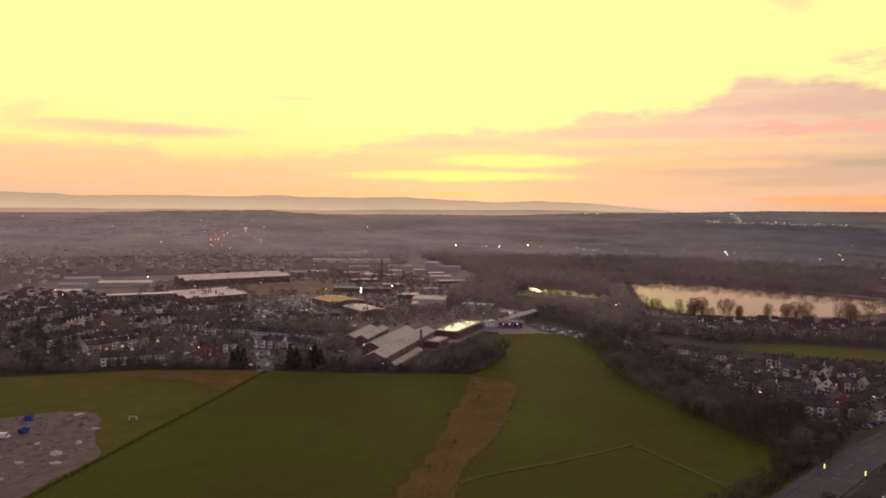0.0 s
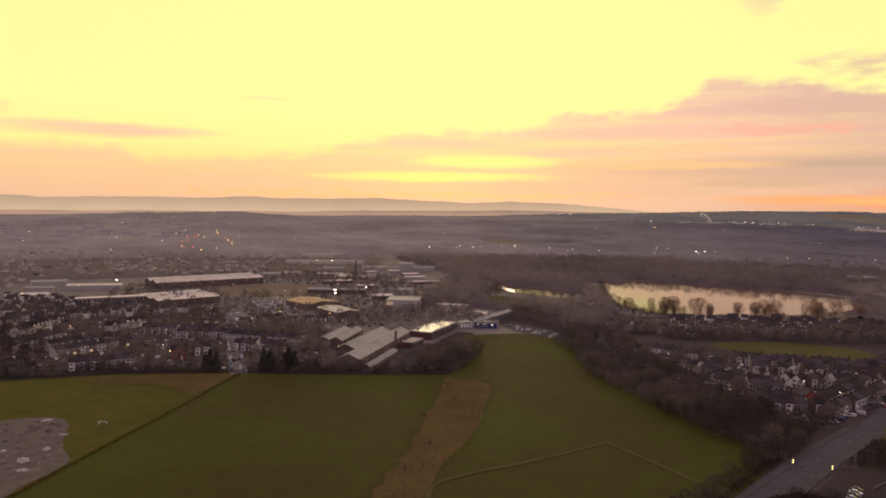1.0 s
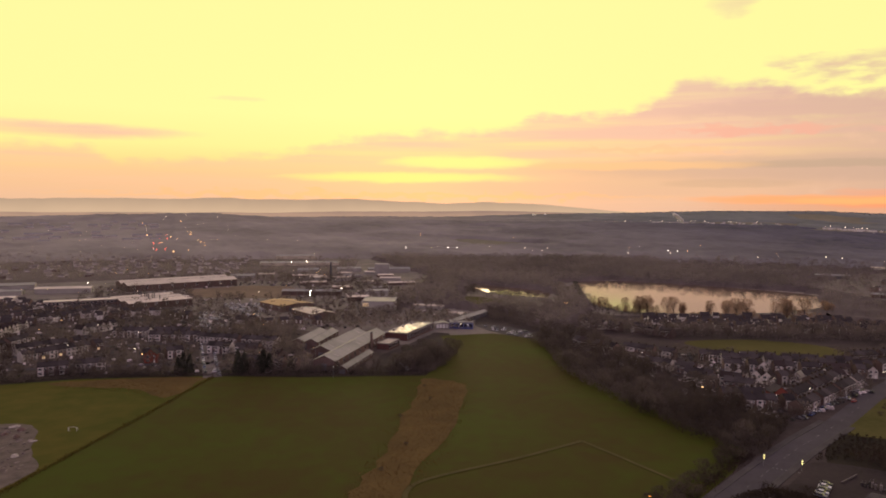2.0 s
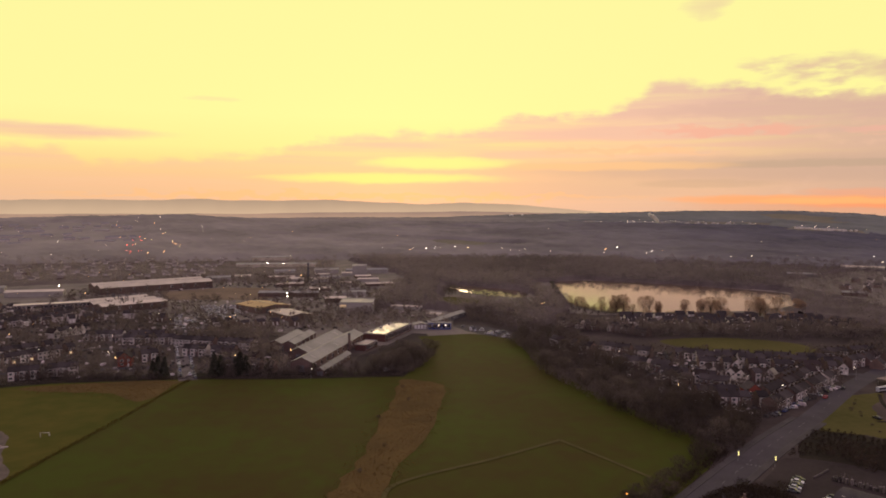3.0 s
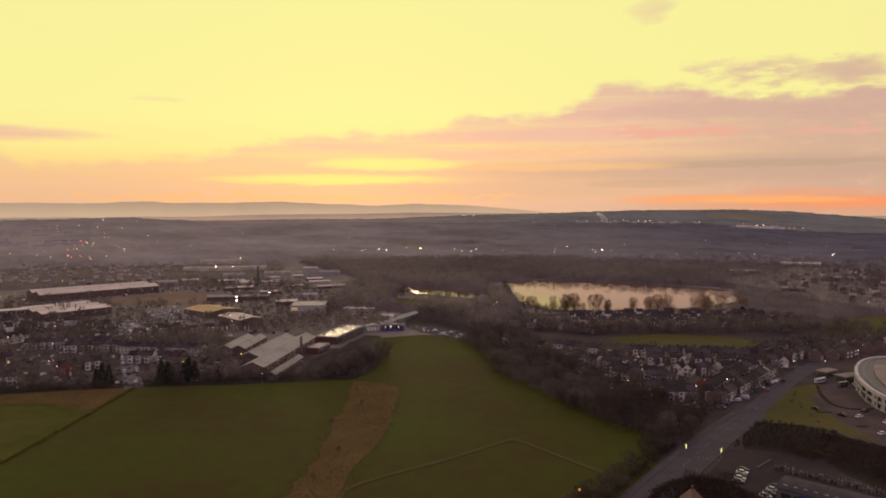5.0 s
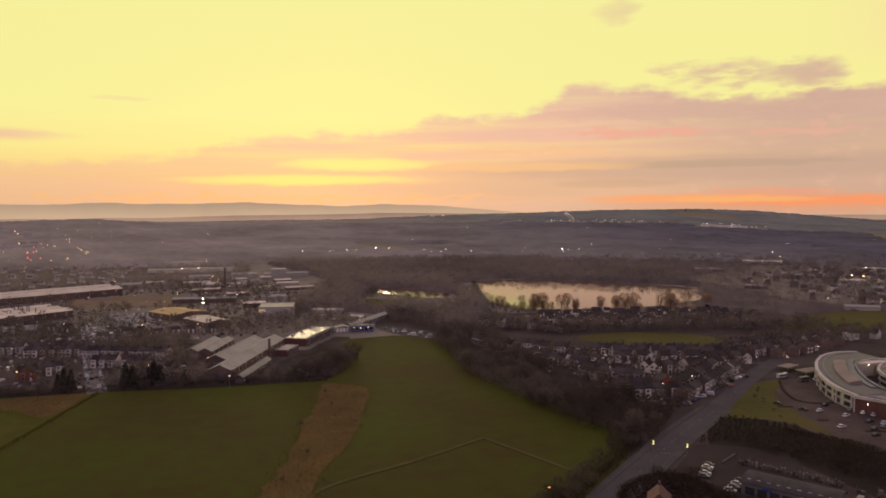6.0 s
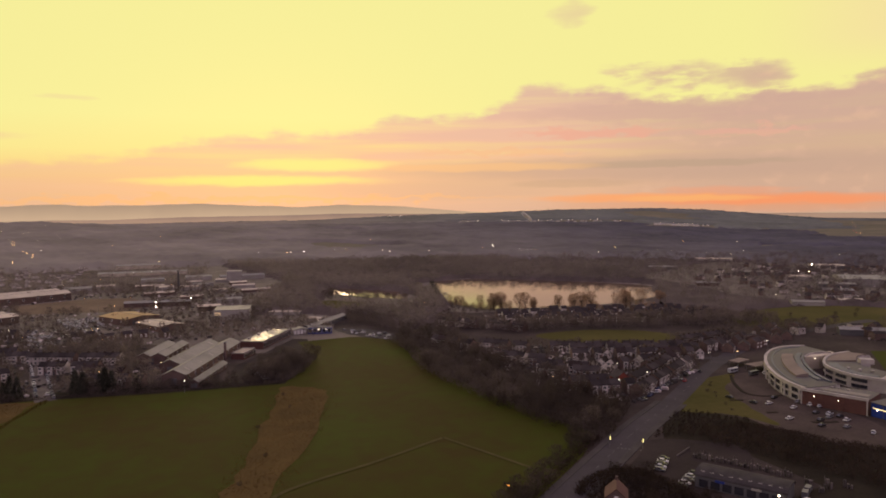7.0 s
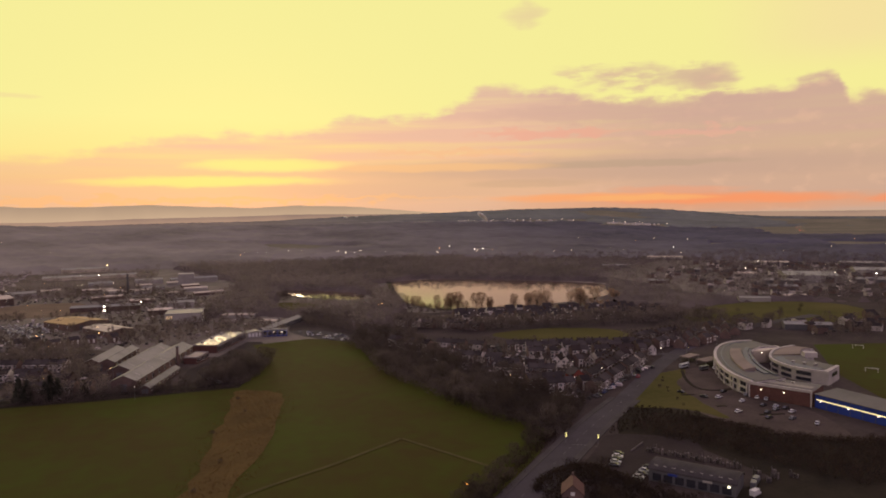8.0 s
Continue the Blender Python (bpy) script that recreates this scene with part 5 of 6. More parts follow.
part("roof_band", band(LOW_OUT, LOW_IN, 9.0, 15.5, 8.154, 9.2, 13, 33, 0.9), M_ROOF_T, low, "pale raised curved roof strip")
part("roof_strip", band(LOW_OUT, LOW_IN, 16.5, 19.5, 8.154, 8.7, 8, 36), M_ROOF_B, low, "blue-grey roof strip")
part("roof_gutter", band(LOW_OUT, LOW_IN, 3.4, 4.4, 8.154, 8.4, 2, 39), M_ROOF_B, low, "blue-grey gutter")
part("roof_edge", band(LOW_OUT, LOW_IN, 20.2, 21.6, 8.154, 9.0, 10, 38), M_ROOF_B, low, "blue-grey inner roof rim")
part("plinth", band(LOW_OUT, LOW_IN, 0.05, 0.6, 0, 0.8), M_CONC, low)
part("storey_band", band(LOW_OUT, LOW_IN, 0.0, 0.55, 3.5, 4.3), M_WALL_W, low)
for i0 in range(1, 38, 3):
    if i0 == 28:
        part("entrance", band(LOW_OUT, LOW_IN, 0.1, 0.5, 0.2, 6.6, 28, 30), M_GLASS, low, "dark glazed entrance")
        continue
    for z0, z1 in ((0.9, 3.4), (4.35, 6.85)):
        glazing(LOW_OUT, LOW_IN, low, z0, z1, i0, i0 + 2)
for k in (0, 4, 8, 12, 16, 20, 24, 27, 31, 35, 39):
    part("pillar", a_box(-0.45, 0.45, -0.45, 0.45, 0, 6.9), M_WALL_W, low, m=pose(LOW_OUT[k].x, LOW_OUT[k].y, 0))
HIGH_OUT = along_line([(364, 353), (355, 352), (342.6, 347.4), (329.5, 337.4), (321, 327), (316.7, 313.8), (317, 301.6), (323.2, 289)], 32)
HIGH_IN = along_line([(366, 338.5), (358.4, 338.4), (351, 333.2), (344.7, 326.9), (341.6, 320.6), (340, 313.2), (340, 305.9), (341, 298)], 32)
high = thing("round_tower", "second curved white school block round the inner court", "school", "", pose(0, 0, 0))
part("wall", band(HIGH_OUT, HIGH_IN, 0.5, 0.0, 0, 7.4), M_WALL_W, high)
part("roof", band(HIGH_OUT, HIGH_IN, 1.0, -0.5, 7.404, 7.6), M_ROOF_G, high)
part("fascia", band(HIGH_OUT, HIGH_IN, -0.4, 1.0, 6.5, 8.0), M_WALL_W, high, "white curved roof edge")
part("end_fascia", band(HIGH_OUT, HIGH_IN, 1.0, -0.1, 7.406, 8.0, 31, 32), M_WALL_W, high, "white roof edge")
part("back_fascia", band(HIGH_OUT, HIGH_IN, 13.4, 13.9, 6.9, 8.0, 0, 10), M_WALL_W, high, "white roof edge")
part("roof_fan", band(HIGH_OUT, HIGH_IN, 2.0, -1.2, 7.604, 7.9, 1, 14, 0.7), M_ROOF_T, high, "tan raised fan-shaped roof")
part("roof_deck", band(HIGH_OUT, HIGH_IN, 2.4, 8.0, 7.604, 7.8, 16, 30), M_ROOF_B, high, "blue-grey roof deck")
part("plant_room", a_box(-3.6, 3.6, -2.6, 2.6, 7.4, 10.2), M_WALL_W, high, m=pose(347, 324, 0, 0, 0, -30))
for i0 in (2, 6, 10, 14, 18, 22, 26):
    for z0, z1 in ((4.1, 6.2), (0.9, 3.0)):
        glazing(HIGH_OUT, HIGH_IN, high, z0, z1, i0, i0 + 3)
part("end_window", a_box(-4.5, 4.5, -0.12, 0.1, 4.0, 6.0), M_GLASS, high, m=pose(332.2, 293.2, 0, 0, 0, 27))
for k in range(3):
    part("roof_unit", a_box(-1.0, 1.0, -0.7, 0.7, 7.8, 8.7), M_CLAD, high, m=pose(325 + 3.0 * k, 315 - 5 * k, 0, 0, 0, 20))
court = thing("court_block", "low cream link block beside the inner court", "school", "", pose(0, 0, 0))
bm = bmesh.new()
lo = [bm.verts.new((x, y, 0)) for x, y in ((327, 349), (331.5, 354.5), (354.8, 358.3), (352.8, 352.5), (336.5, 347.5))]
hi = [bm.verts.new((v.co.x, v.co.y, 7.6)) for v in lo]
bm.faces.new(hi)
for k in range(5):
    bm.faces.new((lo[k], lo[(k + 1) % 5], hi[(k + 1) % 5], hi[k]))
bmesh.ops.recalc_face_normals(bm, faces=bm.faces[:])
part("wall", bm, M_CREAM, court)
part("wall_lamp", a_box(-0.2, 0.2, -0.3, 0.3, 6.4, 6.65), M_LAMP_S, court, "lit wall lamp", m=pose(333.2, 347.9, 0))
# Brick wing and blue hall, in one line with the curved front.
wing = thing("brick_wing", "red brick wing with a pale roof edge", "office", "", pose(274.5, 274.5, 0, 0, 0, -62))
part("wall", a_box(-15, 15, 0, 20, 0, 7.0), M_REDBRICK_D, wing)
part("fascia", a_box(-15.2, 15.2, -0.4, 0.6, 7.01, 8.3), M_WALL_W, wing)
part("roof", a_box(-14.8, 14.8, 0.6, 19.8, 7.004, 7.25), M_ROOF_G, wing)
part("roof_deck", a_box(-9, 13, 7, 12, 7.254, 7.5), M_ROOF_L, wing, "pale roof deck")
for k in (-6, -3.2, 1.5):
    part("roof_unit", a_box(k, k + 1.6, 13.5, 14.6, 7.254, 8.1), M_CLAD, wing)
for k in range(4):
    part("pier", a_box(-15 + 9.8 * k, -14.4 + 9.8 * k, -0.25, 0.02, 0, 7.0), M_WALL_W if k in (0, 3) else M_REDBRICK_D, wing)
for k in (-9, 2):
    part("wall_lamp", a_box(k, k + 0.5, -0.4, -0.05, 5.0, 5.2), M_LAMP_S, wing, "lit wall lamp")
hall = thing("blue_hall", "long blue clad sports hall with a lit strip", "hall", "", pose(285.5, 241, 0, 0, 0, -83))
part("wall", a_box(-20, 22, 0, 17, 0, 6.5), M_BLUE, hall)
part("roof", prism(bmesh.new(), [(-0.4, 6.5), (17.4, 7.1), (17.4, 7.4), (-0.4, 6.8)], -20.3, 22.3), M_ROOF_G, hall, m=Matrix(((0, 1, 0, 0), (1, 0, 0, 0), (0, 0, 1, 0), (0, 0, 0, 1))))
part("lit_strip", a_box(-19, 21.5, -0.25, -0.05, 3.9, 4.4), M_LIT, hall, "glowing warm light strip")
for k in (-17, -3, 11):
    part("wall_lamp", a_box(k, k + 0.55, -0.6, -0.26, 3.4, 3.65), M_LAMP_S, hall, "lit wall lamp")
for k in range(8):
    part("rib", a_box(-20 + 6 * k - .1, -20 + 6 * k + .1, -0.12, 0.02, 0, 6.4), M_CLAD_D, hall)

# ---- the trade yard by the junction ----
shed = thing("trade_shed", "long grey trade shed with a curved sheet roof", "shed", "", pose(166.5, 204.5, 0, 0, 0, -53))
prof = [(-6.2, 0), (6.2, 0), (6.2, 4.2)] + [(6.2 * math.cos(t), 4.2 + 1.7 * math.sin(t)) for t in np.linspace(0.2, math.pi - 0.2, 9)] + [(-6.2, 4.2)]
turn = Matrix(((0, 1, 0, 0), (1, 0, 0, 0), (0, 0, 1, 0), (0, 0, 0, 1)))
part("wall", prism(bmesh.new(), prof, -15, 15), M_CLAD_D, shed, m=turn)
outer = [(6.6 * math.cos(t), 4.2 + 1.95 * math.sin(t)) for t in np.linspace(0.0, math.pi, 11)]
inner = [(6.3 * math.cos(t), 4.12 + 1.78 * math.sin(t)) for t in np.linspace(math.pi, 0.0, 11)]
M_SHED = surface("grimy_sheet_roof", (0.030, 0.026, 0.028), (0.060, 0.052, 0.053), 0.2, 1.4, 0.8, spec=0.15)
part("roof", prism(bmesh.new(), outer + inner, -15.4, 15.4), M_SHED, shed, m=turn)
for k in range(14):
    part("roof_rib", prism(bmesh.new(), [(1.004 * x, z + 0.05 if i < 11 else z) for i, (x, z) in enumerate(outer + inner)], -0.05, 0.05), M_SHED, shed, m=turn @ Matrix.Translation((0, -14.3 + 2.2 * k, 0)))
for k in range(9):
    part("rooflight", a_box(-13.4 + 3.2 * k, -12.2 + 3.2 * k, -4.6, -3.9, 5.4, 5.65), M_CLAD, shed)
for k in range(7):
    part("shop_window", a_box(-13.5 + 4 * k, -10.5 + 4 * k, -6.35, -6.15, 0.6, 3.2), M_GLASS, shed)
for k in (-8, 4):
    part("sign_board", a_box(k, k + 3.2, -6.6, -6.3, 3.3, 4.1), M_BLUE if k < 0 else M_CLAD, shed, "plain coloured sign board")
part("porch_lamp", a_box(12.5, 13.1, -6.9, -6.3, 3.3, 3.7), M_LAMP_S, shed, "bright porch lamp")

red = thing("cottage", "brick cottage with a red tiled roof in a hedged garden", "house", "houses of the town", pose(118.5, 208, 0, 0, 0, -30))
M_REDTILE = surface("red_tile", (0.075, 0.036, 0.031), (0.11, 0.050, 0.041), 0.3, 2.5, 0.8)
part("wall", prism(bmesh.new(), [(-3.5, 0), (3.5, 0), (3.5, 3.6), (0, 6.8), (-3.5, 3.6)], -4.6, 4.6), M_BRICK, red)
for s in (-1, 1):
    part("roof", prism(bmesh.new(), [(s * 3.9, 3.3), (0, 6.85), (0, 7.1), (s * 3.9, 3.55)], -4.9, 4.9), M_REDTILE, red)
part("chimney", a_box(-0.4, 0.4, 3.2, 4.1, 6.2, 8.2), M_BRICK, red)
for z in (0.9, 3.2):
    part("window", a_box(-0.7, 0.7, -4.72, -4.58, z, z + 1.2), M_WHITE, red)


low_wall = thing("yard_wall", "low pale concrete wall at the yard entrance", "wall", "", pose(169.2, 244, 0, 0, 0, 33.7))
part("wall", a_box(-6.3, 6.3, -0.15, 0.15, 0, 0.7), M_YARD, low_wall)
part("coping", a_box(-6.35, 6.35, -0.22, 0.22, 0.704, 0.8), M_YARD, low_wall)

# ---- vehicles ----
def build_car(paint, label, van=False):
    c = thing("van" if van else "car", label, "van" if van else "car", "parked vehicles")
    bm = bmesh.new()
    if van:
        prism(bm, [(-2.4, 0.35), (2.4, 0.35), (2.45, 1.1), (1.75, 1.25), (1.35, 2.25), (-2.4, 2.3)], -0.95, 0.95)
    else:
        prism(bm, [(-2.1, 0.3), (2.1, 0.3), (2.15, 0.72), (1.95, 0.84), (1.0, 0.92), (-1.6, 0.95), (-2.1, 0.88), (-2.15, 0.6)], -0.87, 0.87)
    bmesh.ops.bevel(bm, geom=bm.edges[:], offset=0.06, segments=1, affect="EDGES")
    part("body", bm, paint, c)
    bm = bmesh.new()
    if van:
        prism(bm, [(1.38, 1.3), (1.86, 1.27), (1.5, 2.1), (1.1, 2.1)], -0.97, 0.97)
        part("windscreen", bm, M_GLASS, c)
    else:
        prism(bm, [(-1.75, 0.9), (1.15, 0.9), (0.45, 1.40), (-1.2, 1.42)], -0.74, 0.74)
        part("greenhouse", bm, M_GLASS, c, "dark car glazing")
        part("roof", prism(bmesh.new(), [(-1.22, 1.40), (0.47, 1.38), (0.35, 1.48), (-1.05, 1.5)], -0.72, 0.72), paint, c)
    for x in (-1.35, 1.35):
        for y in (-0.8, 0.8):
            part("wheel", rod(bmesh.new(), (x, y - 0.1, 0.32), (x, y + 0.1, 0.32), 0.32, 0.32, 10), M_TYRE, c)
    return c


CAR_LABELS = ["white hatchback car parked on tarmac", "silver hatchback car parked on tarmac", "black saloon car parked on tarmac", "dark blue car parked on tarmac", "red hatchback car parked on tarmac", "grey saloon car parked on tarmac"]


def park(x, y, rz, kind=None, z=0.12):
    k = int(rng.choice(6, p=[0.34, 0.24, 0.16, 0.08, 0.04, 0.14])) if kind is None else kind
    place(("car", k), lambda: build_car(CAR_PAINT[k], CAR_LABELS[k]), pose(x, y, z, 0, 0, rz))


def park_van(x, y, rz, k=0):
    place(("van", k), lambda: build_car(CAR_PAINT[k], ("white" if k == 0 else "silver" if k == 1 else "black" if k == 2 else "grey") + " panel van parked in the trade yard", True), pose(x, y, 0.12, 0, 0, rz))


M_STACK = surface("weathered_stock", (0.06, 0.05, 0.05), (0.12, 0.10, 0.095), 0.8, 5, 0.85, vary=0.5)


def stock(x, y, rz):
    """A bay of stacked building stock: crates of uneven height with upright lengths behind."""
    b = thing("stock_stack", "uneven stack of building stock in the trade yard", "stack", "yard stacks", pose(x, y, 0.05, 0, 0, rz))
    for k in range(3):
        w, h = rng.uniform(0.45, 0.8), rng.uniform(0.9, 2.4)
        part("crate", a_box(-1.6 + 1.1 * k, -1.6 + 1.1 * k + w, -0.7, 0.6, 0, h), M_STACK, b)
        part("board", a_box(-1.5 + 1.1 * k, -1.3 + 1.1 * k, 0.7, 0.9, 0, h + rng.uniform(0.4, 1.2)), M_STACK, b)


for k in range(12):
    t = k / 11
    stock(171 + 20.5 * t + rng.uniform(-.5, .5), 237.5 - 27 * t + rng.uniform(-.5, .5), -52 + rng.uniform(-12, 12))
for x, y in ((193, 203), (196, 198), (192, 196), (199, 201), (203, 196)):
    stock(x, y, rng.uniform(0, 180))
for k in range(15):
    y = 418 + 6.4 * k
    for o in (-4.0, 4.0):
        if rng.uniform() < 0.85:
            park(-104 - 0.29 * (y - 413) + o + rng.uniform(-0.2, 0.2), y + rng.uniform(-0.6, 0.6), 106, int(rng.choice([0, 1, 5, 2, 5, 3])))
for yard, n in ((YARD_A, 46), (YARD_B, 22)):
    for x, y in scatter(yard, n, 4.2):
        park(x, y, 15 + 90 * int(rng.integers(2)), int(rng.choice([0, 1, 0, 5, 1])))
for k in range(5):
    park(149 + 2.1 * k, 229.5 + 2.5 * k, -38, (5, 1, 2, 0, 2)[k])
for k in range(5):
    park(147.5 + 2.9 * k, 213.5 + 2.2 * k, -48, (2, 0, 5, 1, 2)[k])
for x, y, r in ((183, 194, 40), (187, 197, 35), (178, 188, 20)):
    park_van(x, y, r, 0 if y < 190 else 5)
park(-106.5, 427, 106, 0)
for k in range(46):
    park(-178 + 62 * rng.uniform(0, 1), 624 + 34 * (k % 4) / 3 + rng.uniform(-2, 2) + 0.25 * k, rng.choice([5, 95]) + rng.uniform(-4, 4), None if k % 3 else 0, 0.02)
for x, y in scatter([(0, 431), (14, 426), (19, 455), (14, 470), (2, 465)], 16, 3.6):
    park(x, y, rng.choice([-37, 53]), None, 0.02)
for x, y in scatter([(76, 588), (110, 553), (108, 527), (82, 556)], 18, 4.0):
    park(x, y, rng.uniform(0, 180), None, 0.02)
for x, y, r, k in ((252, 292, 20, 0), (258, 282, 25, 0), (243, 268, 15, 0), (262, 272, 20, 2), (266, 268, 20, 1), (268, 264, 22, 2), (262, 264, 18, 5), (255, 262, 20, 2), (249, 255, 15, 2), (270, 284, 25, 0),
                   (272, 280, 25, 1), (268, 290, 25, 5), (258, 250, 20, 5), (246, 296, 100, 2), (241, 308, 100, 2), (262, 300, 20, 2), (266, 258, 20, 0), (288, 362, 60, 0), (285, 358, 60, 2), (295, 346, 60, 0), (262, 240, 40, 1)):
    park(x, y, r, k)
for k in range(18):
    t = k / 17
    park(196 + 62 * t + rng.uniform(-1.5, 1.5), 318 + 48 * t + rng.uniform(-1.5, 1.5), 40 + rng.choice([0, 90]), int(rng.choice([2, 5, 3, 2, 1, 0])), 0.05)
for k in range(14):
    park(206 + 5.6 * k, 426 - 1.9 * k + rng.uniform(-1, 1), -18, None, 0.11)
for k in range(8):
    park(203.5, 398 + 3.5 * k, 88, None if k else 0, 0.11)
park(240, 345, 43, 4, 0.16)
park(262, 362, 43, 2, 0.16)


# ---- lamps, signals and small things ----
def build_lamp(head_m, label, h=8.0, r=0.32):
    b = thing("street_lamp", label, "lamp", "street lamps")
    part("pole", rod(bmesh.new(), (0, 0, 0), (0, 0, h), 0.1, 0.06, 6), M_POLE, b)
    part("arm", rod(bmesh.new(), (0, 0, h - 0.1), (1.1, 0, h + 0.2), 0.05, 0.04, 5), M_POLE, b)
    bm = bmesh.new()
    bmesh.ops.create_icosphere(bm, subdivisions=1, radius=r)
    bm.transform(Matrix.Translation((1.3, 0, h + 0.1)) @ Matrix.Diagonal((1.3, 0.9, 0.6, 1)))
    part("lantern", bm, head_m, b, "lit lantern")
    return b


def lamp(x, y, big=False, white=False):
    key = ("lamp", big, white)
    place(key, lambda: build_lamp((M_LAMP if white else M_SODIUM) if big else (M_LAMP_S if white else M_SODIUM_S), ("white floodlight" if white else "orange street lamp") + (" on a tall mast, lit" if big else " on a steel pole, lit"), 9.0 if big else 7.0, 0.6 if big else 0.26),
          pose(x, y, land(x, y), 0, 0, rng.uniform(0, 360)))


for x, y, big, white in ((-352, 841, True, True), (-83, 727, True, True), (-86, 756, True, True), (-56, 785, True, True), (-163, 1156, True, True), (-139, 1160, True, True), (26, 1473, True, True), (184, 1505, True, True),
                         (138, 1477, True, True), (209, 1491, True, False), (-170, 958, False, True), (-148, 1353, True, False), (-34, 408, False, True), (-43, 431, False, True), (-50, 462, False, False), (-126, 762, False, False),
                         (-122, 830, False, False), (-257, 460, False, True), (-365, 737, False, True), (-154, 446, False, False), (117, 1473, True, True), (149, 1479, False, True), (-454, 775, False, True), (-425, 751, False, True),
                         (-386, 636, False, True), (528, 1459, True, True), (559, 1391, True, True), (574, 1381, True, True), (966, 1261, True, True), (986, 1222, True, True), (837, 885, True, True), (718, 801, False, True),
                         (731, 794, True, True), (741, 788, True, False), (533, 612, False, True), (730, 628, False, True), (741, 615, False, True), (816, 662, True, True), (806, 712, False, True), (633, 643, False, True),
                         (880, 1201, False, True), (979, 1035, False, False), (161, 352, False, False), (320, 366, False, True), (300, 378, False, False), (283, 380, False, True), (345, 402, False, True), (60, 600, False, True)):
    lamp(x, y, big, white)
for k in range(14):
    a, r = math.radians(rng.uniform(-54, 34)), rng.uniform(1400, 2900)
    lamp(-r * math.sin(a), r * math.cos(a), False, bool(k % 3))
for _ in range(44):
    lamp(rng.uniform(-420, -60), rng.uniform(560, 1100), False, bool(rng.integers(2)))


def signal(x, y, rz):
    s = thing("traffic_light", "traffic light on a pole, amber lit", "traffic light", "traffic lights", pose(x, y, 0.1, 0, 0, rz))
    part("pole", rod(bmesh.new(), (0, 0, 0), (0, 0, 3.2), 0.09, 0.08, 6), M_POLE, s)
    hd = part("signal_head", a_box(-0.42, 0.42, -0.2, 0.2, 2.4, 4.3), M_CLAD_D, s)
    for k in range(2):
        part("lens", a_box(-0.28, 0.28, -0.3, -0.2, 2.55 + 0.9 * k, 3.15 + 0.9 * k), M_SIGNAL, hd, "lit amber lens")
    return s


signal(145.2, 260.5, 20)
signal(156.5, 253.5, 20)
for k in range(7):
    f = (k + 0.5) / 7
    st = thing("crossing_stud", "white painted stop line bar across the road", "road marking", "stop line", pose(146.4 + 8.6 * f, 257.2 - 6.2 * f, 0.175, 0, 0, 52))
    part("bar", a_box(-0.35, 0.35, -0.32, 0.32, 0, 0.006), M_LINE, st)
for k in range(24):
    f = k / 24
    q = smooth_loop(ROAD, 8, False)
    i = 8 + int(f * 40)
    d = q[i + 1] - q[i]
    ds = thing("lane_dash", "worn white dash on the road", "road marking", "lane dashes", pose(q[i].x, q[i].y, 0.17, 0, 0, math.degrees(math.atan2(d.y, d.x))))
    part("paint", a_box(-1.5, 1.5, -0.09, 0.09, 0, 0.006), M_LINE, ds)


def hedge(name, label, pts, w, h, n):
    """A clipped or ragged hedge along a line, as twigs."""
    line = smooth_loop(pts, 10, False)
    c = []
    for _ in range(n):
        i = int(rng.integers(len(line) - 1))
        p = line[i].lerp(line[i + 1], rng.uniform(0, 1))
        c.append((p.x + rng.normal() * w * 0.3, p.y + rng.normal() * w * 0.3, rng.uniform(0, h) * (0.75 + 0.25 * noise.noise(Vector((p.x * 0.2, p.y * 0.2, 0))))))
    c = np.array(c)
    ob = new(name, tris_mesh(name, slivers(c, rng.normal(size=(n, 3)) + np.array([0, 0, 0.7]), 0.7, 0.16), M_LOWHEDGE if h < 1.2 else (M_TWIG_B if "top" in name else M_TWIG_D)))
    return tagged(ob, label, "hedge", "", "stuff")


hedge("field_hedge", "low dark hedge between field and playing field", [(-104, 414), (-116, 345), (-128, 285), (-137.4, 236), (-146, 190)], 2.6, 0.5, 3600)
hedge("road_hedge", "ragged brown hedge along the road", [(48, 176), (64, 191), (95, 222), (131, 258), (145, 272)], 5.0, 2.2, 5200)
hedge("garden_hedge", "dark clipped garden hedge", [(110, 218), (117, 227), (130, 233), (141, 230), (144, 218), (144, 198)], 3.0, 2.4, 3600)
hedge("bank_hedge", "dark hedge on the car park bank", [(214, 268), (226, 254), (240, 228), (262, 214), (290, 205)], 4.0, 2.5, 4200)
hedge("top_hedge", "brown hedge along the top of the field", [(-262, 400), (-180, 415), (-112, 418), (-47, 414), (18, 415)], 3.0, 2.2, 6000)

goal = thing("goal_frame", "white steel football goal on the grass", "goal", "", pose(-142.3, 316.4, 0.12) @ Matrix.Scale(0.72, 4))
for x in (0, 5.0):
    part("post", rod(bmesh.new(), (x, 0, 0), (x, 0, 2.4), 0.14, 0.14), M_WHITE, goal)
    part("stay", rod(bmesh.new(), (x, 0, 2.3), (x, 1.6, 0), 0.07, 0.07), M_WHITE, goal)
part("crossbar", rod(bmesh.new(), (0, 0, 2.35), (5.0, 0, 2.35), 0.1, 0.1), M_WHITE, goal)


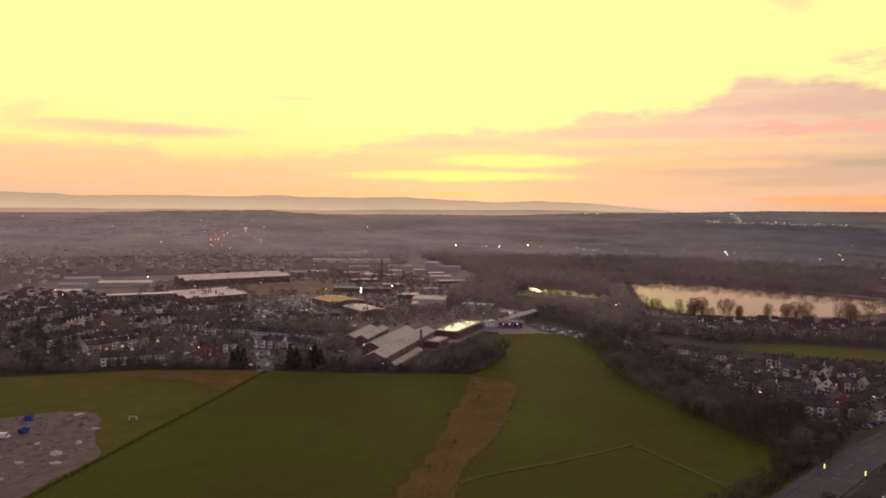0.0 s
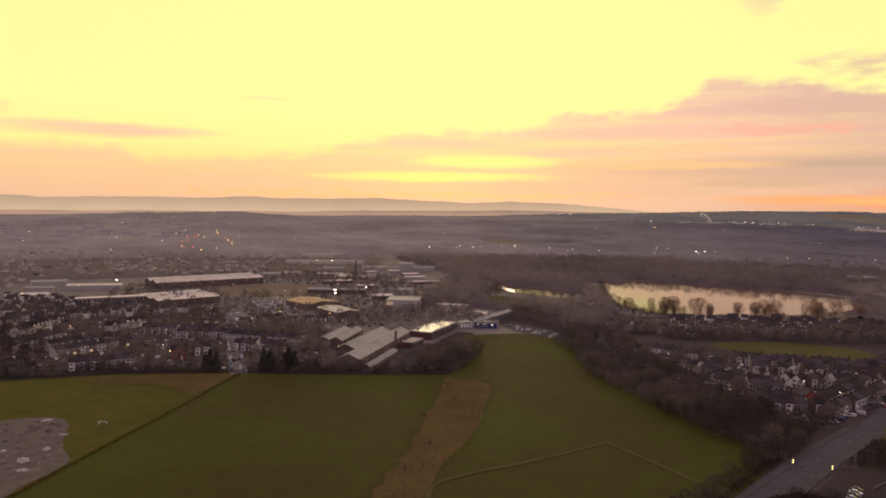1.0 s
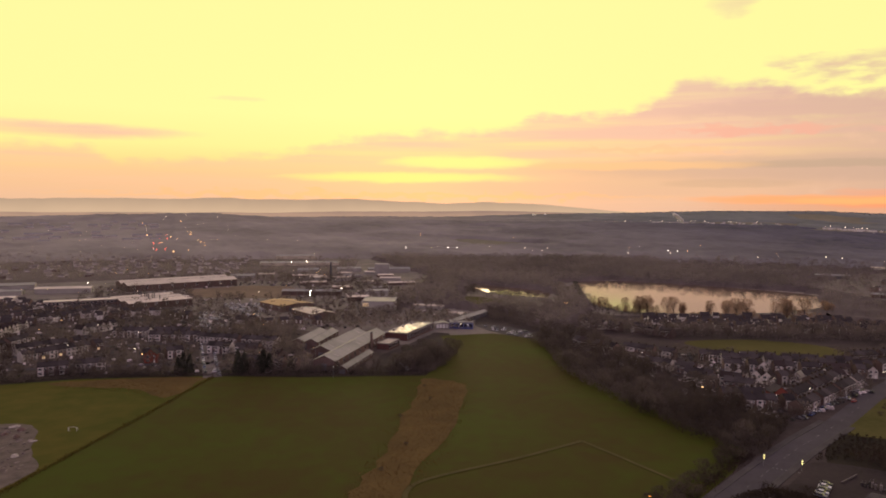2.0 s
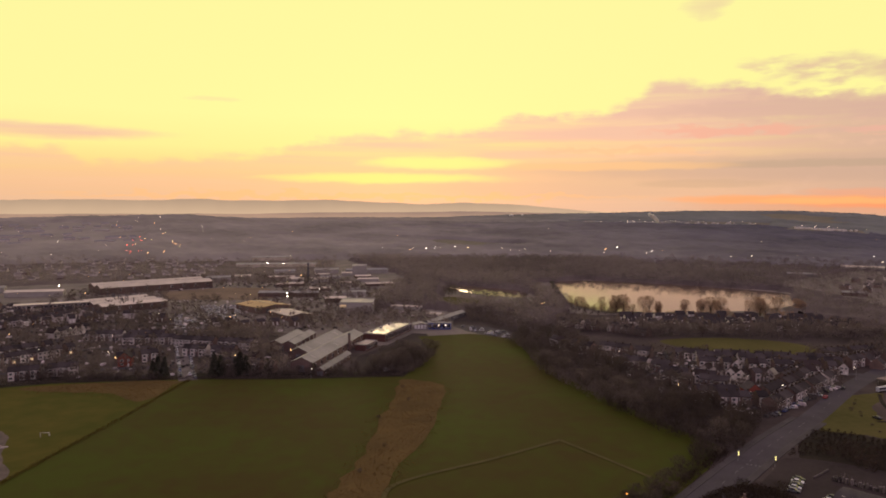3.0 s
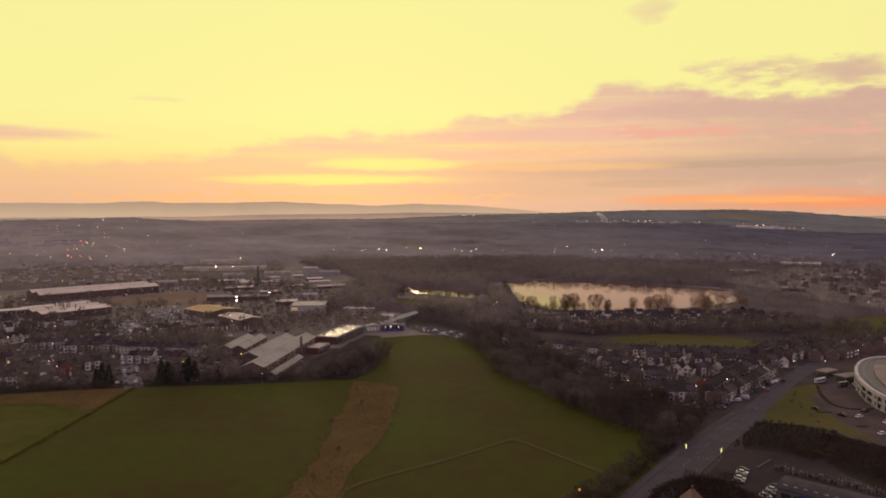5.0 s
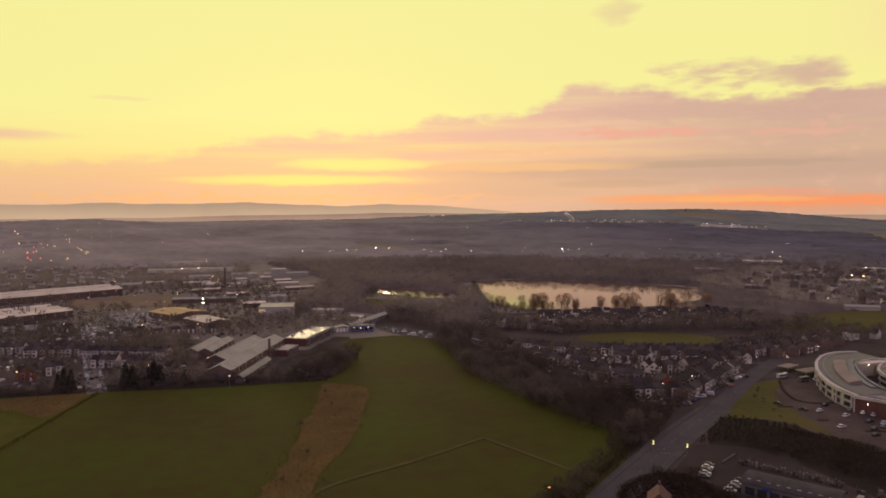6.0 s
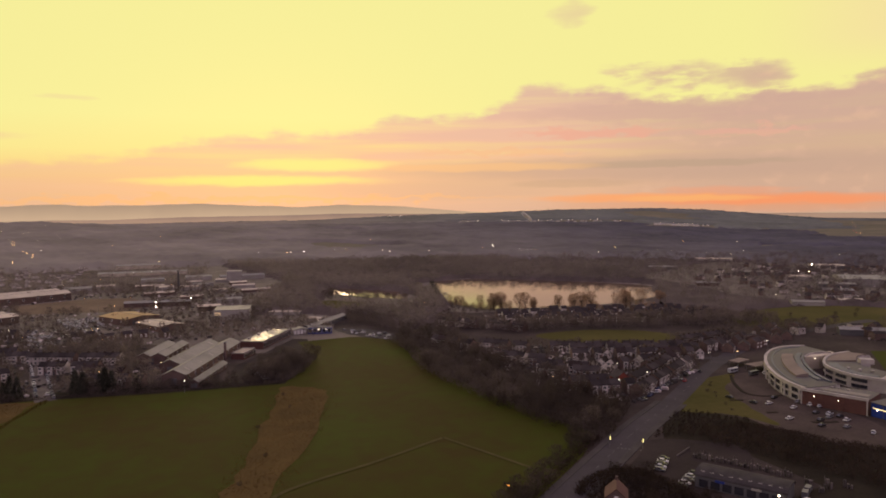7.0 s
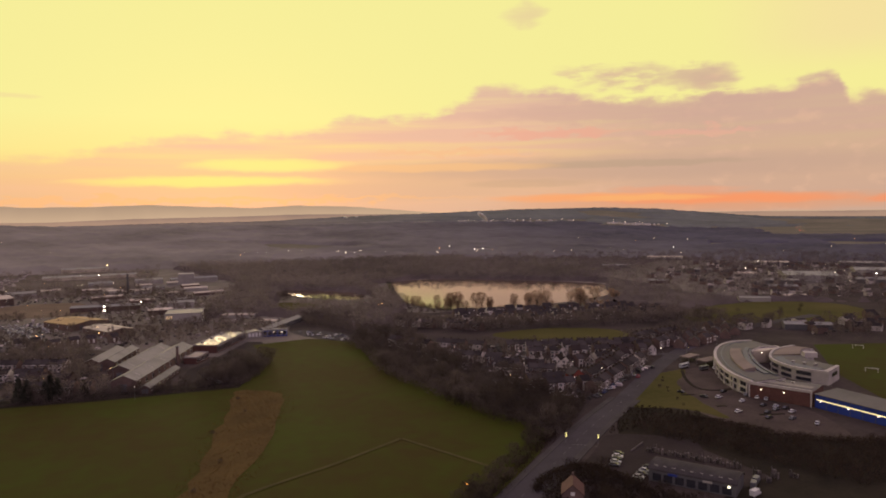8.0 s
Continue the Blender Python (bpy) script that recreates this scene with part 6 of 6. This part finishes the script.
def skip(x, y, rz, m, label):
    s = thing("skip", label, "skip", "skips", pose(x, y, 0.18, 0, 0, rz))
    part("shell", prism(bmesh.new(), [(-1.3, 0), (1.3, 0), (2.1, 1.9), (1.9, 1.9), (1.15, 0.2), (-1.15, 0.2), (-1.9, 1.9), (-2.1, 1.9)], -1.3, 1.3), m, s)
    for y0 in (-1.3, 1.2):
        part("side", prism(bmesh.new(), [(-1.3, 0), (1.3, 0), (2.0, 1.9), (-2.0, 1.9)], y0, y0 + 0.1), m, s)


skip(-186.7, 313.7, 20, M_BLUE, "blue steel skip on the rubble yard")
skip(-178.7, 296.5, 70, M_BLUE, "blue steel skip on the rubble yard")
park_van(-183, 289.5, 10, 0)


def rubble_pile(x, y, r, h, m, label):
    bm = bmesh.new()
    bmesh.ops.create_icosphere(bm, subdivisions=3, radius=1.0)
    for v in bm.verts:
        k = 1 + 0.5 * noise.noise(v.co * 2.3 + Vector((x, y, 0)))
        v.co = Vector((v.co.x * r * k, v.co.y * r * 0.6 * k, max(v.co.z, -0.1) * h * k))
    me = bpy.data.meshes.new("rubble_pile")
    bm.to_mesh(me)
    bm.free()
    me.materials.append(m)
    ob = new("rubble_pile", me)
    ob.matrix_basis = pose(x, y, 0.18, 0, 0, rng.uniform(0, 180))
    tagged(ob, label, "rubble", "rubble piles")


M_PALE = surface("pale_rubble", (0.22, 0.19, 0.17), (0.36, 0.32, 0.28), 0.5, 3, 0.9, 0.05)
for x, y, r, h in ((-151, 271.5, 3.2, 1.2), (-149, 285, 2.2, 0.6), (-168.5, 323, 2.5, 0.7), (-150.8, 303, 1.6, 0.5), (-160, 262, 2.0, 0.5), (-146, 262, 2.4, 0.5), (-172, 268, 1.8, 0.5), (-165, 283, 1.5, 0.4), (-180, 275, 2.2, 0.6), (-158, 246, 2.0, 0.5)):
    rubble_pile(x, y, r, h, M_PALE, "low heap of pale broken rubble")
for x, y in ((-163, 318), (-160, 308), (-167, 312)):
    rubble_pile(x, y, 1.6, 1.3, M_BRICK, "small heap of broken red brick")
tuft = [(18, 386), (4, 330), (20, 360), (6, 290), (-4, 262)]
for x, y in tuft:
    plant("bush", x, y, 0.45)


def clutter(name, label, pts, n, gap, avoid=()):
    """Sheds, bins, caravans and parked things too small to tell apart."""
    v, f = [], []
    for x, y in scatter(pts, n, gap, avoid):
        if any((x - a) ** 2 + (y - b) ** 2 < 30 for a, b in HOUSES):
            continue
        w, d, h = rng.uniform(0.6, 2.2), rng.uniform(0.5, 1.0), rng.uniform(0.6, 1.7)
        a = rng.choice([0.4, 2.0]) + rng.normal() * 0.2
        c, s = math.cos(a), math.sin(a)
        b = len(v)
        for k, z in ((1.0, 0), (1.0, h * 0.6), (0.72, h)):
            for px, py in ((-w, -d), (w, -d), (w, d), (-w, d)):
                v.append((x + (px * c - py * s) * k, y + (px * s + py * c) * k, z))
        for o in (0, 4):
            for i in range(4):
                f.append((b + o + i, b + o + (i + 1) % 4, b + o + 4 + (i + 1) % 4, b + o + 4 + i))
        f.append((b + 8, b + 9, b + 10, b + 11))
    tagged(new(name, mesh_of(name, v, f, M_CLUTTER)), label, "clutter", "", "stuff")


clutter("estate_clutter", "garden sheds and parked things among the houses", AREA_R, 760, 3.4)
clutter("terrace_clutter", "back-yard sheds and parked things among the terraces", AREA_L, 1000, 4.8)
clutter("works_clutter", "pallets, tanks and parked things round the works", WORKS, 700, 6.0, [BROWN])
clutter("lakeside_clutter", "parked things among the lakeside houses", [(170, 600), (226, 618), (388, 600), (412, 560), (402, 536), (215, 560)], 260, 5.0)
clutter("east_clutter", "parked things past the meadow", [(430, 455), (500, 440), (620, 470), (700, 560), (900, 600), (820, 440), (560, 380), (440, 405)], 260, 8.0)
sheet("depot_yard", [(72, 592), (98, 580), (113, 552), (109, 527), (82, 554)], M_PAVE, 0.10, "worn concrete yard with parked cars", "yard", True, 3)


M_FARROOF = surface("far_tiles", (0.135, 0.118, 0.104), (0.21, 0.185, 0.162), 0.05, 1.0, 0.95, spec=0.05, vary=0.3, island=True)


# ---- far roofs ----
def far_houses(name, label, places, pale=0.4, roof=None, frames=True, long=1.0):
    """Rows of small roofs too far off to tell apart."""
    v, f, mi = [], [], []
    for x, y, rz in places:
        w, d, e, r = long * rng.uniform(5, 9.5), 7.5, rng.uniform(3.6, 5.2), rng.uniform(5.8, 7.8)
        c, s = math.cos(rz), math.sin(rz)
        z = land(x, y)
        b = len(v)
        for px, py, pz in ((-w / 2, -d / 2, 0), (w / 2, -d / 2, 0), (w / 2, d / 2, 0), (-w / 2, d / 2, 0), (-w / 2, -d / 2, e), (w / 2, -d / 2, e), (w / 2, d / 2, e), (-w / 2, d / 2, e), (-w / 2, 0, r), (w / 2, 0, r)):
            v.append((x + px * c - py * s, y + px * s + py * c, z + pz))
        m = 1 if rng.uniform() < pale else 0
        for q, k in (((0, 1, 5, 4), m), ((2, 3, 7, 6), m), ((1, 2, 6, 9, 5), m), ((3, 0, 4, 8, 7), m), ((4, 5, 9, 8), 2), ((6, 7, 8, 9), 2)):
            f.append(tuple(b + i for i in q))
            mi.append(k)
        for px in (-w * 0.25, w * 0.25) if frames else ():
            for pz in (0.8, e - 1.6):
                b = len(v)
                for ox, oz in ((-0.7, 0), (0.7, 0), (0.7, 1.2), (-0.7, 1.2)):
                    v.append((x + (px + ox) * c + (d / 2 + .05) * s, y + (px + ox) * s - (d / 2 + .05) * c, z + pz + oz))
                f.append((b, b + 1, b + 2, b + 3))
                mi.append(3)
    me = mesh_of(name, v, f, M_BRICK, M_RENDER, roof or M_SLATE, M_WHITE)
    me.polygons.foreach_set("material_index", mi)
    return tagged(new(name, me), label, "houses", "", "stuff")


def rows_in(pts, n, gap, spread=0.3, ang=0.0):
    return [(x, y, ang + rng.normal() * spread) for x, y in scatter(pts, n, gap)]


far_houses("lakeside_houses", "rows of small brick houses near the lake", rows_in([(226, 618), (388, 600), (412, 560), (402, 536), (330, 540), (215, 572)], 130, 9.0, 0.15, -0.15), pale=0.22)
far_houses("west_houses", "rows of terraced roofs in the western town", rows_in([(-440, 560), (-310, 590), (-215, 655), (-120, 590), (-60, 600), (-150, 610), (-280, 690), (-450, 760)], 150, 10.5, 0.4, 0.5), pale=0.5)
far_houses("outer_houses", "scattered far roofs beyond the works", rows_in([(-900, 700), (-470, 720), (-480, 960), (-230, 1000), (-250, 1340), (-1000, 1300)], 330, 17, 0.5, 0.3), pale=0.92, roof=M_FARROOF, frames=False)
hill_rows = []
for k in range(150):
    a, r = 17.5 + 15.5 * rng.uniform(), 1680 + 95 * (k % 6)
    if noise.noise(Vector((a * 0.5, r * 0.01, 2.0))) > -0.15:
        hill_rows.append((*(-r * math.sin(math.radians(a)), r * math.cos(math.radians(a))), math.radians(a) + 0.12))
far_houses("hillside_houses", "pale terraces of houses on the far hillside", hill_rows, pale=1.0, roof=M_METAL_D, frames=False, long=2.6)
far_houses("east_houses", "scattered far roofs past the meadow", rows_in([(430, 455), (500, 440), (620, 470), (700, 560), (900, 600), (820, 440), (560, 380), (440, 405)], 130, 13, 0.5, -0.4), pale=0.12, frames=False)
far_houses("junction_houses", "brick houses round the road junction", rows_in([(300, 405), (345, 440), (420, 480), (440, 462), (350, 410)], 16, 11, 0.3, 0.6), pale=0.08)

for x, y, rz, w, l, h, wall, roof in ((-153, 1185, 4, 128, 26, 8, M_CREAM, M_METAL), (-182, 1345, 8, 72, 24, 8, M_CREAM, M_METAL), (-100, 958, 10, 22, 16, 6, M_CLAD, M_CREAM), (-68, 950, 10, 24, 14, 6, M_CLAD, M_CREAM),
                                      (-66, 1085, 8, 36, 18, 7, M_CLAD, M_METAL), (-5, 1078, 8, 64, 14, 7, M_CLAD, M_METAL_D), (-36, 748, 6, 22, 12, 6, M_BRICK, M_CREAM), (-90, 800, -4, 66, 14, 6, M_BRICK, M_METAL_D),
                                      (-203, 972, 15, 32, 18, 7, M_CLAD, M_METAL), (-440, 858, 20, 38, 24, 7, M_CLAD, M_METAL), (-370, 822, 10, 58, 16, 7, M_CLAD, M_CREAM), (-392, 735, 12, 26, 16, 7, M_RENDER, M_CREAM),
                                      (-384, 622, 8, 14, 10, 6, M_RENDER, M_CREAM), (-420, 800, 10, 30, 14, 6, M_CLAD, M_METAL), (-126, 1064, 10, 30, 16, 7, M_CLAD, M_METAL_D), (-18, 802, 4, 26, 16, 6, M_CLAD, M_METAL),
                                      (752, 708, -35, 62, 60, 11, M_CLAD, M_METAL_D), (885, 715, -40, 60, 40, 10, M_CLAD, M_METAL_D), (812, 1086, -32, 62, 20, 7, M_CLAD, M_CREAM), (711, 772, -30, 30, 14, 7, M_CLAD, M_CREAM),
                                      (540, 575, -30, 30, 12, 5, M_CLAD, M_METAL), (590, 572, -30, 22, 10, 5, M_CLAD, M_CREAM), (455, 428, -35, 34, 12, 6, M_CLAD_D, M_METAL_D), (60, 640, -30, 14, 10, 4, M_CLAD, M_CREAM),
                                      (36, 690, -20, 30, 8, 4, M_CLAD, M_CREAM), (200, 1440, 0, 60, 16, 7, M_CLAD, M_CREAM), (40, 1400, 0, 70, 16, 7, M_CLAD, M_CREAM), (560, 1300, -20, 60, 14, 6, M_CLAD, M_METAL), (330, 1330, -10, 60, 14, 6, M_CLAD, M_METAL),
                                      (640, 640, -35, 34, 16, 6, M_BRICK, M_METAL_D), (690, 690, -35, 40, 16, 6, M_CLAD_D, M_METAL), (790, 640, -40, 44, 18, 7, M_CLAD_D, M_METAL_D), (700, 860, -32, 40, 14, 6, M_CLAD_D, M_METAL),
                                      (880, 900, -35, 50, 18, 7, M_CLAD_D, M_CREAM), (640, 980, -28, 44, 14, 6, M_CLAD_D, M_METAL_D), (980, 820, -40, 60, 20, 8, M_CLAD_D, M_METAL), (560, 760, -30, 26, 12, 5, M_BRICK, M_METAL_D)):
    works("warehouse", "distant works building with a sheet roof", "warehouse", x, y, rz + 90, l, w, h * 0.75, h, wall, roof, 1, 1, 0, 0, "distant works")

SITES = [(-153, 1185), (-100, 958), (-68, 950), (-66, 1085), (-5, 1078), (-36, 748), (-90, 800), (-203, 972), (-126, 1064), (-18, 802), (36, 690), (60, 640), (-83, 962)]
for x, y in scatter([(-200, 1010), (-60, 1120), (20, 1000), (20, 740), (-60, 740), (-120, 900)], 20, 36):
    if all((x - a) ** 2 + (y - b) ** 2 > 38 ** 2 for a, b in SITES):
        works("warehouse", "low works building under a pale sheet roof", "warehouse", x, y, 98 + rng.uniform(-6, 6), rng.uniform(8, 13), rng.uniform(18, 38), 3.2, 4.6, M_BRICK if rng.uniform() < 0.5 else M_CLAD, M_CREAM if rng.uniform() < 0.6 else M_METAL, 1, 1, 0, 0, "distant works")
# Lights in the streets and on the far hillsides, steam over the far works.
for x, y in scatter([(-420, 700), (-440, 480), (-250, 430), (-60, 428), (-70, 500), (-140, 640)], 22, 18):
    lamp(x, y, False, bool(rng.integers(2)))
for x, y in scatter([(130, 500), (165, 480), (300, 430), (262, 365), (190, 320)], 4, 18):
    lamp(x, y, False, True)


def hill_place(a, r):
    t = math.radians(a)
    return -r * math.sin(t), r * math.cos(t)


def steam(a, r, z, w, h, lean):
    x, y = hill_place(a, r)
    n = 700
    k = rng.uniform(0, 1, n)
    c = np.stack([x + lean * k * w - lean * w * 0.5 + rng.normal(size=n) * w * 0.06 * (0.4 + k), y + rng.normal(size=n) * w * 0.1, z + h * k ** 0.8 + rng.normal(size=n) * h * 0.06], 1)
    ob = new("steam_plume", tris_mesh("steam_plume", slivers(c, rng.normal(size=(n, 3)), 5.0, 2.6), M_STEAM))
    tagged(ob, "thin white steam drifting from far works", "steam", "", "stuff")


steam(-22.6, 3250, land(*hill_place(-22.6, 3250)) + 6, 42, 36, -1.0)
steam(-12.6, 4150, land(*hill_place(-12.6, 4150)) - 4, 40, 12, -1.0)
steam(-11.6, 4150, land(*hill_place(-11.6, 4150)) - 4, 30, 13, -1.0)
far_houses("hilltop_works", "pale far works on the skyline hill", [(*hill_place(-32.5 - 4 * rng.uniform(), 3000 + 260 * rng.uniform()), 0.2) for _ in range(60)], pale=1.0, roof=M_CLAD)
far_houses("valley_works", "pale far works along the valley", [(*hill_place(-18 - 12 * rng.uniform(), 3100 + 250 * rng.uniform()), 0.2) for _ in range(70)], pale=1.0, roof=M_CLAD)
for k in range(10):
    lamp(*hill_place(-19 - 11 * rng.uniform(), 3100 + 250 * rng.uniform()), False, True)
for x, y in ((166, 668), (170, 676)):
    lamp(x, y, False, False)
for k in range(7):
    lamp(*hill_place(-46.3 + 0.5 * k / 7, 2300 + 230 * k), False, bool(k % 2))
for k in range(8):
    lamp(*hill_place(20 - 6 * rng.uniform(), 1450 + 60 * k), False, bool(k % 2))


def far_lights(name, label, spots, m):
    """Small far lights, each a little eight-sided bead."""
    tri = []
    for a, r, s in spots:
        x, y = hill_place(a, r)
        o = np.array([x, y, land(x, y) + 11.0])
        p = [o + s * np.array(q) for q in ((1, 0, 0), (-1, 0, 0), (0, 1, 0), (0, -1, 0), (0, 0, 1), (0, 0, -1))]
        tri += [[p[i], p[j], p[k]] for i in (0, 1) for j in (2, 3) for k in (4, 5)]
    tagged(new(name, tris_mesh(name, np.array(tri), m)), label, "lights", "", "stuff")


spots = [(rng.uniform(-30, -17), rng.uniform(3100, 3350), 0.9) for _ in range(26)] + [(rng.uniform(-37, -32), rng.uniform(2950, 3300), 0.9) for _ in range(12)] \
    + [(rng.uniform(-52, 33), rng.uniform(1400, 2300), 0.45) for _ in range(18)] + [(rng.uniform(-40, 0), rng.uniform(1400, 1470), 0.6) for _ in range(12)] + [(rng.uniform(8, 30), rng.uniform(1400, 2300), 0.45) for _ in range(24)]
far_lights("far_white_lights", "tiny white lights on the far hillsides", spots, M_LAMP_S)
spots = [(rng.uniform(14, 19), rng.uniform(1350, 2100), 0.7) for _ in range(16)] + [(rng.uniform(-52, 33), rng.uniform(1400, 2400), 0.45) for _ in range(16)] + [(-46.4 + 0.6 * k / 8 - 0.2 * rng.uniform(), 2250 + 210 * k, 0.6) for k in range(9)]
far_lights("far_orange_lights", "tiny orange lights on the far hillsides", spots, M_SODIUM_S)


def rubble_bits(n):
    v, f = [], []
    pts = [(-212, 300), (-189, 320), (-168, 325), (-157, 315), (-148, 292), (-140, 272), (-146, 258), (-153, 230), (-190, 220), (-222, 260)]
    for x, y in scatter(pts, n, 1.8):
        w, d, h = rng.uniform(0.3, 1.7), rng.uniform(0.2, 0.6), rng.uniform(0.1, 0.45)
        a = 0.9 + rng.normal() * 0.5
        c, s = math.cos(a), math.sin(a)
        b = len(v)
        for k, z in ((1.0, 0.15), (0.7, 0.18 + h)):
            for px, py in ((-w, -d), (w, -d), (w, d), (-w, d)):
                v.append((x + (px * c - py * s) * k, y + (px * s + py * c) * k, z))
        for i in range(4):
            f.append((b + i, b + (i + 1) % 4, b + 4 + (i + 1) % 4, b + 4 + i))
        f.append((b + 4, b + 5, b + 6, b + 7))
    m = surface("broken_slabs", (0.07, 0.054, 0.049), (0.16, 0.130, 0.116), 0.4, 3, 0.9, vary=0.6, island=True)
    tagged(new("rubble_bits", mesh_of("rubble_bits", v, f, m)), "scattered broken slabs on the rubble yard", "rubble", "", "stuff")


rubble_bits(300)

clutter("estate_edge_clutter", "parked lorries and stacks on the far trading estate", [(560, 600), (640, 560), (900, 560), (1000, 820), (880, 960), (640, 820)], 420, 9.0)
wood("estate_edge_trees", "dark bare trees on the far trading estate", scatter([(520, 640), (640, 520), (1000, 520), (1050, 900), (800, 1050), (560, 900)], 260, 13), 8, 70, 0.24, 0.034, M_TWIG)
far_houses("estate_edge_roofs", "scattered roofs on the far trading estate", rows_in([(540, 620), (640, 540), (950, 560), (1000, 850), (820, 1000), (600, 860)], 150, 16, 0.4, -0.6), pale=0.3, frames=False)
for x, y in scatter([(560, 620), (900, 580), (1000, 820), (880, 960), (640, 820)], 16, 40):
    lamp(x, y, False, True)


def tufts(name, label, pts, n, wander, m):
    """Long dry grass standing over a patch and straying past its edge."""
    base = np.array(scatter(pts, n, 0.35))
    base = base + rng.normal(size=base.shape) * wander
    c = np.concatenate([base, np.full((len(base), 1), 0.15)], 1)
    w = rng.normal(size=(len(base), 3)) * 0.5 + np.array([0, 0, 1.0])
    tagged(new(name, tris_mesh(name, slivers(c, w, 0.28, 0.3), m)), label, "grass", "", "stuff")


M_TUFT = surface("dry_tufts", (0.085, 0.052, 0.020), (0.135, 0.085, 0.032), 0.05, 0.5, 0.95, vary=0.2, spec=0.05, island=True)
twiggy(M_TUFT)
tufts("dry_tufts", "tall dry grass on the uncut strip", [(17.8, 400), (32, 401), (39.7, 390), (39, 367), (29, 318), (6.6, 251), (0, 222), (-22, 215), (-13.3, 242), (-4.2, 280), (8.6, 345)], 5200, 3.6, M_TUFT)
tufts("strip_tufts", "tall dry grass on the brown strip", [(-190, 400), (-150, 412), (-112, 413), (-109, 404), (-117, 369), (-140, 388), (-165, 392)], 2600, 5.0, M_TUFT)

# Small fixtures along the road and round the school.
beacon = thing("beacon", "low orange beacon on a short post by the road", "lamp", "", pose(88.2, 230, 0.1))
part("post", rod(bmesh.new(), (0, 0, 0), (0, 0, 1.3), 0.08, 0.07), M_POLE, beacon)
bm = bmesh.new()
bmesh.ops.create_icosphere(bm, subdivisions=2, radius=0.42)
bm.transform(Matrix.Translation((0, 0, 1.6)))
part("globe", bm, glow("beacon_glow", (1.0, 0.36, 0.06), 3.0), beacon, "glowing orange globe")

for x, y, rz, w, l in ((297, 371, 22, 13, 7), (301, 358, 12, 15, 8)):
    c = thing("canopy", "low flat tan canopy by the drop-off", "canopy", "canopies", pose(x, y, 0.05, 0, 0, rz))
    part("roof", a_box(-w / 2, w / 2, -l / 2, l / 2, 2.9, 3.25), M_ROOF_T, c)
    for px in (-w / 2 + 0.6, w / 2 - 0.6):
        for py in (-l / 2 + 0.6, l / 2 - 0.6):
            part("post", rod(bmesh.new(), (px, py, 0), (px, py, 2.9), 0.12, 0.12), M_POLE, c)


def bus(x, y, rz, m, label):
    b = thing("minibus", label, "minibus", "minibuses", pose(x, y, 0.12, 0, 0, rz))
    bm = a_box(-3.6, 3.6, -1.05, 1.05, 0.4, 2.75)
    bmesh.ops.bevel(bm, geom=bm.edges[:], offset=0.16, segments=2, affect="EDGES")
    part("body", bm, m, b)
    for s in (-1, 1):
        for k in range(4):
            part("window", a_box(-3.2 + 1.6 * k, -1.8 + 1.6 * k, s * 1.07 - 0.03, s * 1.07 + 0.03, 1.5, 2.3), M_GLASS, b)
    part("windscreen", a_box(3.56, 3.64, -0.9, 0.9, 1.3, 2.4), M_GLASS, b)
    for wx in (-2.2, 2.3):
        for wy in (-0.95, 0.95):
            part("wheel", rod(bmesh.new(), (wx, wy - 0.12, 0.42), (wx, wy + 0.12, 0.42), 0.42, 0.42, 12), M_TYRE, b)


bus(280, 355, 15, CAR_PAINT[1], "silver minibus parked at the drop-off")
bus(287, 345.5, 15, CAR_PAINT[5], "grey minibus parked at the drop-off")

tank = thing("water_tank", "pale rounded water tank beside the junction", "tank", "", pose(366, 441, 0))
part("shell", rod(bmesh.new(), (0, 0, 0), (0, 0, 4.6), 1.7, 1.6, 18), M_CLAD, tank)
part("dome", rod(bmesh.new(), (0, 0, 4.6), (0, 0, 6.0), 1.6, 0.5, 18), M_CLAD, tank)

for x, y, rz in ((424, 356, 130), (372, 303, 130)):
    g = thing("pitch_goal", "small white goal on the school pitch", "goal", "pitch goals", pose(x, y, 0.1, 0, 0, rz))
    for px in (-3.2, 3.2):
        part("post", rod(bmesh.new(), (px, 0, 0), (px, 0, 2.4), 0.12, 0.12), M_WHITE, g)
    part("crossbar", rod(bmesh.new(), (-3.2, 0, 2.4), (3.2, 0, 2.4), 0.12, 0.12), M_WHITE, g)
for x, y, s in ((470, 520, 0.6), (505, 505, 0.7), (520, 498, 0.6), (440, 492, 0.5), (545, 520, 0.6), (240, 318, 0.35), (236, 312, 0.3), (231, 298, 0.4), (227, 288, 0.35), (247, 332, 0.4), (238, 322, 0.5), (252, 338, 0.3)):
    plant("thorn" if y > 400 else "bush", x, y, s)

spots = [(rng.uniform(17.0, 18.6), rng.uniform(1380, 1700), 0.8) for _ in range(9)] + [(-46.2, 2500, 0.9), (-46.0, 2800, 0.9)]
far_lights("far_red_lights", "small red lights on the far road", spots, glow("small_red_lamp", (1.0, 0.12, 0.07), 5.0))
